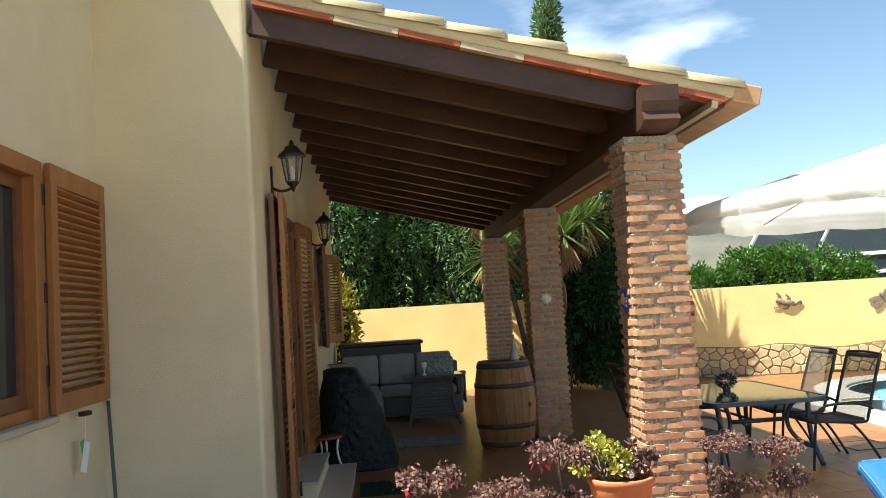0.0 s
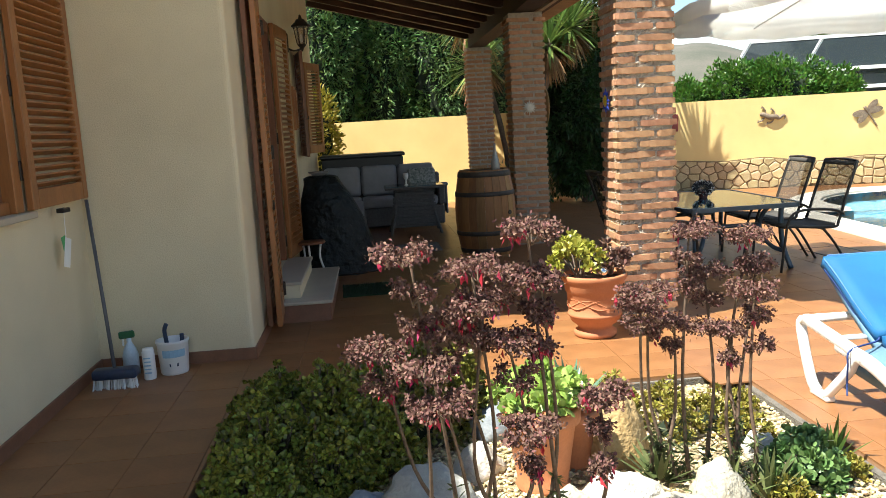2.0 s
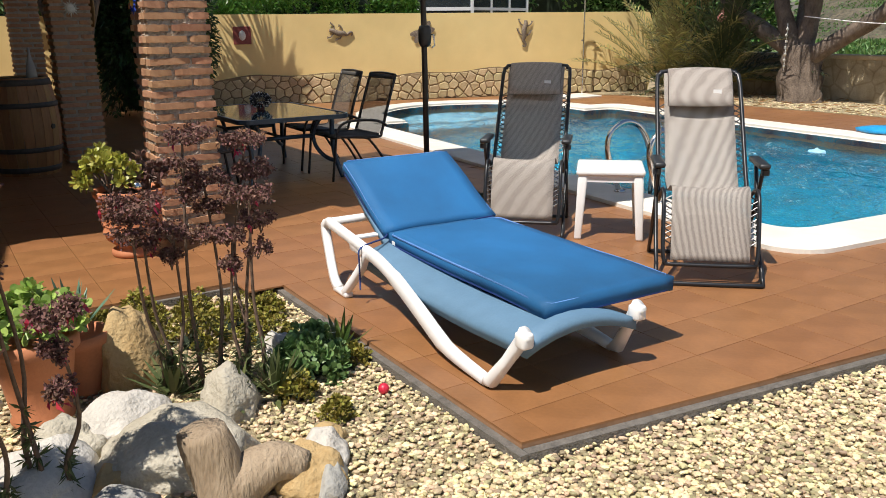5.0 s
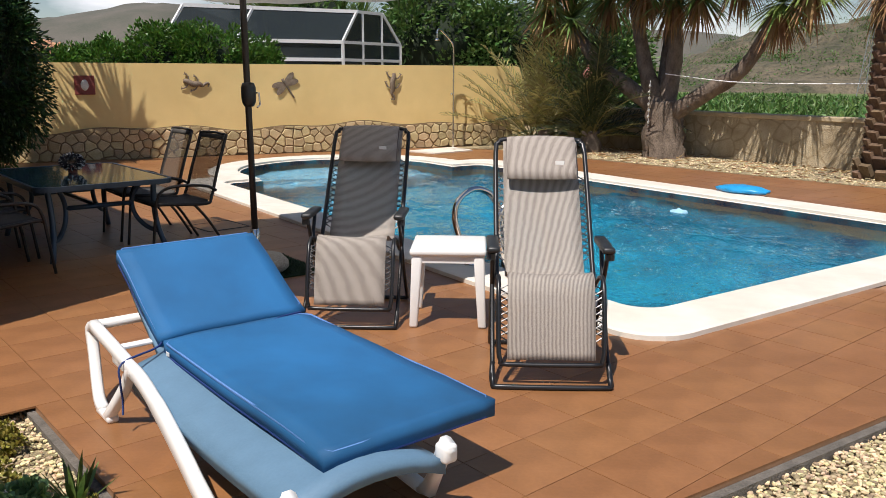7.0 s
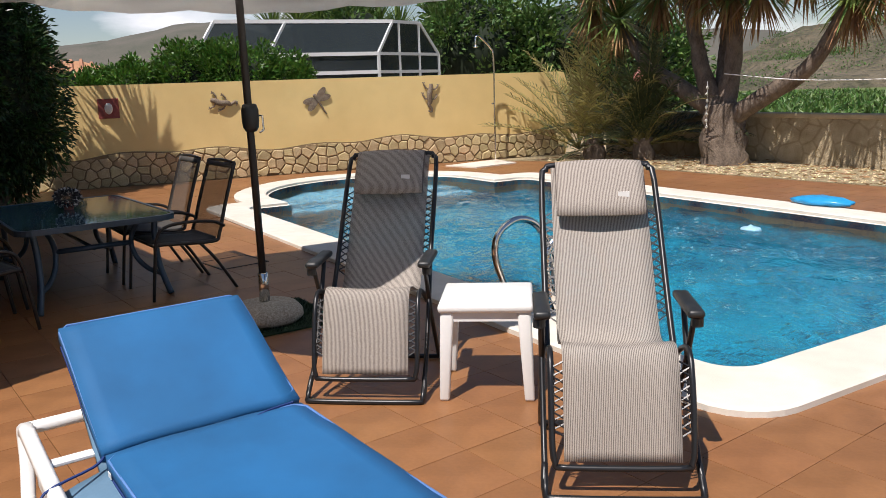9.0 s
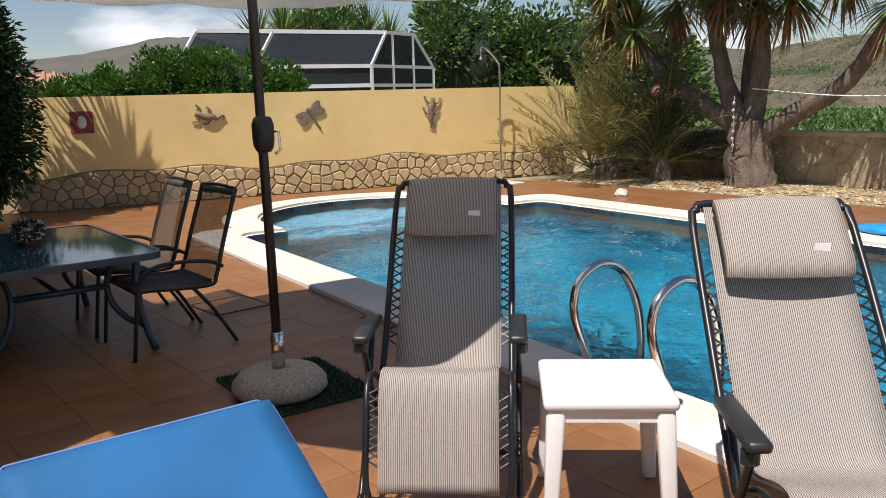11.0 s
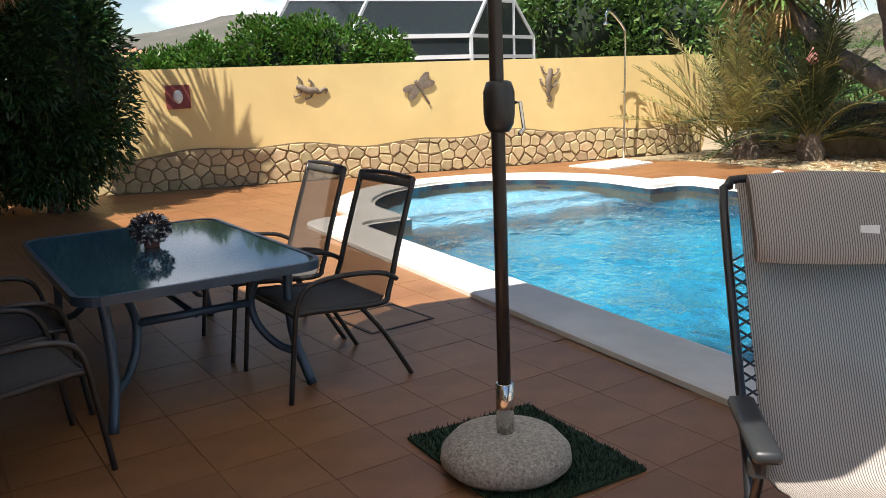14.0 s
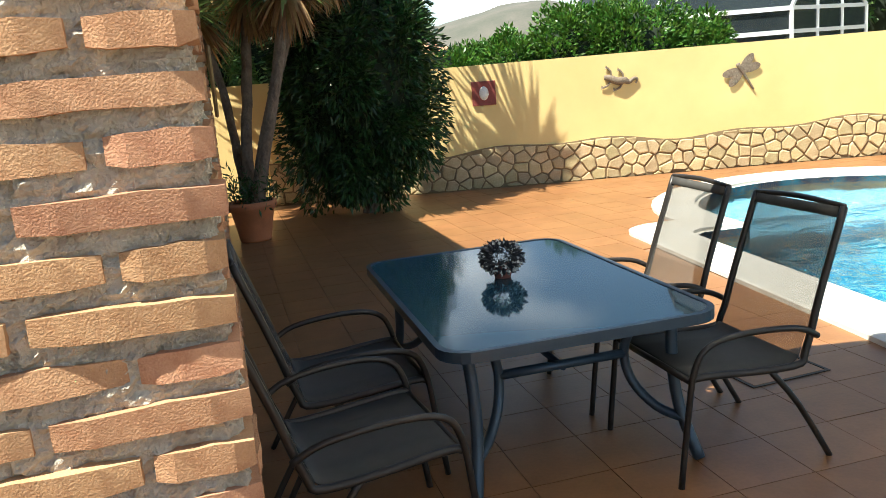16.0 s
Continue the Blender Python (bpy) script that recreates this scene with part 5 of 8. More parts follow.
pc = thing("palm_clump", "low clump of olive feather palm fronds at the wall end", "plant", pose(12.6, 10.75, GROUND_Z))
trunk_line(pc, "stump", [(0, 0, 0), (0.02, 0, 0.25), (0, 0, 0.5)], 0.22, 0.14)
palm_crown(pc, (0, 0.1, 0.25), rng, 28, 2.0, 40, 85, M_FROND, 0.09)
palm_crown(pc, (-0.1, 0.25, 0.25), rng, 14, 1.9, 25, 60, M_FROND, 0.06)
M_FRONDD = mat("dark_palm_leaflet", (0.045, 0.062, 0.022), 0.45, vary=0.3, scale=4, bump=0, isl=0.4, trans=0.12)
pd = thing("palm_clump", "dark green young palm beside the olive palm clump", "plant", pose(12.95, 9.95, GROUND_Z))
trunk_line(pd, "stump", [(0, 0, 0), (0.02, 0, 0.25), (0, 0, 0.45)], 0.2, 0.14)
palm_crown(pd, (0, 0, 0.3), rng, 44, 1.85, 15, 88, M_FRONDD, 0.11)
palm_crown(pd, (0, 0.3, 0.3), rng, 14, 1.3, 5, 70, M_FRONDD, 0.12)
pt = thing("palm_tree", "date palm with rough scaly brown trunk", "tree", pose(12.95, 4.75, GROUND_Z))
trunk_line(pt, "trunk", [(0, 0, -0.02), (0, 0, 0.8), (0, 0.02, 1.8), (0, 0.05, 3.2)], 0.28, 0.25)
bm = bmesh.new()
for i in range(230):
    z = 0.04 + 3.0 * i / 230
    a = i * 2.39996
    m = Matrix.Translation((0, 0, z)) @ Matrix.Rotation(a, 4, 'Z') @ Matrix.Translation((0.27 + (0.1 if z < 0.25 else 0), 0, 0)) @ Matrix.Rotation(radians(28), 4, 'Y')
    box(bm, -0.02, -0.085, -0.02, 0.045, 0.085, 0.14, m=m)
part("bark_scales", bm, mat("scaly_palm_bark", (0.10, 0.06, 0.035), 0.95, color2=(0.20, 0.13, 0.08), scale=18, bump=1.0, isl=0.3), pt, "overlapping old leaf bases")
for i in range(7):
    v, f = swords(rng, 36, 0.9, 0.03, -85, -25, 0.25)
    h = raw("dry_frond", v, f, M_DEADLEAF, pt, "hanging dry brown fronds")
    h.location = (0.3 * math.cos(i * 0.9), 0.3 * math.sin(i * 0.9), 2.75)
    tagged(h, kind="stuff")
palm_crown(pt, (0, 0.05, 3.2), rng, 22, 2.2, -10, 75, M_YUCCA, 0.16)

# fan palms far behind the enclosure
for k, (x, y, h) in enumerate(((13.4, 23.0, 3.3), (15.2, 24.5, 3.6), (16.6, 23.5, 3.4))):
    fp = thing("fan_palm", "distant palm with spiky green leaf heads", "tree", pose(x, y, GROUND_Z), "distant palms")
    trunk_line(fp, "trunk", [(0, 0, 0), (0, 0, h * 0.6), (0, 0, h)], 0.2, 0.15)
    for at in ((0, 0, h), (0.8, 0.1, h - 0.25), (-0.8, 0.0, h - 0.2)):
        yucca_head(fp, at, rng, 130, 1.3, 0)

# ---- pool enclosure of the neighbours ----
M_ALU = mat("white_aluminium", (0.78, 0.79, 0.80), 0.35, vary=0.03, scale=8, bump=0.03)
M_EGLASS = bpy.data.materials.new("tinted_enclosure_glass")
M_EGLASS.use_nodes = True
eb = M_EGLASS.node_tree.nodes["Principled BSDF"]
eb.inputs["Base Color"].default_value = (0.035, 0.045, 0.05, 1)
eb.inputs["Roughness"].default_value = 0.06
eb.inputs["Alpha"].default_value = 0.8
eb.inputs["Specular IOR Level"].default_value = 0.15
en = thing("pool_enclosure", "white-framed glazed pool enclosure beyond the wall", "enclosure")
E0, E1 = Vector((8.3, 17.94, 0)), Vector((12.25, 17.0, 0))
G1 = Vector((14.5, 17.7, 0))
DN = (G1 - E1)
SILL, EAVE_, RIDGE = 1.72, 2.13, 2.86


def bar_(a, b, r=0.035, name="frame_bar", mt=None):
    d = (Vector(b) - Vector(a))
    bm = B(-r, -r, 0, r, r, d.length)
    ob = part(name, bm, mt or M_ALU, en)
    ob.matrix_basis = Matrix.Translation(a) @ d.to_track_quat('Z', 'Y').to_matrix().to_4x4()


def pane_(a, b, c, d):
    q = [Vector(v) for v in (a, b, c, d)]
    nrm = (q[1] - q[0]).cross(q[3] - q[0]).normalized() * 0.008
    v = [p + nrm for p in q] + [p - nrm for p in q]
    raw("pane", v, [(0, 1, 2, 3), (7, 6, 5, 4), (0, 4, 5, 1), (1, 5, 6, 2), (2, 6, 7, 3), (3, 7, 4, 0)], M_EGLASS, en)


up = lambda p, z: Vector((p[0], p[1], z))
IN = DN * 0.24
BAYS = (0.0, 0.38, 1.0)
for q in BAYS:
    p = E0.lerp(E1, q)
    bar_(up(p, -0.07), up(p, EAVE_), 0.035)
    bar_(up(p, EAVE_), up(p + IN, RIDGE), 0.03)
for z in (SILL, EAVE_):
    bar_(up(E0, z), up(E1, z), 0.04)
    bar_(up(E1, z), up(G1, z), 0.035)
bar_(up(E0 + IN, RIDGE), up(E1 + IN, RIDGE), 0.04)
bar_(up(E1 + IN, RIDGE), up(E1 + DN * 0.68, RIDGE), 0.035)
bar_(up(E0 + DN * 0.68, RIDGE), up(E1 + DN * 0.68, RIDGE), 0.035)
bar_(up(E1 + DN * 0.68, RIDGE), up(G1, EAVE_), 0.035)
bar_(up(G1, -0.07), up(G1, EAVE_), 0.035)
for q in (0.33, 0.66):
    g = E1 + DN * q
    bar_(up(g, -0.07), up(g, EAVE_ + (RIDGE - EAVE_) * min(1, q / 0.24, (1 - q) / 0.32)), 0.03)
for q0, q1 in zip(BAYS, BAYS[1:]):
    a, b = E0.lerp(E1, q0), E0.lerp(E1, q1)
    pane_(up(a, 0), up(b, 0), up(b, SILL), up(a, SILL))
    pane_(up(a, SILL), up(b, SILL), up(b, EAVE_), up(a, EAVE_))
    pane_(up(a, EAVE_), up(b, EAVE_), up(b + IN, RIDGE), up(a + IN, RIDGE))
    pane_(up(a + IN, RIDGE), up(b + IN, RIDGE), up(b + DN * 0.68, RIDGE), up(a + DN * 0.68, RIDGE))
pane_(up(E1, 0), up(G1, 0), up(G1, EAVE_), up(E1, EAVE_))
pane_(up(E1, EAVE_), up(G1, EAVE_), up(E1 + DN * 0.68, RIDGE), up(E1 + IN, RIDGE))
part("back_screen", B(8.6, 19.6, -0.07, 13.5, 19.7, 2.0), mat("dull_grey_screen", (0.09, 0.10, 0.10), 0.8, vary=0.3, scale=2), en)

# ---- hills ----
M_HILL = mat("scrub_hill", (0.135, 0.12, 0.10), 0.95, color2=(0.075, 0.08, 0.06), scale=0.035, grain=0.6, bump=0)
M_ROCKH = mat("eroded_rocky_slope", (0.195, 0.158, 0.105), 0.95, color2=(0.05, 0.056, 0.028), scale=0.22, grain=1.3, bump=1.0, bump_dist=1.5)
M_GALV = mat("galvanised_steel", (0.30, 0.31, 0.32), 0.6, 0.5, vary=0.1, scale=4, bump=0.05)
M_FIELD = mat("green_field", (0.06, 0.11, 0.025), 0.95, color2=(0.16, 0.19, 0.06), scale=0.25, grain=3, bump=0.6, bump_dist=0.1)


def ridge(name, label, az0, az1, d0, d1, height, material, rough_, seed, n=120, rings_=9):
    V, F = [], []
    for i in range(n + 1):
        az = radians(az0 + (az1 - az0) * i / n)
        edge = min(1, i / (n * 0.12), (n - i) / (n * 0.12))
        for k in range(rings_):
            t = k / (rings_ - 1)
            d = d0 + (d1 - d0) * t
            x, y = d * math.sin(az), d * math.cos(az)
            nz = noise.fractal(Vector((x, y, seed * 10)) * rough_, 0.9, 2.0, 6)
            prof = math.sin(min(t * 1.25, 1.0) * math.pi / 2)
            h = height(az) * prof * edge * (1 + (0.22 if rings_ < 20 else 0.34) * nz)
            if rings_ >= 20:
                h = 0.35 * h + 0.65 * 1.7 * (math.floor(h / 1.7) + min(1.0, (h / 1.7 % 1.0) * 3.0))
            V.append((x, y, GROUND_Z - 0.4 + max(h, 0)))
    for i in range(n):
        for k in range(rings_ - 1):
            a = i * rings_ + k
            F.append((a, a + rings_, a + rings_ + 1, a + 1))
    ob = raw(name, V, F, material, smooth=True)
    return structure(ob, label, "hill")


ridge("backdrop_mountain", "distant brown scrub mountains", -60, 75, 600, 900, lambda a: 42 + 26 * math.exp(-((math.degrees(a) - 22) / 5) ** 2) + 5 * math.sin(a * 9), M_HILL, 0.004, 1)
ridge("backdrop_hill", "eroded rocky hillside with scrub", 48, 125, 75, 150, lambda a: 3.0 + 9.5 * max(0, min(1, (math.degrees(a) - 56) / 16)), M_ROCKH, 0.05, 2, 260, 40)
field = part("field", slab([(16, -40), (70, -40), (90, 30), (60, 45), (17, 14)], GROUND_Z - 0.05, GROUND_Z + 0.03), M_FIELD)
structure(field, "overgrown green field beyond the low wall", "field")
# scrub on the field and slope
rng = np.random.default_rng(12)
def hill_z(az, d):
    t = (d - 75) / 75
    x, y = d * math.sin(az), d * math.cos(az)
    nz = noise.fractal(Vector((x, y, 20)) * 0.05, 0.9, 2.0, 6)
    return GROUND_Z - 0.4 + (3.0 + 9.5 * max(0, min(1, (math.degrees(az) - 56) / 16))) * math.sin(min(t * 1.25, 1) * math.pi / 2) * (1 + 0.34 * nz)


P = []
for i in range(560):
    az, d = radians(rng.uniform(56, 112)), rng.uniform(24, 60) if i < 200 else rng.uniform(76, 135)
    s = rng.uniform(0.3, 0.9) * (0.6 + d / 90) if d > 75 else rng.uniform(0.5, 1.3)
    q = rng.normal(size=(110, 3)) * np.array([s, s, s * (0.45 if d > 75 else 0.10)])
    q[:, 2] = np.abs(q[:, 2])
    P.append(q + np.array([d * math.sin(az), d * math.cos(az), hill_z(az, d) if d > 75 else 0]))
pos = np.concatenate(P)
scrub = leaf_cloud("scrub", pos, rng.normal(size=pos.shape) + np.array([0, 0, 0.8]), 0.30, 0.11, rng, M_TREE)
tagged(scrub, "low green scrub scattered over field and slope", "scrub")

# house beyond the garden wall
nh = thing("neighbour_house", "low cream house with a terracotta roof beyond the wall", "house", pose(9.0, 40.5, GROUND_Z - 0.75, 0, 0, -14))
part("wall", B(-5.0, -2.6, 0, 5.0, 2.6, 2.75), M_STUCCO, nh)
bm = bmesh.new()
eav = [bm.verts.new(p) for p in ((-5.4, -3.0, 2.75), (5.4, -3.0, 2.75), (5.4, 3.0, 2.75), (-5.4, 3.0, 2.75))]
rdg = [bm.verts.new(p) for p in ((-2.6, 0, 3.75), (2.6, 0, 3.75))]
for f_ in ((eav[0], eav[1], rdg[1], rdg[0]), (eav[1], eav[2], rdg[1]), (eav[2], eav[3], rdg[0], rdg[1]), (eav[3], eav[0], rdg[0]), (eav[3], eav[2], eav[1], eav[0])):
    bm.faces.new(f_)
part("roof", bm, M_RTILE2, nh, "hipped terracotta roof")
for k in range(26):
    x = -5.2 + 0.41 * k
    h_ = min(1.0, (5.4 - abs(x)) / 2.8)
    part("barrel_tile", T([(x, -3.02, 2.78), (x, -3.0 + 3.0 * h_, 2.78 + 1.0 * h_)], 0.085, 6), M_RTILE2, nh)
for x in (-3.2, 0.0, 3.2):
    part("window", B(x - 0.5, -2.62, 1.0, x + 0.5, -2.58, 2.1), M_BLACKP, nh)
ms_ = thing("lattice_mast", "thin grey lattice power mast on the far hillside", "mast", pose(62.5, 25.4, GROUND_Z))
for sx in (-1, 1):
    for sy in (-1, 1):
        part("leg", T([(sx * 0.7, sy * 0.7, -0.3), (sx * 0.12, sy * 0.12, 7.5)], 0.032, 4), M_GALV, ms_)
for k in range(7):
    z0, z1 = 0.3 + k, 1.3 + k
    w0, w1 = 0.7 - 0.58 * z0 / 7.5, 0.7 - 0.58 * z1 / 7.5
    for sy in (-1, 1):
        part("brace", T([(-w0, sy * w0, z0), (w1, sy * w1, z1)], 0.018, 4), M_GALV, ms_)
        part("brace", T([(w0, sy * w0, z0), (-w1, sy * w1, z1)], 0.018, 4), M_GALV, ms_)
for z_ in (6.0, 7.0):
    part("cross_arm", T([(-1.1, 0, z_), (1.1, 0, z_)], 0.05, 4), M_GALV, ms_)

# ---- house: windows, doors, lamps ----
M_IRON = mat("dark_bronze_iron", (0.035, 0.026, 0.02), 0.5, 0.4, vary=0.25, scale=25, bump=0.3)
M_STEP = mat("cream_marble_step", (0.50, 0.44, 0.34), 0.5, vary=0.08, scale=5, bump=0.1, stain=0.1)
M_GLASS = bpy.data.materials.new("window_glass")
M_GLASS.use_nodes = True
gb = M_GLASS.node_tree.nodes["Principled BSDF"]
gb.inputs["Base Color"].default_value = (0.02, 0.025, 0.03, 1)
gb.inputs["Roughness"].default_value = 0.04
gb.inputs["Alpha"].default_value = 0.9


def louvre_leaf(name, m, w, h, n, material, label, parent=None, hook=True):
    """A louvred shutter leaf: x across, y thickness, z up, hinged at x=0."""
    th = thing(name, label, "shutter", m, kind="structure") if parent is None else thing(name, label, "shutter", m)
    if parent is not None:
        th.parent = parent
    s = 0.075
    part("stile", B(0, -0.018, 0, s, 0.018, h, 0.004), material, th)
    part("stile", B(w - s, -0.018, 0, w, 0.018, h, 0.004), material, th)
    part("rail", B(s, -0.0175, 0, w - s, 0.0175, 0.11, 0.003), material, th)
    part("rail", B(s, -0.0175, h - 0.1, w - s, 0.0175, h, 0.003), material, th)
    step = (h - 0.21) / n
    sm = None
    for k in range(n):
        mm = pose(0, 0, 0.11 + step * (k + 0.5), 32, 0, 0)
        if sm is None:
            sl = part("slat", B(s - 0.005, -0.021, -0.006, w - s + 0.005, 0.021, 0.006, 0.002), material, th)
            sm = sl.data
        else:
            sl = new("slat", sm)
            sl.parent = th
        sl.matrix_basis = mm
    for z in (0.16, h * 0.52, h - 0.2):
        hg = part("hinge", B(-0.022, 0.016, z - 0.05, 0.03, 0.026, z + 0.05, 0.003), M_IRON, th, "black iron hinge")
        part("pin", T([(0.0, 0.03, z - 0.05), (0.0, 0.03, z + 0.05)], 0.006, 6), M_IRON, hg)
    if hook:
        part("latch", T(smoothline([(w - 0.01, 0.02, h * 0.36), (w + 0.025, 0.03, h * 0.36), (w + 0.03, 0.03, h * 0.385)], 3), 0.007, 6), M_IRON, th, "black latch hook")
    return th


# window in the near wall: frame, sash, sill, and an open shutter flat on the wall
win = thing("window_1", "brown wooden window with open louvred shutter and stone sill", "window", kind="structure")
y0, y1, z0, z1 = WIN
for a in ((WX1 - 0.09, y0, z0, WX1 + 0.012, y0 + 0.09, z1), (WX1 - 0.09, y1 - 0.09, z0, WX1 + 0.012, y1, z1), (WX1 - 0.09, y0 + 0.09, z1 - 0.09, WX1 + 0.012, y1 - 0.09, z1), (WX1 - 0.09, y0 + 0.09, z0, WX1 - 0.02, y1 - 0.09, z0 + 0.06)):
    part("window_frame", B(*a, 0.004), M_WOOD, win)
for a, b in ((y0 + 0.09, (y0 + y1) / 2), ((y0 + y1) / 2, y1 - 0.09)):
    sash = part("sash", slab([(a, z0 + 0.06), (b, z0 + 0.06), (b, z1 - 0.09), (a, z1 - 0.09)], -0.02, 0.02, [(a + 0.07, z0 + 0.13), (b - 0.07, z0 + 0.13), (b - 0.07, z1 - 0.16), (a + 0.07, z1 - 0.16)]), M_WOODD, win)
    sash.matrix_basis = Matrix(((0, 0, 1, WX1 - 0.07), (1, 0, 0, 0), (0, 1, 0, 0), (0, 0, 0, 1)))
    part("pane", B(WX1 - 0.074, a + 0.068, z0 + 0.128, WX1 - 0.066, b - 0.068, z1 - 0.158), M_GLASS, win)
part("window_sill", B(WX1 - 0.1, y0 - 0.04, z0 - 0.035, WX1 + 0.05, y1 + 0.06, z0, 0.005), M_STEP, win)
louvre_leaf("window_shutter", pose(WX1 + 0.035, y1 + 0.015, z0 + 0.005, 0, 0, 90) @ Matrix.Rotation(math.pi, 4, 'Y') @ Matrix.Translation((0, 0, -(z1 - z0 - 0.01))) @ Matrix.Diagonal((-1, 1, 1, 1)), 0.80, z1 - z0 - 0.01, 26, M_WOOD, "varnished louvred wooden shutter open against the wall")

# hanging card below the shutter
tagc = thing("hanging_card", "small green and white card hanging by a string", "card", pose(WX1 + 0.06, 4.58, 0.83, 0, 0, 80))
part("card", B(-0.025, -0.001, -0.10, 0.035, 0.001, 0.06, m=Matrix.Rotation(0.3, 4, 'Y')), M_WHITE, tagc, "white printed card")
part("leaf_shape", B(-0.03, 0.002, 0.0, 0.012, 0.004, 0.075, m=Matrix.Rotation(-0.2, 4, 'Y')), mat("green_card", (0.08, 0.35, 0.12), 0.6), tagc, "green card shape")
part("string", T([(0, 0, 0.05), (0.01, 0, 0.22)], 0.002, 4), M_WHITE, tagc)
part("hook", B(-0.045, -0.03, 0.20, 0.03, 0.012, 0.225, 0.004), M_IRON, tagc, "black iron hook")

# porch door with folded louvred leaves
door = thing("door_1", "brown wooden porch door with open louvred shutters", "door", kind="structure")
y0, y1, z0, z1 = DOOR
for a in ((WX2 - 0.2, y0, z0, WX2 + 0.006, y0 + 0.08, z1), (WX2 - 0.2, y1 - 0.08, z0, WX2 + 0.006, y1, z1), (WX2 - 0.2, y0 + 0.08, z1 - 0.09, WX2 + 0.006, y1 - 0.08, z1)):
    part("door_frame", B(*a, 0.004), M_WOODD, door)
part("door_leaf", B(WX2 - 0.16, y0 + 0.08, z0, WX2 - 0.11, y1 - 0.08, z1 - 0.09, 0.004), M_WOODD, door)
part("door_panel", B(WX2 - 0.112, y0 + 0.2, z0 + 0.15, WX2 - 0.10, y1 - 0.2, z0 + 0.85, 0.006), M_WOODD, door)
part("door_handle", T([(WX2 - 0.11, y1 - 0.16, 1.3), (WX2 - 0.05, y1 - 0.16, 1.3), (WX2 - 0.05, y1 - 0.28, 1.3)], 0.009, 8), M_IRON, door, "dark iron handle")
H_ = z1 - z0
flat = lambda x, y, z, rz: pose(x, y, z, 0, 0, rz)
louvre_leaf("door_shutter", flat(WX2 + 0.03, y0 - 0.005, z0 - 0.19, -88), 0.56, H_ + 0.19, 40, M_WOODD, "dark louvred door shutter folded open on the wall")
louvre_leaf("door_shutter", flat(WX2 + 0.075, y0 - 0.03, z0 - 0.19, -86), 0.56, H_ + 0.19, 40, M_WOOD, "varnished louvred door shutter folded open on the wall")
louvre_leaf("door_shutter", flat(WX2 + 0.03, y1 + 0.005, z0 - 0.0, 84), 0.60, H_, 40, M_WOOD, "varnished louvred door shutter standing open")

win2 = thing("window_2", "small brown porch window with open shutters", "window", kind="structure")
y0, y1, z0, z1 = WIN2
for a in ((WX2 - 0.09, y0, z0, WX2 + 0.01, y0 + 0.07, z1), (WX2 - 0.09, y1 - 0.07, z0, WX2 + 0.01, y1, z1), (WX2 - 0.09, y0 + 0.07, z1 - 0.07, WX2 + 0.01, y1 - 0.07, z1), (WX2 - 0.09, y0 + 0.07, z0, WX2 + 0.01, y1 - 0.07, z0 + 0.07)):
    part("window_frame", B(*a, 0.004), M_WOODD, win2)
part("pane", B(WX2 - 0.06, y0 + 0.068, z0 + 0.068, WX2 - 0.05, y1 - 0.068, z1 - 0.068), M_GLASS, win2)
louvre_leaf("window_shutter", flat(WX2 + 0.03, y0 - 0.005, z0, -80), 0.52, z1 - z0, 24, M_WOODD, "dark louvred porch window shutter open")
louvre_leaf("window_shutter", flat(WX2 + 0.03, y1 + 0.005, z0, 72), 0.52, z1 - z0, 24, M_WOOD, "varnished louvred porch window shutter ajar")
wb_ = thing("wall_box", "small wooden wall cupboard with open frame", "cupboard", pose(WX2, 8.45, 1.42))
part("back", B(0.002, 0, 0, 0.02, 0.30, 0.44, 0.003), M_WOOD, wb_)
for a in ((0.02, 0, 0, 0.09, 0.02, 0.44), (0.02, 0.28, 0, 0.09, 0.30, 0.44), (0.02, 0.02, 0.42, 0.09, 0.28, 0.44), (0.02, 0.02, 0, 0.09, 0.28, 0.02)):
    part("frame", B(*a, 0.003), M_WOOD, wb_)

# steps to the door
for k, (a, lb) in enumerate((((WX2, 5.97, -0.004, -0.27, 7.45, 0.13), "lower"), ((WX2, 6.12, 0.13, -0.50, 7.36, 0.255), "upper"))):
    stp = thing("door_step", f"cream {lb} doorstep with marble tread and tiled riser", "step", kind="structure")
    part("riser", B(*a, 0.003), M_SKIRT if k == 0 else M_STUCCO, stp)
    part("tread", B(a[0], a[1] - 0.015, a[5], a[3] + 0.015, a[4] + 0.01, a[5] + 0.025, 0.005), M_STEP, stp)


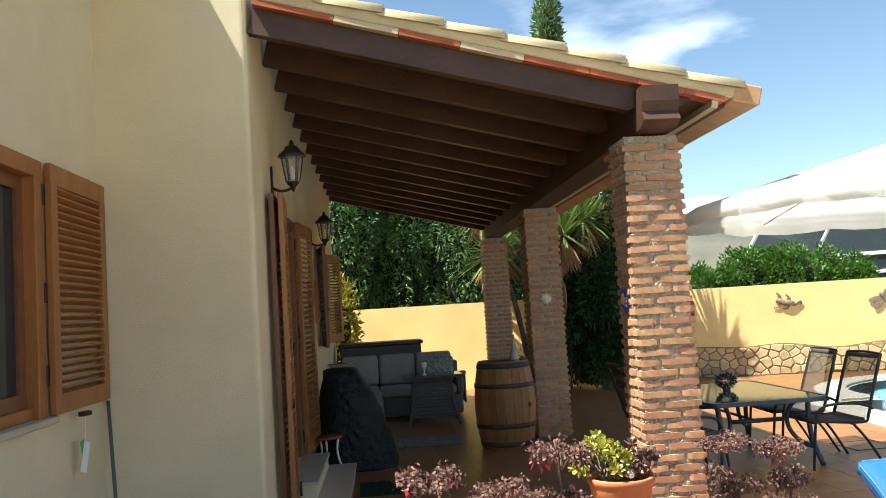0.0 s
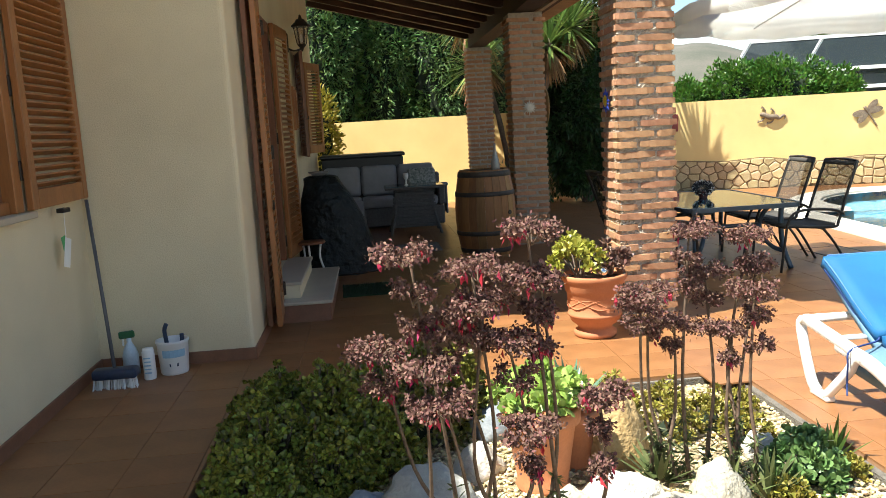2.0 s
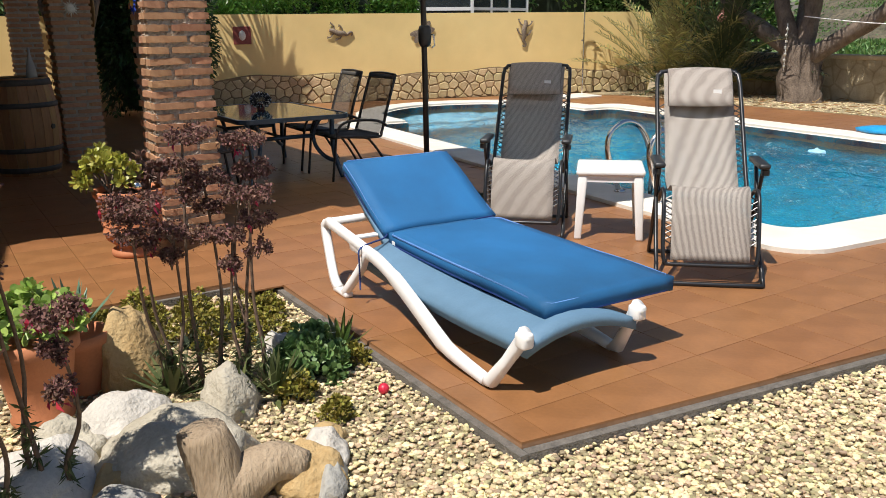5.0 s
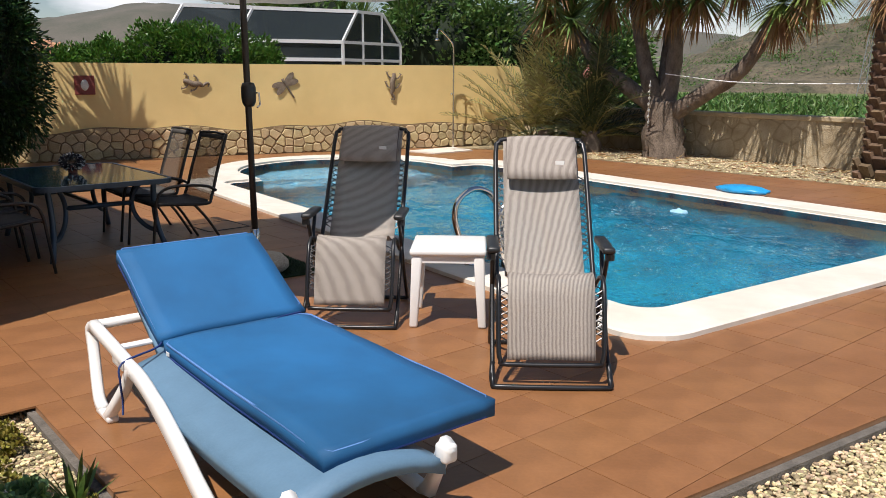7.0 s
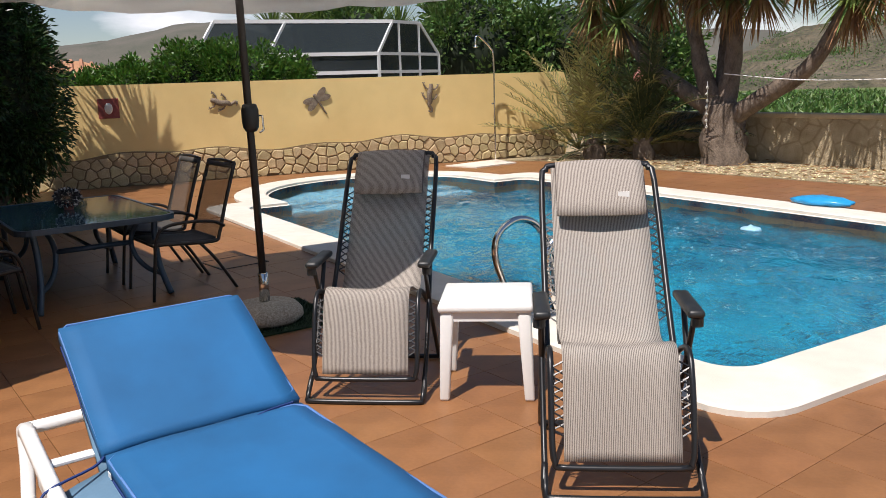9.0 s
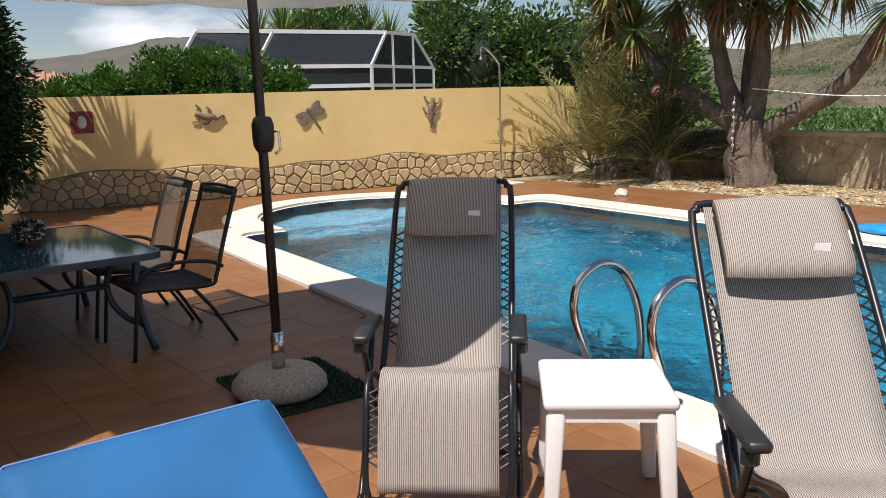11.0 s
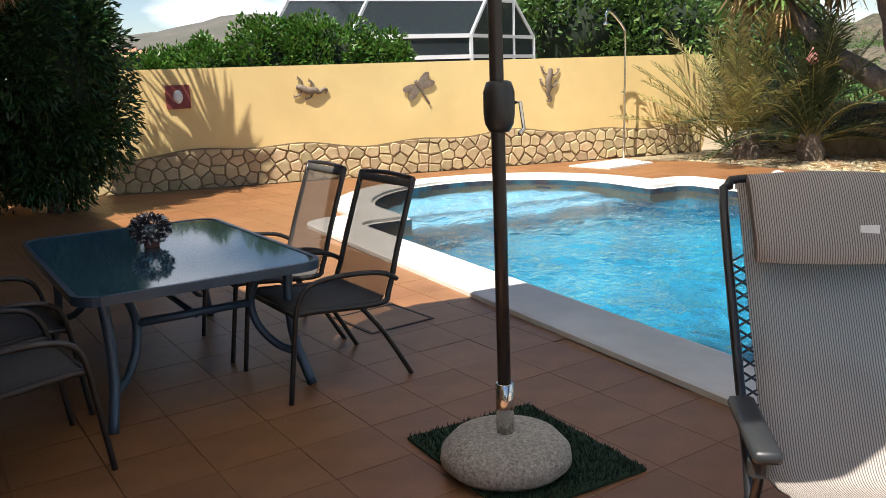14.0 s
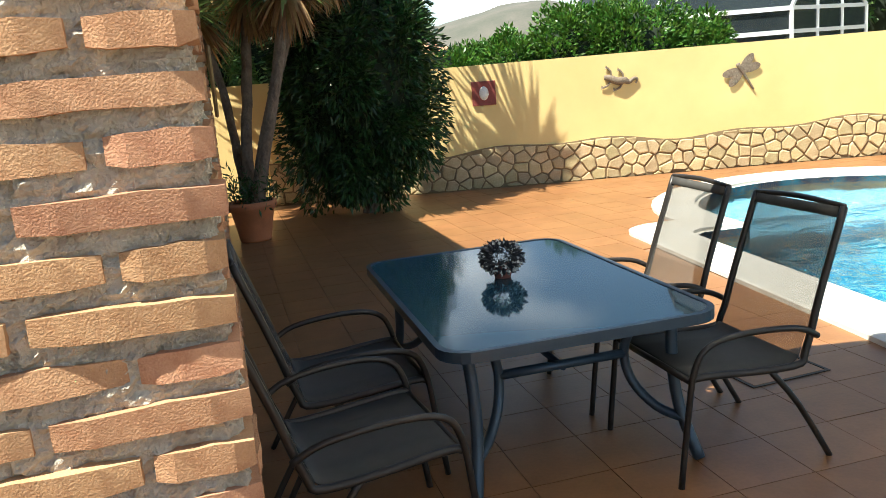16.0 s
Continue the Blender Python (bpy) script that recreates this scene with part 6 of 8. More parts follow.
def lantern(m):
    la_ = thing("wall_lantern", "dark bronze coach lantern on a curved wall bracket", "lamp", m, "porch lanterns")
    part("wall_plate", B(0, -0.03, -0.10, 0.014, 0.03, 0.10, 0.006), M_IRON, la_)
    part("arm", T(smoothline([(0.01, 0, -0.06), (0.07, 0, -0.085), (0.14, 0, -0.07), (0.16, 0, -0.03)], 4), 0.011, 8), M_IRON, la_, smooth=True)
    part("finial", lathe([(0, -0.10), (0.012, -0.085), (0.02, -0.06), (0.045, -0.035), (0.05, -0.02), (0, -0.018)], 12), M_IRON, la_, smooth=True).location = (0.16, 0, 0)
    gm = net("lantern_glass", (0.5, 0.5, 0.45), 0.7)
    gl = bmesh.new()
    lathe([(0.047, -0.018), (0.075, 0.165)], 6, gl)
    part("glass", gl, gm, la_, "clear lantern glass").location = (0.16, 0, 0)
    for k in range(6):
        a = 2 * math.pi * k / 6
        part("cage_bar", T([(0.16 + 0.05 * math.cos(a), 0.05 * math.sin(a), -0.018), (0.16 + 0.078 * math.cos(a), 0.078 * math.sin(a), 0.165)], 0.005, 5), M_IRON, la_)
    part("bulb", lathe([(0, 0), (0.014, 0), (0.014, 0.08), (0, 0.095)], 8), M_WHITE, la_, "white candle bulb").location = (0.16, 0, 0)
    part("cap", lathe([(0.105, 0.165), (0.10, 0.18), (0.06, 0.215), (0.045, 0.24), (0.02, 0.25), (0.012, 0.285), (0, 0.295)], 12), M_IRON, la_, smooth=True).location = (0.16, 0, 0)
    return la_


ln_ = lantern(pose(WX2, 5.95, 2.50))
copy_thing(ln_, pose(WX2, 9.15, 2.36))

# cleaning things in the corner
M_NAVY = mat("navy_plastic", (0.02, 0.035, 0.075), 0.45, vary=0.15, scale=20)
M_LABELB = mat("pale_blue_label", (0.30, 0.48, 0.62), 0.5, vary=0.1, scale=30)
M_GREEN = mat("green_plastic", (0.01, 0.10, 0.03), 0.4)
bk = thing("bucket", "white plastic tub with pale blue label and dark tool handles", "bucket", pose(-1.17, 4.90, 0))
part("tub", lathe([(0, 0), (0.078, 0), (0.082, 0.01), (0.092, 0.185), (0.097, 0.19), (0.097, 0.205), (0.088, 0.205), (0.078, 0.02), (0, 0.018)], 24), M_WHITE, bk, smooth=True)
bm = bmesh.new()
for k in range(6):
    a0, a1 = radians(-120 + 15 * k), radians(-105 + 15 * k)
    vs = [bm.verts.new((r * math.cos(a), r * math.sin(a), z)) for r, a, z in ((0.0895, a0, 0.11), (0.0895, a1, 0.11), (0.0915, a1, 0.155), (0.0915, a0, 0.155))]
    bm.faces.new(vs)
part("label", bm, M_LABELB, bk, "pale blue printed band")
bm = bmesh.new()
vs = [bm.verts.new((r * math.cos(radians(a)), r * math.sin(radians(a)), z)) for r, a, z in ((0.0865, -95, 0.055), (0.0865, -60, 0.055), (0.087, -60, 0.075), (0.087, -95, 0.075))]
bm.faces.new(vs)
part("print_bar", bm, M_NAVY, bk, "dark printed line")
for dx, tl in ((-0.03, 0.30), (0.045, 0.235)):
    part("tool_handle", T(smoothline([(dx * 0.6, 0, 0.02), (dx, 0.0, 0.16), (dx * 1.3, 0, tl - 0.04), (dx * 1.1 + 0.01, 0, tl)], 3), 0.013, 8), M_NAVY, bk, "dark plastic tool handle", True)
bt = thing("bottle", "white plastic cleaning bottle with printed label", "bottle", pose(-1.29, 4.80, 0))
part("body", lathe([(0, 0), (0.034, 0), (0.036, 0.006), (0.036, 0.165), (0.032, 0.175), (0.032, 0.185), (0, 0.187)], 18), M_WHITE, bt, smooth=True)
for k in range(5):
    part("print_line", B(-0.02, -0.0375, 0.04 + k * 0.022, 0.02, -0.0365, 0.048 + k * 0.022), M_LABELB, bt)
sp = thing("spray_bottle", "translucent spray bottle with green trigger head", "bottle", pose(-1.43, 4.93, 0, 0, 0, 20))
part("body", lathe([(0, 0), (0.045, 0), (0.047, 0.01), (0.047, 0.12), (0.035, 0.16), (0.014, 0.20), (0.014, 0.225), (0, 0.225)], 16), mat("clear_blue_plastic", (0.55, 0.65, 0.72), 0.3), sp, smooth=True)
hd = part("trigger_head", B(-0.055, -0.016, 0.225, 0.035, 0.016, 0.268, 0.008), M_GREEN, sp, "green trigger head")
part("trigger", B(-0.04, -0.006, 0.18, -0.028, 0.006, 0.226, 0.003), M_WHITE, hd)
br = thing("broom", "navy broom leaning on the wall, white bristles", "broom", pose(-1.45, 4.68, 0))
part("handle", T([(0.0, 0.0, 0.10), (-0.165, 0.36, 1.06)], 0.011, 8), mat("grey_broom_handle", (0.10, 0.10, 0.11), 0.4), br, smooth=True)
part("head", B(-0.12, -0.055, 0.055, 0.13, 0.045, 0.115, 0.018, seg=2), M_NAVY, br, smooth=True)
bm = bmesh.new()
rng = np.random.default_rng(3)
for i in range(130):
    x = rng.uniform(-0.11, 0.12)
    y = rng.uniform(-0.05, 0.03)
    tube(bm, [(x, y, 0.06), (x * 1.08, y - 0.012, 0.0)], 0.0035, 3)
tagged(part("bristle", bm, M_WHITE, br, "pale stiff bristles"), kind="stuff")

# ---- porch things ----
M_PALEG = mat("pale_grey_ceramic", (0.35, 0.34, 0.32), 0.6, vary=0.1, scale=20)
M_COVER = mat("black_plastic_cover", (0.006, 0.009, 0.009), 0.5, vary=0.4, scale=6, grain=14, bump=0.9, bump_dist=0.04, spec=0.3)
cv = thing("covered_barbecue", "barbecue under a black draped plastic cover", "barbecue", pose(-0.28, 8.15, 0))
bm = bmesh.new()
rws = []
for i, (z, w, d) in enumerate(((0.0, 0.40, 0.34), (0.1, 0.385, 0.32), (0.3, 0.355, 0.29), (0.55, 0.315, 0.27), (0.75, 0.25, 0.24), (0.88, 0.185, 0.2), (0.945, 0.165, 0.18), (0.962, 0.12, 0.14), (0.964, 0.01, 0.01))):
    row = []
    for k in range(40):
        a = 2 * math.pi * k / 40
        f = 1 + 0.10 * noise.noise(Vector((math.cos(a) * 2.6, math.sin(a) * 2.6, z * 2.2))) + 0.05 * math.sin(a * 9 + z * 3) * (1 - z)
        row.append(bm.verts.new((-0.14 * z * z + w * f * math.copysign(abs(math.cos(a)) ** 0.75, math.cos(a)), d * f * math.copysign(abs(math.sin(a)) ** 0.75, math.sin(a)), z)))
    rws.append(row)
for a, b in zip(rws, rws[1:]):
    for k in range(40):
        bm.faces.new((a[k], a[(k + 1) % 40], b[(k + 1) % 40], b[k]))
part("cover", bm, M_COVER, cv, smooth=True)
part("hem_cord", T([(0.41 * math.copysign(abs(math.cos(a)) ** 0.75, math.cos(a)), 0.35 * math.copysign(abs(math.sin(a)) ** 0.75, math.sin(a)), 0.02) for a in (2 * math.pi * k / 40 for k in range(40))], 0.008, 5, True), M_BLACK, cv, "drawstring along the hem")
bw_ = thing("dish", "small grey dish resting on the barbecue cover", "dish", pose(-0.42, 8.13, 0.968))
part("rim", lathe([(0, 0.0), (0.06, 0.0), (0.10, 0.03), (0.105, 0.035), (0.06, 0.012), (0, 0.01)], 18), M_PALEG, bw_, smooth=True)
sl_ = thing("stool", "small round stool with wooden seat and bent white legs", "stool", pose(-0.52, 7.72, 0))
part("seat", lathe([(0, 0.35), (0.135, 0.35), (0.14, 0.36), (0.135, 0.372), (0, 0.374)], 24), M_WOODD, sl_, smooth=True)
for k in range(3):
    a = 2 * math.pi * k / 3 + 0.4
    part("leg", T(smoothline([(0.10 * math.cos(a), 0.10 * math.sin(a), 0.35), (0.085 * math.cos(a), 0.085 * math.sin(a), 0.2), (0.15 * math.cos(a), 0.15 * math.sin(a), 0.0)], 4), 0.01, 8), M_WHITE, sl_, smooth=True)

M_RATTAN = mat("grey_rattan", (0.11, 0.107, 0.105), 0.7, vary=0.3, scale=40, grain=150, bump=0.8)
M_CUSH = mat("grey_cushion_cloth", (0.25, 0.25, 0.258), 0.9, vary=0.12, scale=10, grain=300, bump=0.4)
so = thing("outdoor_sofa", "grey rattan corner sofa with grey cushions", "sofa", pose(0, 0, 0))
part("base", B(-0.60, 11.35, 0.03, 1.10, 12.1, 0.30, 0.02), M_RATTAN, so)
part("back_rest", B(-0.60, 12.0, 0.30, 1.10, 12.12, 0.72, 0.02), M_RATTAN, so)
part("arm_rest", B(1.02, 11.35, 0.30, 1.12, 12.0, 0.55, 0.02), M_RATTAN, so)
part("side_base", B(-0.62, 9.9, 0.03, 0.0, 11.345, 0.30, 0.02), M_RATTAN, so)
for k in range(3):
    x = -0.58 + 0.535 * k
    part("seat_cushion", B(x, 11.33, 0.302, x + 0.525, 11.92, 0.43, 0.04, seg=3), M_CUSH, so, smooth=True)
    cb = part("back_cushion", B(x, -0.07, 0, x + 0.52, 0.07, 0.44, 0.05, seg=3), M_CUSH, so, smooth=True)
    cb.matrix_basis = pose(0, 11.93, 0.43, -12)
part("side_cushion", B(-0.61, 9.92, 0.302, -0.02, 11.32, 0.42, 0.04, seg=3), M_CUSH, so, smooth=True)
cu = thing("patterned_cushion", "cushion with a dark leaf print on the sofa", "cushion", pose(0.82, 11.70, 0.62, -14, 0, 0))
part("cushion", B(-0.2, -0.05, -0.19, 0.2, 0.05, 0.19, 0.045, seg=3), mat("leaf_print_cloth", (0.04, 0.08, 0.07), 0.9, color2=(0.45, 0.45, 0.42), scale=28, grain=60), cu, smooth=True)
tr_ = thing("throw_blanket", "grey knitted throw over the sofa arm", "blanket", pose(1.09, 11.65, 0.55))
part("cloth", strip(yz([(-0.22, 0.012), (0.0, 0.02), (0.2, 0.012)], 3), 0.16, 0.2, 0.02), M_CUSH, tr_, smooth=True)
part("hanging_end", B(0.045, -0.2, -0.40, 0.07, 0.2, 0.015, 0.01), M_CUSH, tr_)
cab = thing("storage_chest", "black outdoor storage chest behind the sofa", "chest", pose(0, 0, 0))
part("body", B(-0.62, 12.35, 0.0, 0.60, 12.9, 0.98, 0.012), M_BLACKP, cab)
part("lid", B(-0.65, 12.32, 0.98, 0.63, 12.93, 1.03, 0.012), M_BLACKP, cab)
ct = thing("coffee_table", "grey rattan coffee table with glass top and bent legs", "table", pose(0.64, 10.75, 0))
part("tabletop", B(-0.38, -0.30, 0.60, 0.40, 0.30, 0.63, 0.008), M_RATTAN, ct)
part("glass", B(-0.36, -0.28, 0.631, 0.38, 0.28, 0.637), M_TGLASS, ct)
for sx in (-1, 1):
    for sy in (-1, 1):
        part("leg", T(smoothline([(sx * 0.24, sy * 0.2, 0.60), (sx * 0.24, sy * 0.21, 0.35), (sx * 0.33, sy * 0.26, 0.0)], 4), 0.017, 8), M_RATTAN, ct, smooth=True)
for sy in (-1, 1):
    for k in range(11):
        z0, w_ = 0.10 + 0.046 * k, 0.31 - 0.006 * k
        part("slat", B(-w_, sy * 0.215 - 0.006, z0, w_, sy * 0.215 + 0.006, z0 + 0.036, 0.003), M_RATTAN, ct)
part("shelf", B(-0.25, -0.2, 0.20, 0.25, 0.2, 0.23), M_RATTAN, ct)
vs_ = thing("candle_holder", "small glass candle holder on the coffee table", "holder", pose(0.55, 10.7, 0.637))
part("cup", lathe([(0, 0), (0.03, 0), (0.01, 0.02), (0.01, 0.07), (0.035, 0.1), (0.035, 0.16), (0, 0.16)], 14), M_WHITE, vs_, smooth=True)
M_RUG = mat("grey_patterned_rug", (0.07, 0.07, 0.075), 0.95, color2=(0.28, 0.27, 0.26), scale=16, grain=45, bump=0.6)
rg = tagged(part("rug", B(0.02, 8.98, 0.002, 0.84, 9.62, 0.012, 0.003), M_RUG), "small grey patterned rug on the porch tiles", "rug")

# barrel
M_OAK = mat("oak_barrel_stave", (0.27, 0.135, 0.05), 0.6, vary=0.3, scale=8, grain=60, bump=0.4, stretch=(1, 1, 0.12), obj=0.18)
M_HOOP = mat("dark_iron_hoop", (0.06, 0.055, 0.05), 0.6, 0.4, vary=0.3, scale=20, bump=0.3)
ba = thing("wine_barrel", "oak wine barrel with iron hoops used as a table", "barrel", pose(1.29, 8.62, 0))
prof = lambda z: 0.265 + 0.06 * (1 - ((z - 0.45) / 0.45) ** 2)
NS = 22
for k in range(NS):
    a0, a1 = 2 * math.pi * k / NS + 0.006, 2 * math.pi * (k + 1) / NS - 0.006
    bm = bmesh.new()
    rws = []
    for z in (0.0, 0.12, 0.25, 0.38, 0.52, 0.65, 0.78, 0.90):
        r = prof(z)
        rws.append([bm.verts.new((rr * math.cos(a), rr * math.sin(a), z)) for rr, a in ((r, a0), (r, a1), (r - 0.025, a1), (r - 0.025, a0))])
    for a, b in zip(rws, rws[1:]):
        for j in range(4):
            bm.faces.new((a[j], a[(j + 1) % 4], b[(j + 1) % 4], b[j]))
    bm.faces.new(rws[0][::-1])
    bm.faces.new(rws[-1])
    part("stave", bm, M_OAK, ba)
part("barrel_head", lathe([(0, 0.86), (0.24, 0.86), (0.24, 0.885), (0, 0.885)], 24), M_OAK, ba)
for z, hgt in ((0.03, 0.05), (0.22, 0.045), (0.63, 0.045), (0.83, 0.055)):
    part("hoop", lathe([(prof(z) + 0.003, z), (prof(z) + 0.006, z + 0.001), (prof(z + hgt) + 0.006, z + hgt), (prof(z + hgt) + 0.003, z + hgt + 0.001)], 36), M_HOOP, ba, "iron hoop", True)
part("bung", lathe([(0, 0), (0.025, 0), (0.022, 0.012), (0, 0.012)], 12), M_BLACKP, ba).matrix_basis = pose(0.22, -0.235, 0.45, 90, 0, 42)
bo = thing("glass_bottle", "clear tapered glass bottle on the barrel", "bottle", pose(1.42, 8.62, 0.885))
part("body", lathe([(0, 0), (0.045, 0), (0.05, 0.02), (0.042, 0.10), (0.012, 0.22), (0.012, 0.28), (0, 0.28)], 16), mat("pale_grey_glass", (0.35, 0.34, 0.32), 0.15), bo, smooth=True)

# ornaments on the posts
def sun_ornament(m, disc, rays, label):
    so_ = thing("sun_ornament", label, "ornament", m)
    bm = bmesh.new()
    bmesh.ops.create_uvsphere(bm, u_segments=16, v_segments=8, radius=0.045)
    for v in bm.verts:
        v.co.z *= 0.35
    part("face", bm, disc, so_, smooth=True)
    for k in range(16):
        a = 2 * math.pi * k / 16
        L = 0.09 if k % 2 == 0 else 0.07
        bm = bmesh.new()
        c, s = math.cos(a), math.sin(a)
        vs = [bm.verts.new(p) for p in ((0.04 * c - 0.012 * s, 0.04 * s + 0.012 * c, 0), (0.04 * c + 0.012 * s, 0.04 * s - 0.012 * c, 0), (L * c, L * s, 0), (0.045 * c, 0.045 * s, 0.012))]
        for f in ((0, 1, 3), (1, 2, 3), (2, 0, 3), (0, 2, 1)):
            bm.faces.new([vs[i] for i in f])
        part("ray", bm, rays, so_)
    return so_


M_PALE = mat("pale_ceramic", (0.72, 0.70, 0.62), 0.5, vary=0.15, scale=40)
M_BLUEC = mat("cobalt_ceramic", (0.02, 0.05, 0.35), 0.3)
M_YELC = mat("yellow_ceramic", (0.75, 0.5, 0.03), 0.3)
sun_ornament(pose(1.885, POST_Y[1] - 0.012, 1.525, 90, 0, 0), M_PALE, M_PALE, "pale ceramic sun ornament on a brick post")
sun_ornament(pose(POST_X0 - 0.012, POST_Y[0] + 0.2, 1.48, 90, 0, -90), M_YELC, M_BLUEC, "blue and yellow ceramic sun on a brick post")
bs = thing("wicker_disc", "round woven wicker disc on the side of a post", "ornament", pose(POST_X1 + 0.014, POST_Y[1] + 0.2, 1.53, 90, 0, 90))
for k in range(7):
    r = 0.03 + 0.028 * k
    part("wicker_ring", T([(r * math.cos(2 * math.pi * j / 20), r * 1.0 * math.sin(2 * math.pi * j / 20), 0.01) for j in range(20)], 0.012, 5, True), M_DEADLEAF, bs)

# terracotta urn with succulents before the front post
ur = thing("terracotta_urn", "fluted terracotta urn planted with mixed succulents", "pot plant", pose(1.45, 4.98, 0))
part("pot", lathe([(0, 0), (0.125, 0), (0.135, 0.012), (0.135, 0.035), (0.11, 0.05), (0.105, 0.065), (0.15, 0.10), (0.165, 0.135), (0.172, 0.14), (0.172, 0.155), (0.165, 0.16), (0.175, 0.29), (0.185, 0.30), (0.185, 0.325), (0.19, 0.335), (0.19, 0.355), (0.205, 0.37), (0.208, 0.395), (0.20, 0.405), (0.18, 0.40), (0.175, 0.37), (0, 0.37)], 32), M_TERRA, ur, "terracotta pot with raised bands", True)
for ph in (0.0, 1.6, 3.2):
    part("relief_line", T([(0.1705 * math.cos(2 * math.pi * j / 36), 0.1705 * math.sin(2 * math.pi * j / 36), 0.225 + 0.03 * math.sin(3 * 2 * math.pi * j / 36 + ph)) for j in range(36)], 0.0035, 4, True), M_TERRA, ur)
part("soil", lathe([(0, 0.372), (0.174, 0.372), (0, 0.376)], 20), M_SOIL, ur)
M_SUCC = mat("yellow_green_succulent", (0.34, 0.34, 0.055), 0.45, vary=0.2, scale=20, bump=0, isl=0.3, trans=0.15)
M_SUCP = mat("plum_succulent", (0.16, 0.09, 0.07), 0.5, vary=0.3, scale=20, bump=0, isl=0.35)
rng = np.random.default_rng(21)


def succulent(parent, at, R_, n_heads, material, rng, leaf=0.035, w=0.018, stem=True, per=26, zs=0.8):
    P_, D_ = [], []
    for i in range(n_heads):
        a, q = rng.uniform(0, 6.28), math.sqrt(rng.random())
        c = np.array([at[0] + R_ * q * math.cos(a), at[1] + R_ * q * math.sin(a), at[2] + R_ * zs * (1 - q * q) + rng.normal() * (0.008 + 0.10 * R_)])
        d = unit(rng.normal(size=(per, 3)) + np.array([0, 0, 0.5]))
        P_.append(np.repeat(c[None], per, 0) + d * 0.006)
        D_.append(d)
        if stem and i % 3 == 0:
            part("stem", T([(at[0], at[1], at[2] - R_ * 0.6), tuple(c)], 0.006, 5), M_BARK, parent)
    round_leaves("leaves", np.concatenate(P_), np.concatenate(D_), leaf, w, rng, material, parent)


succulent(ur, (-0.10, 0.0, 0.47), 0.17, 34, M_SUCC, rng, 0.042, 0.024)
succulent(ur, (0.12, 0.02, 0.45), 0.12, 18, M_SUCP, rng, 0.045, 0.024)
gz = part("glass_ball", bmesh.new(), M_CHROME, ur, "small mirror ball")
bm = bmesh.new()
bmesh.ops.create_uvsphere(bm, u_segments=16, v_segments=10, radius=0.032)
bm.to_mesh(gz.data)
bm.free()
gz.location = (0.02, -0.13, 0.43)
gz.data.polygons.foreach_set("use_smooth", [True] * len(gz.data.polygons))

# ornament on the garden table
fl = thing("table_flowerpot", "small pot of dark pebbled flowers on the table", "pot plant", pose(3.2, 7.42, TZ + 0.002))
part("pot", lathe([(0, 0), (0.035, 0), (0.045, 0.05), (0.048, 0.055), (0, 0.05)], 16), mat("pink_pot", (0.35, 0.12, 0.10), 0.6), fl, smooth=True)
q = unit(rng.normal(size=(700, 3))) * rng.uniform(0.05, 0.085, (700, 1)) * np.array([1, 1, 0.75]) + np.array([0, 0, 0.088])
leaf_cloud("flower_head", q, q - np.array([0, 0, 0.088]), 0.026, 0.02, rng, mat("dark_flower", (0.02, 0.02, 0.03), 0.5, isl=0.3, color2=(0.10, 0.10, 0.11)), fl)
q = unit(rng.normal(size=(170, 3))) * 0.085 * np.array([1, 1, 0.75]) + np.array([0, 0, 0.088])
leaf_cloud("blossom", q, q - np.array([0, 0, 0.088]), 0.02, 0.018, rng, mat("white_blossom", (0.75, 0.75, 0.75), 0.6), fl)

# ---- things on the garden wall ----
M_RUST = mat("brown_mosaic_metal", (0.085, 0.055, 0.035), 0.6, color2=(0.30, 0.235, 0.165), scale=60, grain=160, bump=0.8)


def gecko(m):
    g = thing("gecko_ornament", "brown mosaic metal gecko on the yellow wall", "ornament", m, "wall ornaments")
    part("body", T(smoothline([(0, 0.17, 0.02), (0.005, 0.11, 0.025), (-0.01, 0.02, 0.03), (0.01, -0.07, 0.025), (0.0, -0.12, 0.022), (0.045, -0.17, 0.018), (0.04, -0.21, 0.016), (0.0, -0.2, 0.014)], 4), [0.022 + 0.016 * math.sin(math.pi * min(i / 16, 1)) if i < 17 else max(0.009, 0.024 - 0.0014 * (i - 16)) for i in range(29)], 8), M_RUST, g, smooth=True)
    for sx in (-1, 1):
        for y in (0.08, -0.06):
            lg = part("leg", T([(0, y, 0.02), (sx * 0.07, y + 0.03, 0.02), (sx * 0.10, y + 0.075, 0.015)], 0.011, 6), M_RUST, g)
            for k in (-1, 0, 1):
                part("toe", T([(sx * 0.10, y + 0.075, 0.015), (sx * 0.10 + k * 0.018, y + 0.10, 0.012)], 0.005, 4), M_RUST, lg)
    return g


s_of = lambda x: (x - WALL_P.x) / WALL_DIR.x
g1 = gecko(wall_m(s_of(7.02), 1.22, 0.004) @ Matrix.Rotation(radians(76), 4, 'Z') @ Matrix.Diagonal((1.25, 1.1, 1, 1)))
copy_thing(g1, wall_m(s_of(10.47), 1.19, 0.004) @ Matrix.Rotation(radians(-8), 4, 'Z') @ Matrix.Diagonal((1.1, 1.15, 1, 1)))
df = thing("dragonfly_ornament", "brown wire dragonfly on the yellow wall", "ornament", wall_m(s_of(8.52), 1.20, 0.006) @ Matrix.Rotation(radians(32), 4, 'Z') @ Matrix.Diagonal((1.1, 1.15, 1, 1)), "wall ornaments")
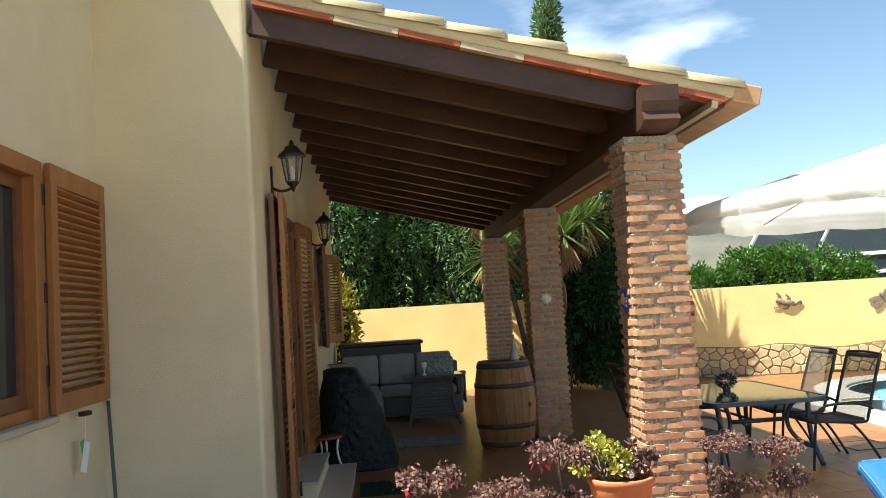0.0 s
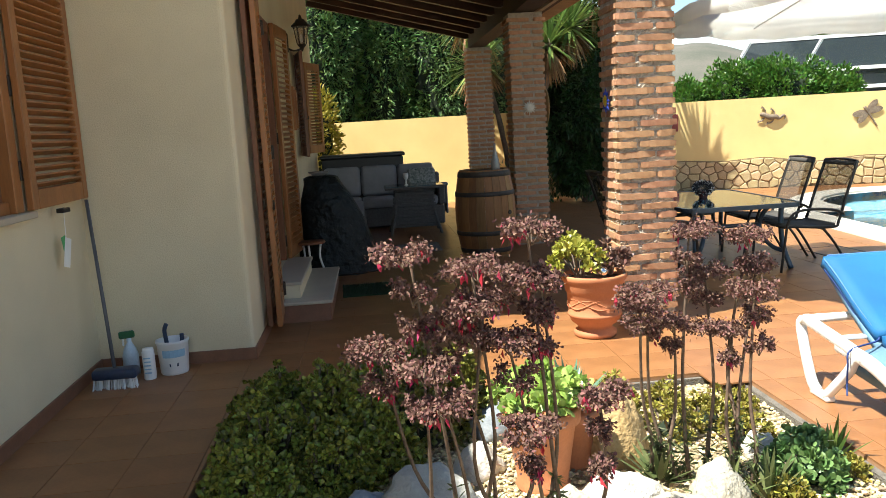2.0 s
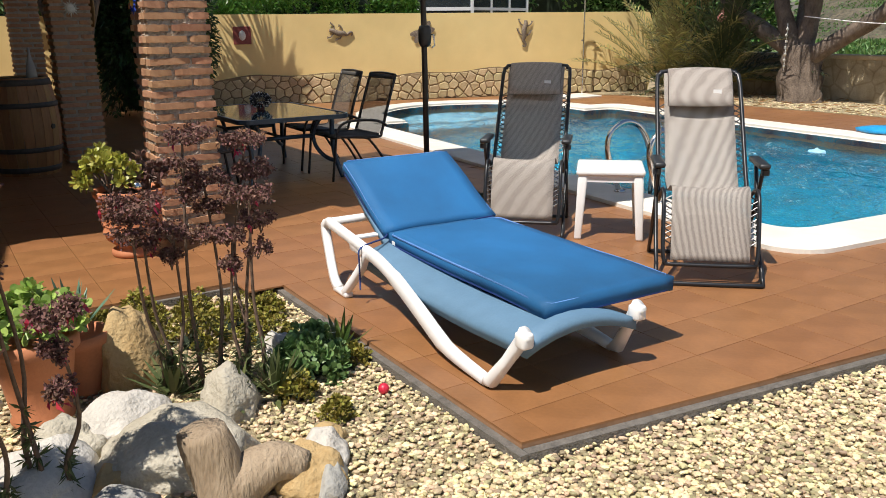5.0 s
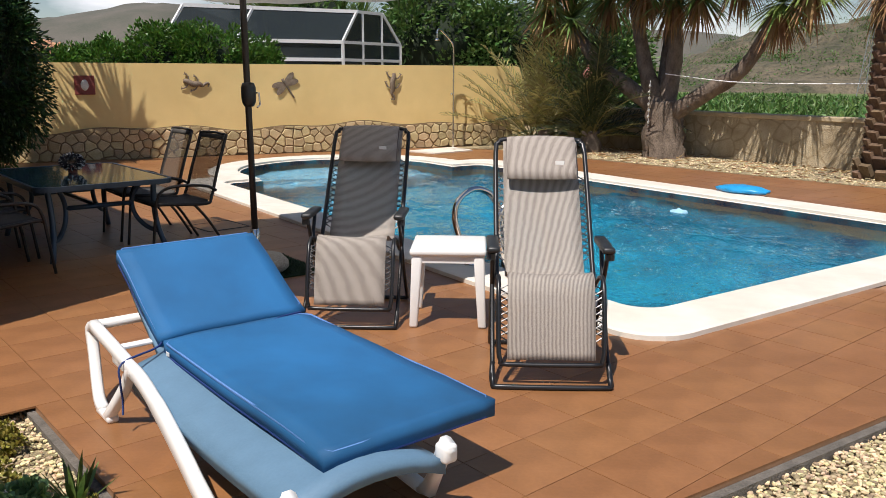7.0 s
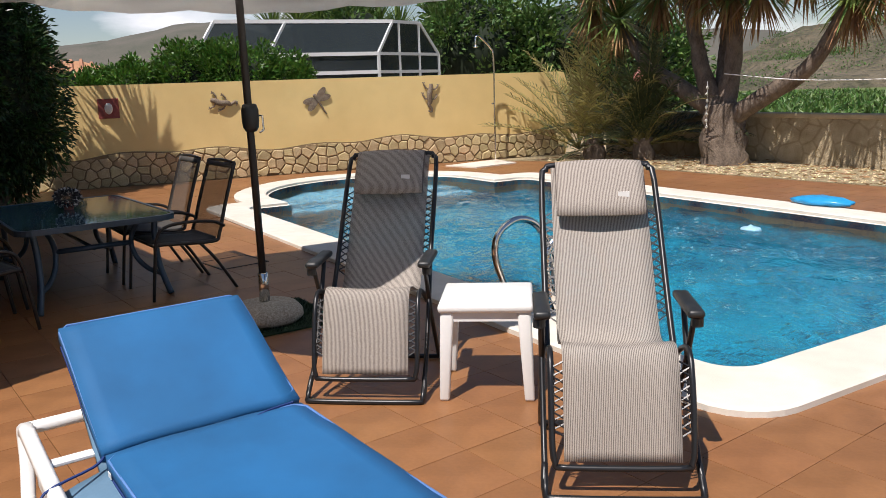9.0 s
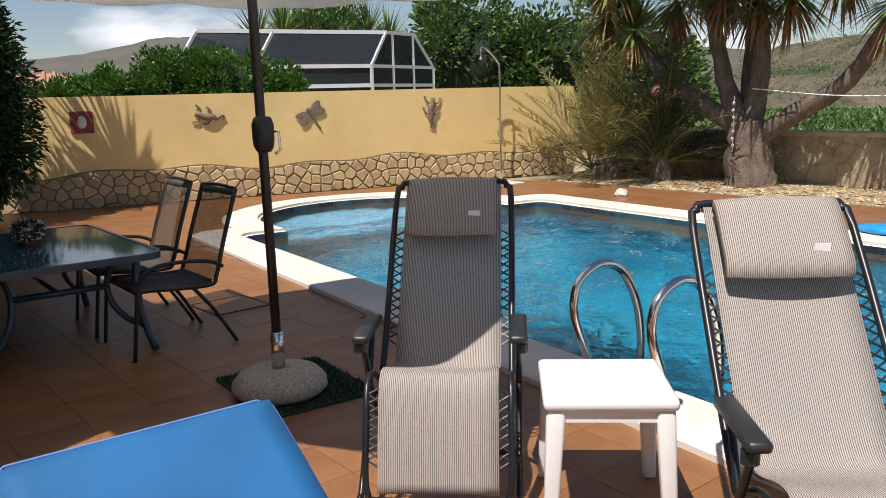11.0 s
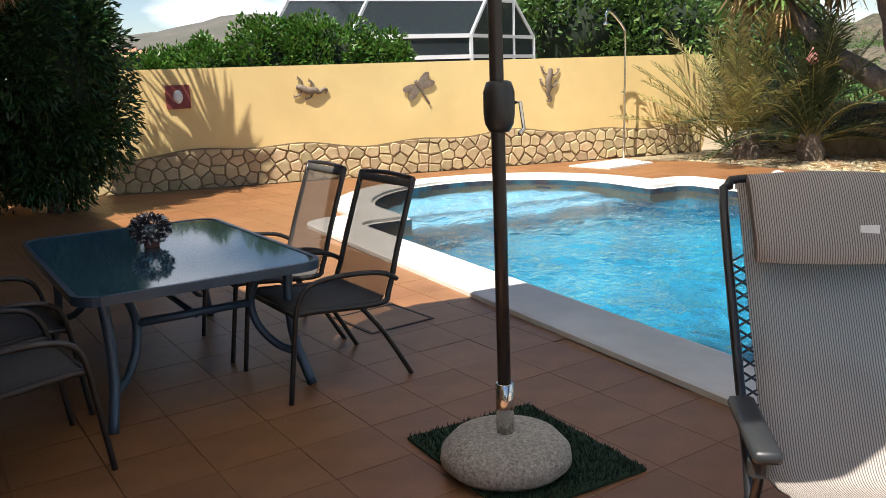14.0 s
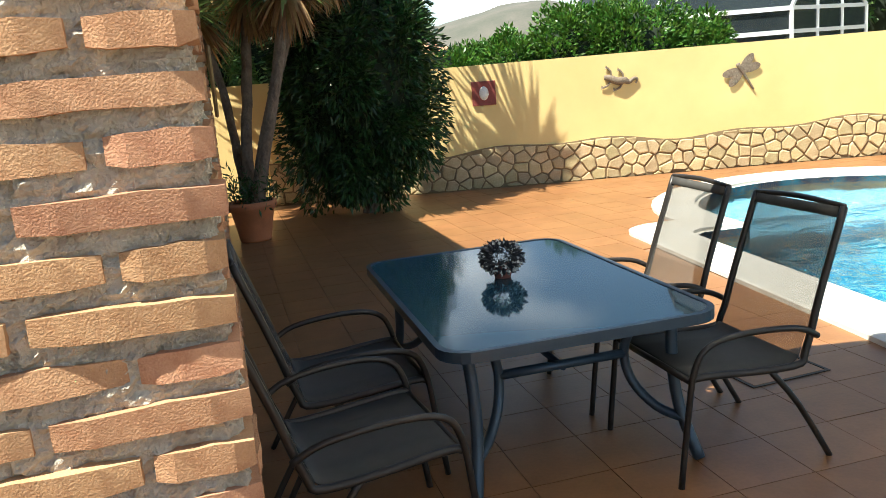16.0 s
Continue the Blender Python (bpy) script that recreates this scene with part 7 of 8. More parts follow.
part("body", T(smoothline([(0, 0.10, 0.02), (0, 0.02, 0.02), (0, -0.1, 0.015), (0, -0.24, 0.01)], 3), [0.022, 0.026, 0.024, 0.02, 0.018, 0.016, 0.014, 0.013, 0.012, 0.01], 8), M_RUST, df, smooth=True)
for sx in (-1, 1):
    for yy, tilt in ((0.05, 20), (-0.02, -18)):
        bm = bmesh.new()
        lathe([(0, 0), (0.10, 0.0), (0.10, 0.008), (0, 0.012)], 18, bm)
        for v in bm.verts:
            v.co.x *= 1.15
            v.co.y *= 0.48
        w_ = part("wing", bm, M_RUST, df)
        w_.matrix_basis = pose(sx * 0.10, yy, 0.012, 0, 0, sx * tilt)
pq = thing("wall_plaque", "red ceramic plaque with a pale face relief", "plaque", wall_m(s_of(5.38), 1.2, 0.0))
part("plate", B(-0.15, -0.15, 0.002, 0.15, 0.15, 0.03, 0.006), mat("oxblood_ceramic", (0.22, 0.045, 0.035), 0.6, vary=0.3, scale=14, bump=0.5), pq)
bm = bmesh.new()
bmesh.ops.create_uvsphere(bm, u_segments=14, v_segments=10, radius=0.07)
for v in bm.verts:
    v.co = Vector((v.co.x * 0.85, v.co.y * 1.25, v.co.z * 0.35 + 0.03))
part("relief", bm, M_PALE, pq, "plain pale oval relief", True)

# outdoor shower
sh = thing("outdoor_shower", "slim steel outdoor shower pipe by the wall", "shower", pose(11.48, 12.10, 0))
part("pipe", T(smoothline([(0, 0, 0), (0, 0, 1.0), (0.0, 0, 1.80), (-0.06, 0.0, 1.98), (-0.28, 0, 2.16), (-0.36, 0.0, 2.19), (-0.40, 0, 2.14), (-0.40, 0, 2.02)], 5), 0.016, 10), M_CHROME, sh, smooth=True)
part("shower_head", lathe([(0, 0), (0.045, 0), (0.03, 0.03), (0.012, 0.05), (0, 0.05)], 14), M_CHROME, sh, smooth=True).location = (-0.40, 0, 1.99)
part("valve", T([(-0.03, 0, 1.02), (-0.055, 0, 1.02)], 0.016, 8), M_CHROME, sh, smooth=True)
ty = tagged(part("shower_tray", slab([(10.3, 12.05), (10.42, 11.36), (11.35, 11.40), (11.5, 12.12)], -0.004, 0.02), M_COPING), "white stone tray under the outdoor shower", "tray", "", "structure")

# things hanging from the yucca, and a line with lamps along the low wall
hl = thing("hanging_lantern", "small pink lantern hanging from the yucca", "lantern", pose(12.55, 9.75, 1.42))
part("globe", lathe([(0, -0.10), (0.07, -0.08), (0.085, -0.02), (0.05, 0.05), (0.02, 0.10), (0.02, 0.13), (0, 0.13)], 14), mat("dusty_pink_glass", (0.42, 0.17, 0.14), 0.4), hl, smooth=True)
part("cord", T([(0, 0, 0.12), (0, 0.02, 0.62)], 0.006, 5), M_BLACK, hl)
wc = thing("wind_chime", "string of small pale shells hanging on the yucca trunk", "wind chime", pose(12.72, 8.55, 0.55))
part("cord", T([(0, 0, 0.0), (0, 0, 0.75)], 0.004, 4), M_WHITE, wc)
for k in range(7):
    part("shell", lathe([(0, -0.03), (0.022, -0.01), (0.018, 0.02), (0, 0.03)], 8), M_PALE, wc, smooth=True).location = (0, 0.01 * (k % 2), 0.05 + 0.10 * k)
wlne = thing("washing_line", "thin pale line strung between yucca and palm", "line", pose(12.9, 6.6, 1.28))
part("cord", T(smoothline([(-0.05, 1.75, 0.12), (0, 0.6, 0.0), (0, -0.6, -0.02), (-0.1, -1.7, 0.0), (-0.2, -3.0, 0.05)], 4), 0.008, 5), M_WHITE, wlne)
lb = thing("hanging_bulb", "clear glass bulb lamp hanging from the line", "lamp", pose(12.72, 4.45, 1.27))
part("bulb", lathe([(0, -0.36), (0.05, -0.34), (0.065, -0.28), (0.03, -0.20), (0.02, -0.16), (0, -0.16)], 14), mat("pale_bulb_glass", (0.55, 0.53, 0.50), 0.1), lb, smooth=True)
part("cord", T([(0, 0, 0), (0, 0, -0.17)], 0.005, 5), M_BLACK, lb)

# inspection cover in the terrace
dc = thing("drain_cover", "square tiled drain cover set in the terrace", "cover", pose(4.39, 7.27, 0, 0, 0, 3), kind="structure")
part("frame", slab([(-0.21, -0.21), (0.21, -0.21), (0.21, 0.21), (-0.21, 0.21)], 0.0005, 0.005, [(-0.195, -0.195), (0.195, -0.195), (0.195, 0.195), (-0.195, 0.195)]), M_IRON, dc)
part("lid", B(-0.19, -0.19, 0.0005, 0.19, 0.19, 0.004), M_TILE, dc)

# floats and oddments by the pool
ff = thing("pool_float", "deflated blue pool float on the far coping", "float", pose(9.95, 5.2, 0.036))
bm = bmesh.new()
bmesh.ops.create_uvsphere(bm, u_segments=24, v_segments=10, radius=1)
for v in bm.verts:
    k = 1 + 0.25 * noise.noise(v.co * 3)
    v.co = Vector((v.co.x * 0.17 * k, v.co.y * 0.32 * k, max(v.co.z, -0.3) * 0.06 * k + 0.03))
part("sheet", bm, mat("bright_blue_vinyl", (0.02, 0.30, 0.62), 0.3), ff, smooth=True)
sk = thing("skimmer_float", "small white and blue floating chlorine dispenser", "float", pose(8.9, 5.35, -0.14))
part("body", lathe([(0, 0.0), (0.09, 0.0), (0.10, 0.03), (0.09, 0.055), (0.04, 0.06), (0, 0.09)], 18), mat("pale_float", (0.35, 0.6, 0.75), 0.4), sk, smooth=True)

# ---- planting bed ----
rng = np.random.default_rng(33)
M_STEMB = mat("brown_dry_stem", (0.10, 0.06, 0.04), 0.85, color2=(0.19, 0.13, 0.09), scale=30, bump=0.4)
M_HEAD = mat("brown_seed_head", (0.095, 0.04, 0.034), 0.85, color2=(0.25, 0.135, 0.105), scale=40, bump=0, isl=0.45, trans=0.15)
M_BELL = mat("pink_bell_flower", (0.45, 0.03, 0.09), 0.5, isl=0.3, trans=0.3)
M_AER = mat("aerated_stem_leaf", (0.09, 0.11, 0.035), 0.6, isl=0.4, trans=0.15)


def kalanchoe(base, top, tiers, R_, rng, bells, group, pale=False):
    pl = thing("kalanchoe_plant", "tall flowering kalanchoe with brown drooping heads", "plant", pose(base[0], base[1], GROUND_Z + 0.01), group)
    o = Vector((top[0] - base[0], top[1] - base[1], top[2] - GROUND_Z))
    mid = o * 0.5 + Vector((rng.normal() * 0.03, rng.normal() * 0.03, 0))
    ln = smoothline([(0, 0, 0), tuple(o * 0.22 + Vector((rng.normal() * 0.015, rng.normal() * 0.015, 0))), tuple(mid), tuple(o)], 5)
    part("stem", T(ln, [0.0105 - 0.007 * i / len(ln) for i in range(len(ln))], 6), M_STEMB, pl, smooth=True)
    P_, D_, PB, DB = [], [], [], []
    for k in range(tiers):
        c = np.array(o) - np.array([0, 0, 0.105 * k]) + np.array([rng.normal() * 0.012, rng.normal() * 0.012, 0])
        rr = R_ * (1.0 if k == 0 else rng.uniform(0.45, 0.75))
        nb = 9 if k == 0 else 6
        for j in range(nb):
            a = 2 * math.pi * j / nb + rng.uniform(-0.3, 0.3)
            l = rr * rng.uniform(0.6, 1.0)
            e = c + np.array([l * math.cos(a), l * math.sin(a), rng.uniform(-0.01, 0.03)])
            if j % 2 == 0:
                part("branchlet", T([tuple(c - np.array([0, 0, 0.035])), tuple((c + e) / 2 + np.array([0, 0, 0.0])), tuple(e)], 0.0022, 4), M_STEMB, pl)
            m_ = 120 if k == 0 else 85
            q = e + rng.normal(size=(m_, 3)) * np.array([rr * 0.21, rr * 0.21, 0.010])
            P_.append(q)
            D_.append(rng.normal(size=(m_, 3)) * 0.8 + np.array([math.cos(a) * 0.4, math.sin(a) * 0.4, -0.45]))
            if rng.random() < bells:
                PB.append(q[:3] - np.array([0, 0, 0.01]))
                DB.append(np.repeat([[0.1, 0.1, -1.0]], 3, 0) + rng.normal(size=(3, 3)) * 0.25)
    round_leaves("flower_head", np.concatenate(P_), np.concatenate(D_), 0.0135, 0.0085, rng, M_HEAD, pl, "brown drooping seed heads")
    if PB:
        leaf_cloud("bell_flower", np.concatenate(PB), np.concatenate(DB), 0.034, 0.013, rng, M_BELL, pl, "pink hanging bells", 0.5)
    n = 110
    t = rng.uniform(0.04, 0.55, n) ** 1.2
    pp = np.array([ln[int(v * (len(ln) - 1))] for v in t])
    leaf_cloud("stem_leaf", pp, rng.normal(size=(n, 3)) + np.array([0, 0, -0.3]), 0.045, 0.009, rng, M_AER, pl)
    return pl


LEFT = (((0.30, 2.42), (0.17, 2.2, 1.02), 3, 0.075), ((0.36, 2.40), (0.34, 2.2, 0.965), 2, 0.085), ((0.40, 2.36), (0.37, 2.2, 0.87), 2, 0.09), ((0.62, 2.42), (0.50, 2.2, 1.06), 3, 0.07),
        ((0.60, 2.44), (0.53, 2.2, 0.93), 3, 0.075), ((0.48, 2.30), (0.43, 2.18, 0.76), 2, 0.08), ((0.20, 2.40), (0.19, 2.16, 0.70), 2, 0.08),
        ((0.70, 2.40), (0.66, 2.1, 0.62), 3, 0.06), ((0.52, 2.34), (0.45, 2.05, 0.55), 2, 0.07), ((0.26, 2.30), (0.24, 2.08, 0.62), 1, 0.07), ((0.30, 2.44), (0.07, 2.35, 0.72), 2, 0.08), ((0.46, 2.46), (0.26, 2.25, 0.80), 2, 0.08))
for b_, t_, n_, r_ in LEFT:
    kalanchoe(b_, t_, n_, r_ * 0.92, rng, 0.5, "kalanchoe stems")
RIGHT = (((1.10, 2.98), (1.00, 2.75, 0.74), 2, 0.085), ((1.16, 3.0), (1.05, 2.82, 0.68), 2, 0.08), ((1.25, 2.95), (1.24, 2.9, 0.93), 3, 0.075), ((1.30, 2.92), (1.31, 2.93, 0.76), 3, 0.08), ((1.40, 2.88), (1.46, 2.87, 0.90), 3, 0.065),
         ((1.42, 2.80), (1.41, 2.73, 0.73), 3, 0.075), ((1.36, 2.86), (1.50, 2.9, 0.78), 3, 0.06), ((1.34, 2.78), (1.36, 2.8, 0.56), 2, 0.06), ((1.20, 2.93), (1.16, 2.85, 0.60), 2, 0.06))
for b_, t_, n_, r_ in RIGHT:
    kalanchoe(b_, t_, n_, r_, rng, 0.08, "kalanchoe stems")

M_JADE = mat("dark_jade_leaf", (0.21, 0.225, 0.035), 0.4, vary=0.3, scale=20, bump=0, isl=0.65, trans=0.1)
M_JADEY = mat("olive_jade_leaf", (0.17, 0.17, 0.03), 0.42, vary=0.3, scale=20, bump=0, isl=0.4, trans=0.15)


def low_shrub(label, at, R_, n, material, leaf, w, seed, zs=0.7, name="succulent_shrub"):
    rg_ = np.random.default_rng(seed)
    sh_ = thing(name, label, "plant", pose(at[0], at[1], GROUND_Z + 0.01))
    succulent(sh_, (0, 0, R_ * 0.25), R_, n, material, rg_, leaf, w, True, 24, zs)
    core("shade_core", (0, 0, R_ * 0.2), (R_ * 0.64, R_ * 0.64, R_ * zs * 0.56), sh_, seed)
    return sh_


for k, (x, y, r) in enumerate(((-0.42, 3.62, 0.26), (-0.15, 3.45, 0.28), (-0.42, 3.25, 0.24), (-0.45, 2.95, 0.2), (0.08, 3.72, 0.22), (0.02, 3.3, 0.2), (-0.52, 3.9, 0.14), (-0.15, 3.15, 0.2))):
    low_shrub("dense dark green jade succulent in the gravel bed", (x, y), r, 260, M_JADE, 0.024, 0.018, 100 + k, 1.1)
for k, (x, y, r) in enumerate(((0.22, 3.55, 0.2), (0.05, 3.85, 0.15), (0.42, 3.7, 0.17))):
    low_shrub("olive green jade succulent with plum tips", (x, y), r, 170, M_JADEY, 0.025, 0.019, 120 + k, 2.0)
M_BRIGHT = mat("bright_green_rosette", (0.30, 0.42, 0.10), 0.45, isl=0.25, trans=0.15)
M_SEDUM = mat("yellow_sedum", (0.26, 0.23, 0.04), 0.6, isl=0.4, trans=0.1)
M_AEON = mat("aeonium_green", (0.15, 0.25, 0.085), 0.4, isl=0.3, trans=0.1)
low_shrub("green aeonium rosettes in the gravel", (1.66, 2.83), 0.14, 70, M_AEON, 0.035, 0.026, 131, 1.1)
for k, (x, y, r) in enumerate(((1.15, 3.55, 0.13), (1.35, 3.4, 0.14), (1.55, 3.5, 0.12), (1.2, 3.8, 0.12), (1.62, 3.25, 0.12), (1.75, 3.6, 0.09), (1.45, 3.75, 0.1), (1.0, 3.75, 0.1), (1.57, 2.42, 0.06), (1.52, 2.66, 0.07), (1.85, 2.84, 0.07))):
    low_shrub("low yellow-green stonecrop among the gravel", (x, y), r, 46, M_SEDUM, 0.022, 0.012, 140 + k, 0.8, "stonecrop_plant")
for k, (x, y) in enumerate(((0.92, 3.45), (1.84, 2.95), (1.30, 2.72), (1.45, 2.7), (1.12, 2.92), (0.30, 2.05))):
    ag = thing("agave_plant", "small spiky blue-green agave rosette", "plant", pose(x, y, GROUND_Z + 0.02), "small agaves")
    v, f = swords(rng, 26, 0.17, 0.022, 10, 85, 0.05)
    raw("leaf", v, f, mat("agave_leaf", (0.10, 0.16, 0.10), 0.5, isl=0.3) if k == 0 else M_YUCCA if k == 1 else M_AER, ag)

# terracotta pot with bright rosettes in the bed
tp = thing("bed_pot", "terracotta pot of bright green succulents in the bed", "pot plant", pose(0.68, 3.02, GROUND_Z + 0.01))
part("pot", lathe([(0, 0), (0.10, 0), (0.11, 0.02), (0.10, 0.035), (0.135, 0.27), (0.155, 0.28), (0.155, 0.33), (0.14, 0.335), (0.125, 0.30), (0, 0.29)], 28), M_TERRA, tp, smooth=True)
succulent(tp, (0, 0, 0.36), 0.17, 46, M_BRIGHT, rng, 0.042, 0.028, False, 28, 0.55)
tp2 = thing("bed_pot", "second terracotta pot half hidden by stems", "pot plant", pose(0.84, 3.20, GROUND_Z + 0.01))
part("pot", lathe([(0, 0), (0.08, 0), (0.085, 0.02), (0.11, 0.20), (0.125, 0.21), (0.125, 0.25), (0.11, 0.25), (0.10, 0.22), (0, 0.21)], 24), M_TERRA, tp2, smooth=True)
v, f = swords(rng, 24, 0.22, 0.03, 35, 85, 0.05)
raw("leaf", v, f, mat("blue_green_sword", (0.12, 0.22, 0.15), 0.5, isl=0.2), tp2).location = (0, 0, 0.22)

# rocks
M_R1 = mat("white_quartz_rock", (0.62, 0.59, 0.53), 0.85, vary=0.15, scale=9, grain=70, bump=0.8, stain=0.15, bump_dist=0.01)
M_R2 = mat("grey_limestone_rock", (0.34, 0.34, 0.32), 0.9, color2=(0.50, 0.49, 0.44), scale=7, grain=60, bump=0.8, stain=0.15, bump_dist=0.01)
M_R3 = mat("ochre_sandstone_rock", (0.36, 0.23, 0.09), 0.9, color2=(0.52, 0.38, 0.19), scale=9, grain=60, bump=0.9, bump_dist=0.01)
M_R3B = mat("buff_limestone_rock", (0.44, 0.40, 0.31), 0.9, color2=(0.60, 0.56, 0.46), scale=7, grain=60, bump=0.9, stain=0.2, bump_dist=0.012)
M_R4 = mat("blue_grey_slate_rock", (0.16, 0.18, 0.20), 0.85, color2=(0.28, 0.30, 0.32), scale=9, grain=60, bump=0.8)


def rock(x, y, rx, ry, rz, material, label, seed, rot=0, zoff=0.0):
    bm = bmesh.new()
    bmesh.ops.create_icosphere(bm, subdivisions=4, radius=1)
    sv = Vector((seed * 3.7, seed * 1.3, 0))
    for v in bm.verts:
        k = 1 + 0.30 * noise.noise(v.co * 1.3 + sv) + 0.15 * noise.noise(v.co * 3.2 + sv) + 0.05 * noise.noise(v.co * 9 + sv)
        p = v.co * k
        for ax in (Vector((0.8, 0.3, 0.5)), Vector((-0.5, 0.7, 0.5)), Vector((0.1, -0.8, 0.6)), Vector((-0.6, -0.5, 0.6))):
            d = p.dot(ax.normalized()) - 0.86
            if d > 0:
                p -= ax.normalized() * d * 0.75
        v.co = Vector((p.x * rx, p.y * ry, max(p.z, -0.45) * rz))
    ob = part("rock", bm, material, smooth=True)
    ob.matrix_basis = pose(x, y, GROUND_Z + 0.3 * rz + zoff, 0, 0, rot)
    return tagged(ob, label, "rock", "bed rocks")


WR, GR, OR, BR = "white quartz boulder in the planting bed", "pale grey limestone boulder in the planting bed", "ochre sandstone rock in the planting bed", "blue-grey slate rock in the planting bed"
rock(0.90, 2.74, 0.19, 0.14, 0.12, M_R1, WR, 1, 20)
rock(1.00, 2.40, 0.25, 0.19, 0.16, M_R3B, "buff limestone rock in the planting bed", 2, -15)
rock(1.03, 3.20, 0.15, 0.12, 0.24, M_R3, OR, 3, 40)
rock(0.60, 2.46, 0.20, 0.16, 0.13, M_R1, WR, 4, 60)
rock(0.20, 2.75, 0.19, 0.16, 0.20, M_R2, GR, 5, 10)
rock(-0.02, 2.78, 0.13, 0.12, 0.13, M_R4, BR, 6, 30)
rock(0.02, 2.52, 0.13, 0.12, 0.10, M_R4, BR, 7, 70)
rock(1.31, 2.08, 0.115, 0.11, 0.11, M_R3, "rounded tan cobble in the planting bed", 8, 0)
rock(1.40, 2.17, 0.10, 0.08, 0.09, M_R1, WR, 9, 30)
rock(1.26, 2.70, 0.15, 0.12, 0.14, M_R3B, "buff limestone rock in the planting bed", 10, 80)
rock(1.62, 3.12, 0.07, 0.06, 0.09, M_R1, WR, 11, 0)
rock(1.36, 2.02, 0.10, 0.05, 0.08, M_R2, GR, 12, 60)
rock(0.70, 2.66, 0.13, 0.10, 0.11, M_R3B, "buff limestone rock in the planting bed", 13, 10)
rock(0.40, 2.76, 0.12, 0.1, 0.1, M_R1, WR, 14, 120)
rock(0.80, 2.36, 0.08, 0.07, 0.08, M_R3, OR, 15, 45)
rock(0.45, 3.2, 0.12, 0.1, 0.1, M_R1, WR, 17, 70)
rock(0.58, 3.6, 0.13, 0.11, 0.12, M_R4, BR, 18, 15)
rock(0.85, 3.72, 0.11, 0.09, 0.08, M_R2, GR, 19, 55)
rock(1.47, 2.3, 0.07, 0.06, 0.06, M_R3, OR, 20, 0)
rock(0.75, 2.12, 0.17, 0.13, 0.11, M_R2, GR, 22, 30)
rock(0.40, 2.22, 0.13, 0.1, 0.09, M_R1, WR, 23, 90)
rock(10.96, 9.14, 0.10, 0.09, 0.09, M_R1, "white stone on the far pool edge", 21, 0, 0.06)
# driftwood stump
dw = thing("driftwood", "weathered grey-brown forked driftwood stump", "driftwood", pose(1.08, 2.10, GROUND_Z))
M_DRIFT = mat("weathered_driftwood", (0.26, 0.19, 0.12), 0.9, color2=(0.40, 0.31, 0.21), scale=14, grain=80, bump=1.0, stretch=(1, 1, 0.2), bump_dist=0.01)
trunk_line(dw, "trunk", [(0, 0, 0), (-0.03, 0.02, 0.12), (-0.06, 0.04, 0.26)], 0.10, 0.065, M_DRIFT)
trunk_line(dw, "limb", [(0.0, 0, 0.06), (0.12, -0.02, 0.12), (0.22, -0.05, 0.10)], 0.085, 0.04, M_DRIFT)
# red ball
rbm = bmesh.new()
bmesh.ops.create_uvsphere(rbm, u_segments=16, v_segments=10, radius=0.022)
rbo = part("ball", rbm, mat("red_ball", (0.55, 0.02, 0.05), 0.4), smooth=True)
rbo.location = (1.80, 2.49, GROUND_Z + 0.045)
tagged(rbo, "small red ball lying on the gravel", "ball")

# concrete edging of the terrace
M_EDGE = mat("rough_concrete_edge", (0.15, 0.135, 0.115), 0.95, vary=0.35, scale=20, grain=120, bump=1.0, bump_dist=0.01)
for a in ([(-0.735, -3), (-0.712, -3), (-0.712, 4.057), (-0.735, 4.057)], [(-0.70, 4.035), (1.925, 4.035), (1.925, 4.058), (-0.70, 4.058)], [(1.915, EDGE(1.95) - 0.04), (1.948, EDGE(1.95) - 0.04), (1.948, 4.03), (1.915, 4.03)], [(1.95, EDGE(1.95) - 0.04), (11.6, EDGE(11.6) - 0.04), (11.6, EDGE(11.6) - 0.003), (1.95, EDGE(1.95) - 0.003)]):
    eg = part("trim", slab(a, GROUND_Z - 0.02, -0.022), M_EDGE)
    structure(eg, "rough concrete edging of the planting bed", "edging")

# ---- gravel ----
M_PEB = mat("mixed_pebbles", (0.46, 0.35, 0.185), 0.8, color2=(0.64, 0.54, 0.34), scale=60, grain=200, bump=0.2, isl=0.6)
bmi = bmesh.new()
bmesh.ops.create_icosphere(bmi, subdivisions=1, radius=1)
ICO_V = np.array([v.co[:] for v in bmi.verts])
ICO_F = np.array([[v.index for v in f.verts] for f in bmi.faces])
bmi.free()


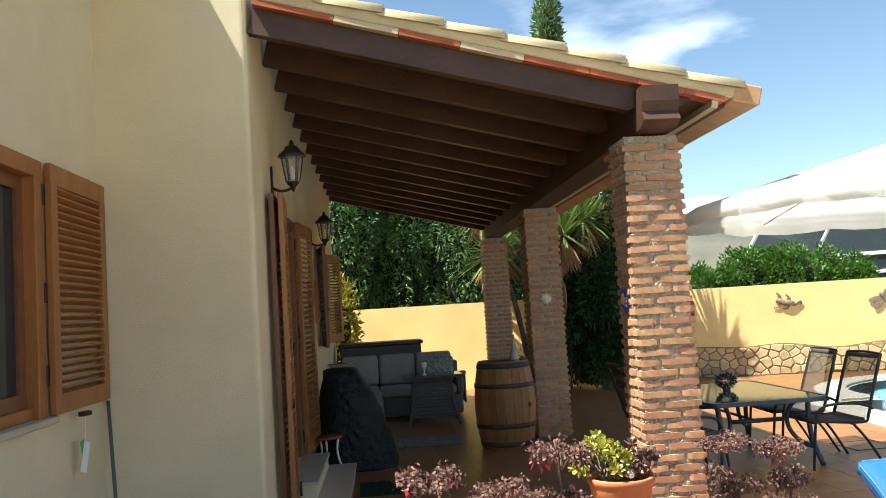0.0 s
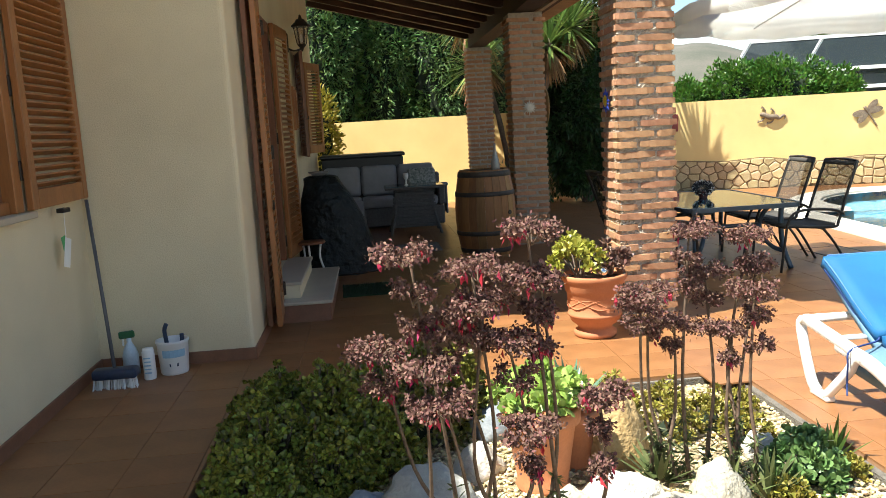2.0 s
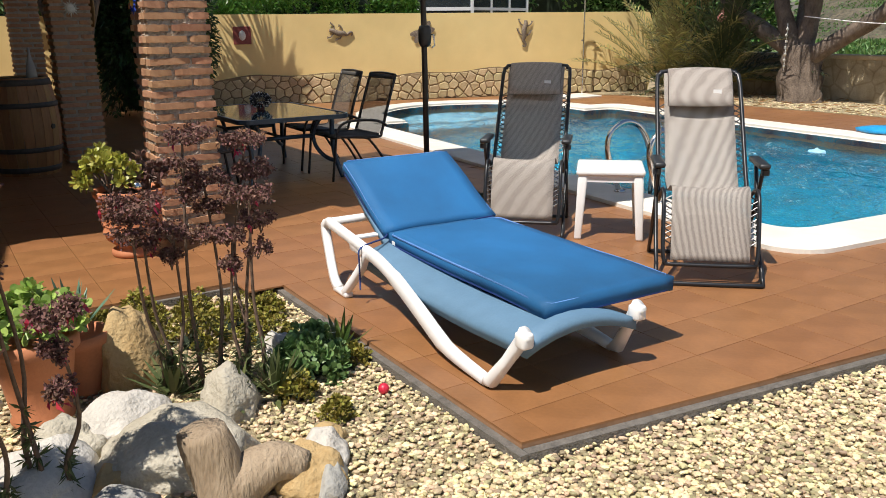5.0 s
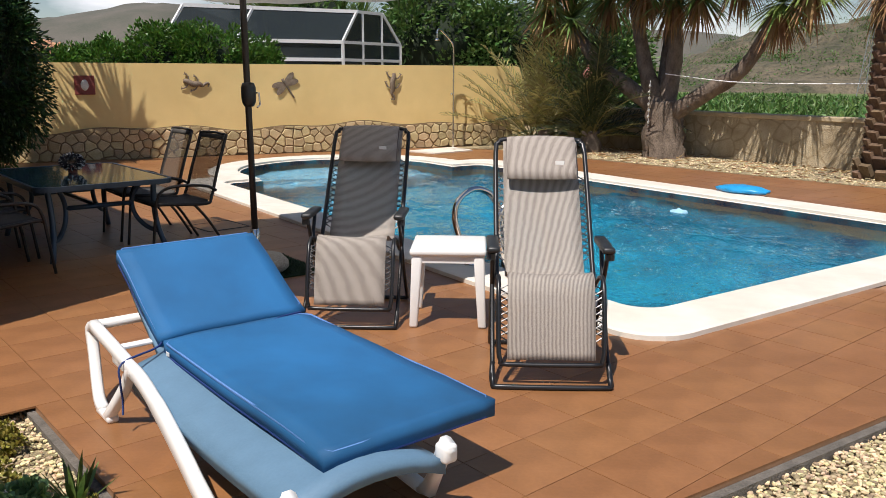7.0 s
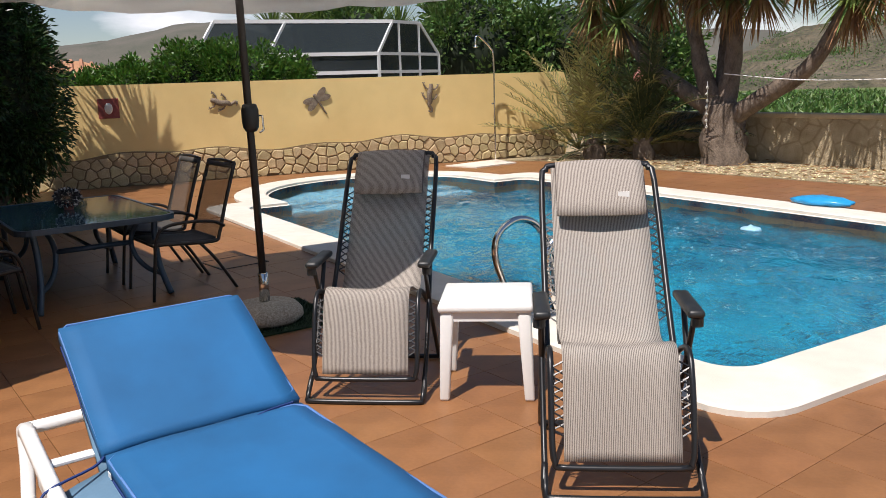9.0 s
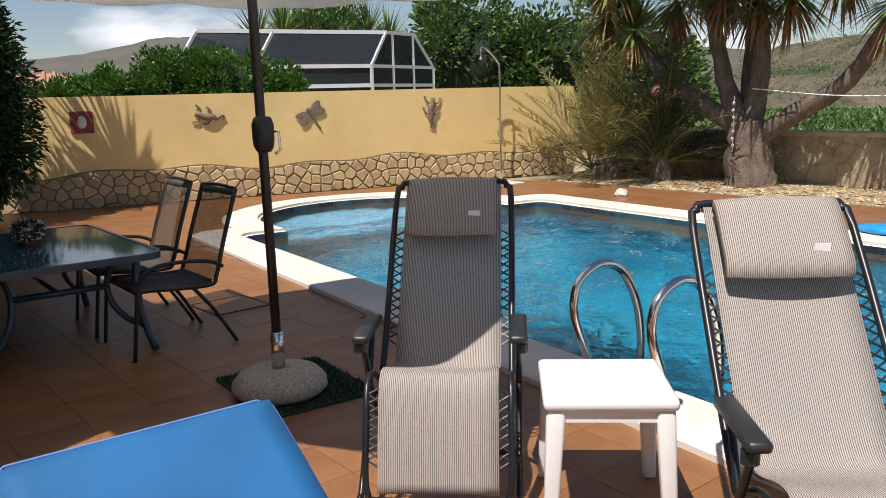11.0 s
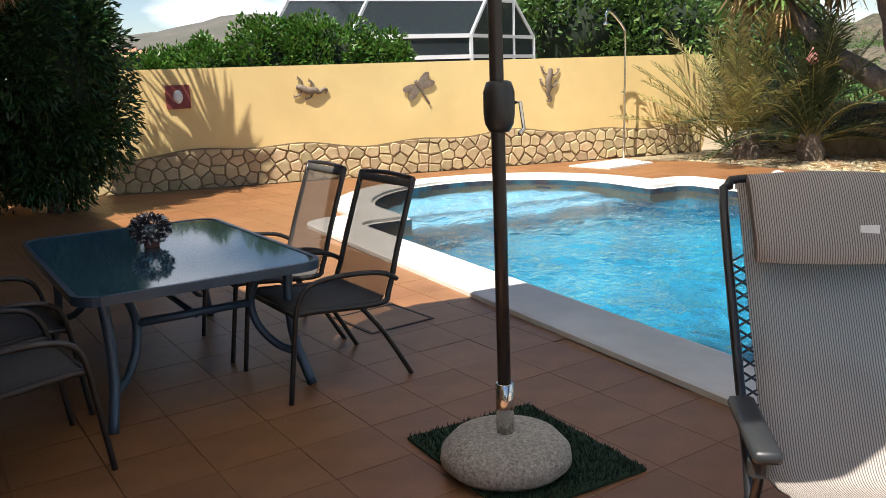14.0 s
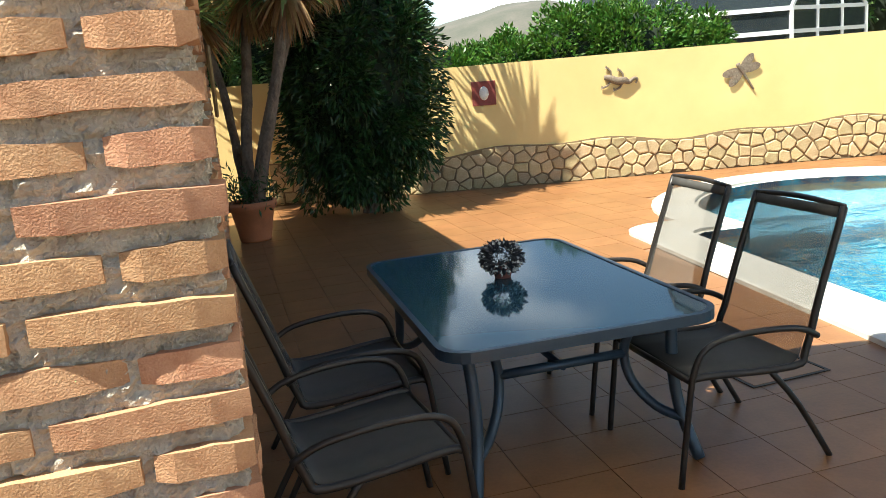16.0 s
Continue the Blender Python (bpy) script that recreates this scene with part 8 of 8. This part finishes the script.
def pebbles(name, label, regions, seed, lo, hi):
    rg_ = np.random.default_rng(seed)
    C = []
    for (x0, x1, y0, y1, n) in regions:
        C.append(np.stack([rg_.uniform(x0, x1, n), rg_.uniform(y0, y1, n)], 1))
    C = np.concatenate(C)
    on_tile = ((C[:, 0] > BED_X - 0.022) & (C[:, 1] > 1.83 - 0.125 * (C[:, 0] - BED_X) - 0.03) & (C[:, 0] < 11.75))
    C = C[~on_tile]
    n = len(C)
    s = rg_.uniform(lo, hi, (n, 1)) * np.stack([np.ones(n), rg_.uniform(0.6, 1, n), rg_.uniform(0.4, 0.7, n)], 1)
    th_ = rg_.uniform(0, 6.28, n)
    v = ICO_V[None] * s[:, None]
    v = v * (1 + rg_.uniform(-0.16, 0.16, (n, 12, 1))) if len(ICO_V) == 12 else v * (1 + rg_.uniform(-0.12, 0.12, (n, len(ICO_V), 1)))
    x = v[..., 0] * np.cos(th_)[:, None] - v[..., 1] * np.sin(th_)[:, None]
    y = v[..., 0] * np.sin(th_)[:, None] + v[..., 1] * np.cos(th_)[:, None]
    z = v[..., 2] + rg_.uniform(0.0, 0.016, (n, 1)) + GROUND_Z + 0.012
    V = np.stack([x + C[:, :1], y + C[:, 1:], z], 2).reshape(-1, 3)
    F = (ICO_F[None] + (np.arange(n) * len(ICO_V))[:, None, None]).reshape(-1, 3)
    ob = raw(name, V.tolist(), F.tolist(), M_PEB)
    return tagged(ob, label, "gravel", "", "stuff")


gbase = part("gravel_bed", slab([(-0.70, -1.5), (14, -1.5), (14, 0.0), (6.5, 1.15), (1.93, 1.72), (1.90, 4.03), (-0.70, 4.03)], GROUND_Z + 0.0, GROUND_Z + 0.012), M_GRAVELG)
structure(gbase, "gravel ground of the planting bed", "gravel")
pebbles("gravel", "cream and grey pebble gravel", [(-0.69, 1.92, 1.5, 4.02, 22000), (0.9, 5.6, 0.2, 1.85, 42000)], 7, 0.005, 0.0155)
gb2 = part("gravel_bed", slab([(11.92, 2.5), (13.45, 2.2), (14.0, 11.7), (13.1, 11.95), (11.35, 12.25), (11.92, 11.2)], -0.03, 0.004), M_GRAVELG)
structure(gb2, "pale gravel strip before the low wall", "gravel")
gs = pebbles("gravel", "pale gravel strewn before the low stone wall", [(11.95, 13.95, 2.6, 11.6, 16000)], 8, 0.009, 0.026)
gs.location.z = 0.045
lit = leaf_cloud("leaf_litter", np.stack([rng.uniform(11.9, 13.9, 900), rng.uniform(3.0, 11.5, 900), rng.uniform(0.01, 0.03, 900)], 1), rng.normal(size=(900, 3)) * np.array([1, 1, 0.12]), 0.16, 0.02, rng, M_DEADLEAF)
tagged(lit, "dry fallen leaves on the gravel under the yucca", "leaf litter", "", "stuff")

# ---- stone plinth of the garden wall ----
rng = np.random.default_rng(77)
S0, S1 = -2.75, 8.02
top_of = lambda s: 0.47 + 0.035 * math.sin(s * 1.7) + 0.03 * math.sin(s * 4.1 + 1)
cells = []
ds, dz = 0.185, 0.135
for i in range(int((S1 - S0) / ds) + 1):
    for j in range(5):
        cells.append((S0 + (i + 0.5 * (j % 2)) * ds + rng.uniform(-0.06, 0.06), -0.05 + j * dz + rng.uniform(-0.045, 0.045)))
bm = bmesh.new()
pl = [(S0, -0.05)] + [(S1, -0.05)] + [(S1 - (S1 - S0) * k / 60, top_of(S1 - (S1 - S0) * k / 60) + 0.02) for k in range(61)]
plinth = part("stone_bed", slab(pl, 0.002, 0.022), M_STONEM, wall_yellow)
plinth.matrix_basis = wall_m(0, 0)
count = 0
for i, c in enumerate(cells):
    poly = [(c[0] - 0.3, c[1] - 0.3), (c[0] + 0.3, c[1] - 0.3), (c[0] + 0.3, c[1] + 0.3), (c[0] - 0.3, c[1] + 0.3)]
    for d in cells:
        if d is c or abs(d[0] - c[0]) > 0.5:
            continue
        nx, ny = d[0] - c[0], d[1] - c[1]
        L = math.hypot(nx, ny)
        poly = clip(poly, nx / L, ny / L, ((d[0] ** 2 - c[0] ** 2) + (d[1] ** 2 - c[1] ** 2)) / (2 * L) - 0.009)
        if len(poly) < 3:
            break
    poly = clip(poly, 0, 1, top_of(c[0])) if len(poly) > 2 else []
    poly = clip(poly, 0, -1, -0.004) if len(poly) > 2 else []
    poly = clip(poly, -1, 0, -S0) if len(poly) > 2 else []
    poly = clip(poly, 1, 0, S1) if len(poly) > 2 else []
    if len(poly) < 3:
        continue
    cx, cy = sum(p[0] for p in poly) / len(poly), sum(p[1] for p in poly) / len(poly)
    if max(p[1] for p in poly) - min(p[1] for p in poly) < 0.03:
        continue
    hgt = 0.03 + rng.uniform(0, 0.016)
    V, F, n = [], [], len(poly)
    for k_, z_ in ((1.0, 0.02), (0.97, hgt - 0.006), (0.84, hgt)):
        V += [(((p[0] - cx) * k_), ((p[1] - cy) * k_), z_ + (rng.uniform(-0.003, 0.003) if k_ < 1 else 0)) for p in poly]
    for r_ in range(2):
        for k in range(n):
            F.append((r_ * n + k, r_ * n + (k + 1) % n, (r_ + 1) * n + (k + 1) % n, (r_ + 1) * n + k))
    F.append(tuple(range(2 * n, 3 * n)))
    stn = raw("stone", V, F, M_STONE, wall_yellow)
    stn.matrix_basis = wall_m(0, 0) @ Matrix.Translation((cx, cy, 0))

# ---- bricks of the posts ----
BRICK_MESH = {}


def brick_mesh(l, w, h, var):
    key = (l, w, h, var)
    if key not in BRICK_MESH:
        rg_ = np.random.default_rng(int(l * 1000) * 7 + var)
        bm = bmesh.new()
        nl = 5
        rws = []
        for i in range(nl + 1):
            x = -l / 2 + l * i / nl
            e = 0.006 if i in (0, nl) else 0
            rws.append([bm.verts.new((x, s * (w / 2 - e) + rg_.normal() * 0.0016, t * (h / 2 - e * 0.5) + rg_.normal() * 0.0013)) for s, t in ((-1, -1), (1, -1), (1, 1), (-1, 1))])
        for a, b in zip(rws, rws[1:]):
            for j in range(4):
                bm.faces.new((a[j], a[(j + 1) % 4], b[(j + 1) % 4], b[j]))
        bm.faces.new(rws[0])
        bm.faces.new(rws[-1])
        bmesh.ops.recalc_face_normals(bm, faces=bm.faces)
        me = bpy.data.meshes.new("brick")
        bm.to_mesh(me)
        bm.free()
        me.materials.append(M_BRICK)
        BRICK_MESH[key] = me
    return BRICK_MESH[key]


rng = np.random.default_rng(5)
COURSE = 0.0675
NC = 37
for pi, post in enumerate(posts):
    for c in range(NC):
        z = 0.04 + c * COURSE + rng.normal() * 0.002
        last = c == NC - 1
        hB = 0.040
        off = 0.014 if last else 0
        h2 = POST_W / 2 + off
        a, b = (0.245, 0.125) if c % 2 == 0 else (0.13, 0.24)
        for sy in (-1, 1):
            x = -h2
            for l in ((a, b) if sy < 0 else (b, a)):
                ob = new("brick", brick_mesh(l, 0.10, hB, int(rng.integers(0, 5))))
                ob.parent = post
                ob.matrix_basis = pose(x + l / 2 + rng.normal() * 0.003, sy * (h2 - 0.05 + rng.uniform(-0.005, 0.006)), z, rng.normal() * 0.7, rng.normal() * 0.6, rng.normal() * 0.7)
                x += l + 0.02 + 2 * off
        for sx in (-1, 1):
            ob = new("brick", brick_mesh(0.165, 0.10, hB, int(rng.integers(0, 5))))
            ob.parent = post
            ob.matrix_basis = pose(sx * (h2 - 0.05 + rng.uniform(-0.005, 0.005)), rng.normal() * 0.004, z, 0, rng.normal() * 0.8, 90 + rng.normal())

# ---- terrace tiles ----
TS, GAP = 0.31, 0.0022
X0, Y0 = 2.68, 2.00
full = None
V_far, F_far = [], []
for i in range(-15, 32):
    for j in range(-17, 41):
        xa, ya = X0 + i * TS + GAP / 2, Y0 + j * TS + GAP / 2
        xb, yb = xa + TS - GAP, ya + TS - GAP
        cx, cy = (xa + xb) / 2, (ya + yb) / 2
        if inside((cx, cy), pool_outline(0.05)):
            continue
        if cx < WX2 - 0.0 and cy > JOG:
            continue
        poly = [(xa, ya), (xb, ya), (xb, yb), (xa, yb)]
        if cy < BED_Y + TS and cx < BED_X + TS and cx > -0.71 - TS:
            if cx < 0.6 and xb > -0.712 and cy < BED_Y and xa < -0.712:
                poly = clip(poly, 1, 0, -0.712)
            elif xa >= -0.712 and xb < BED_X and cy > BED_Y - TS:
                poly = clip(poly, 0, -1, -BED_Y)
            elif xa < BED_X < xb and cy < BED_Y - TS * 0.5:
                poly = clip(poly, -1, 0, -BED_X)
            elif xa >= -0.712 and xb < BED_X:
                poly = []
        if len(poly) > 2 and cx > BED_X - TS and cy < 3:
            poly = clip(poly, -0.125, -1, -(1.83 + 0.125 * BED_X))
        if len(poly) > 2 and cx < -0.7 and cy < JOG:
            poly = clip(poly, -1, 0, 1.648)
            poly = clip(poly, 0, 1, JOG - 0.002) if len(poly) > 2 else poly
        if len(poly) > 2 and cx < 0 and cy > JOG - TS and xb > WX2 and xa < WX2:
            poly = clip(poly, -1, 0, 0.708) if cy > JOG else poly
        if len(poly) > 2:
            poly = clip(poly, WALL_N.x * -1, WALL_N.y * -1, -(WALL_N.x * WALL_P.x + WALL_N.y * WALL_P.y) - 0.05)
        if len(poly) > 2:
            poly = clip(poly, 1, 0, 11.88)
        if len(poly) < 3:
            continue
        near = (1.9 < cx < 4.75 and 1.4 < cy < 6.3) or (-1.7 < cx < 2.0 and 3.9 < cy < 6.0) or (cx < -0.6 and 2.6 < cy < 5.1)
        is_full = len(poly) == 4 and abs((poly[2][0] - poly[0][0]) - (TS - GAP)) < 1e-6 and abs((poly[2][1] - poly[0][1]) - (TS - GAP)) < 1e-6
        n = len(poly)
        z = rng.normal() * 0.0003
        if near:
            if is_full and full is not None:
                ob = new("tile", full)
                ob.parent = terrace
                ob.location = (cx, cy, z)
                continue
            V = [(p[0] - cx, p[1] - cy, -0.009) for p in poly] + [(p[0] - cx, p[1] - cy, -0.001) for p in poly] + [((p[0] - cx) * 0.9965, (p[1] - cy) * 0.9965, 0.0) for p in poly]
            F = [(k, (k + 1) % n, n + (k + 1) % n, n + k) for k in range(n)] + [(n + k, n + (k + 1) % n, 2 * n + (k + 1) % n, 2 * n + k) for k in range(n)] + [tuple(range(2 * n, 3 * n))]
            ob = raw("tile", V, F, M_TILE, terrace)
            ob.location = (cx, cy, z)
            if is_full:
                full = ob.data
        else:
            b = len(V_far)
            V_far += [(p[0], p[1], -0.009) for p in poly] + [(cx + (p[0] - cx) * 0.996, cy + (p[1] - cy) * 0.996, z) for p in poly]
            F_far += [(b + k, b + (k + 1) % n, b + n + (k + 1) % n, b + n + k) for k in range(n)] + [tuple(range(b + n, b + 2 * n))]
far_tiles = raw("tile_field", V_far, F_far, M_TILE_I, terrace)
tagged(far_tiles, kind="stuff")
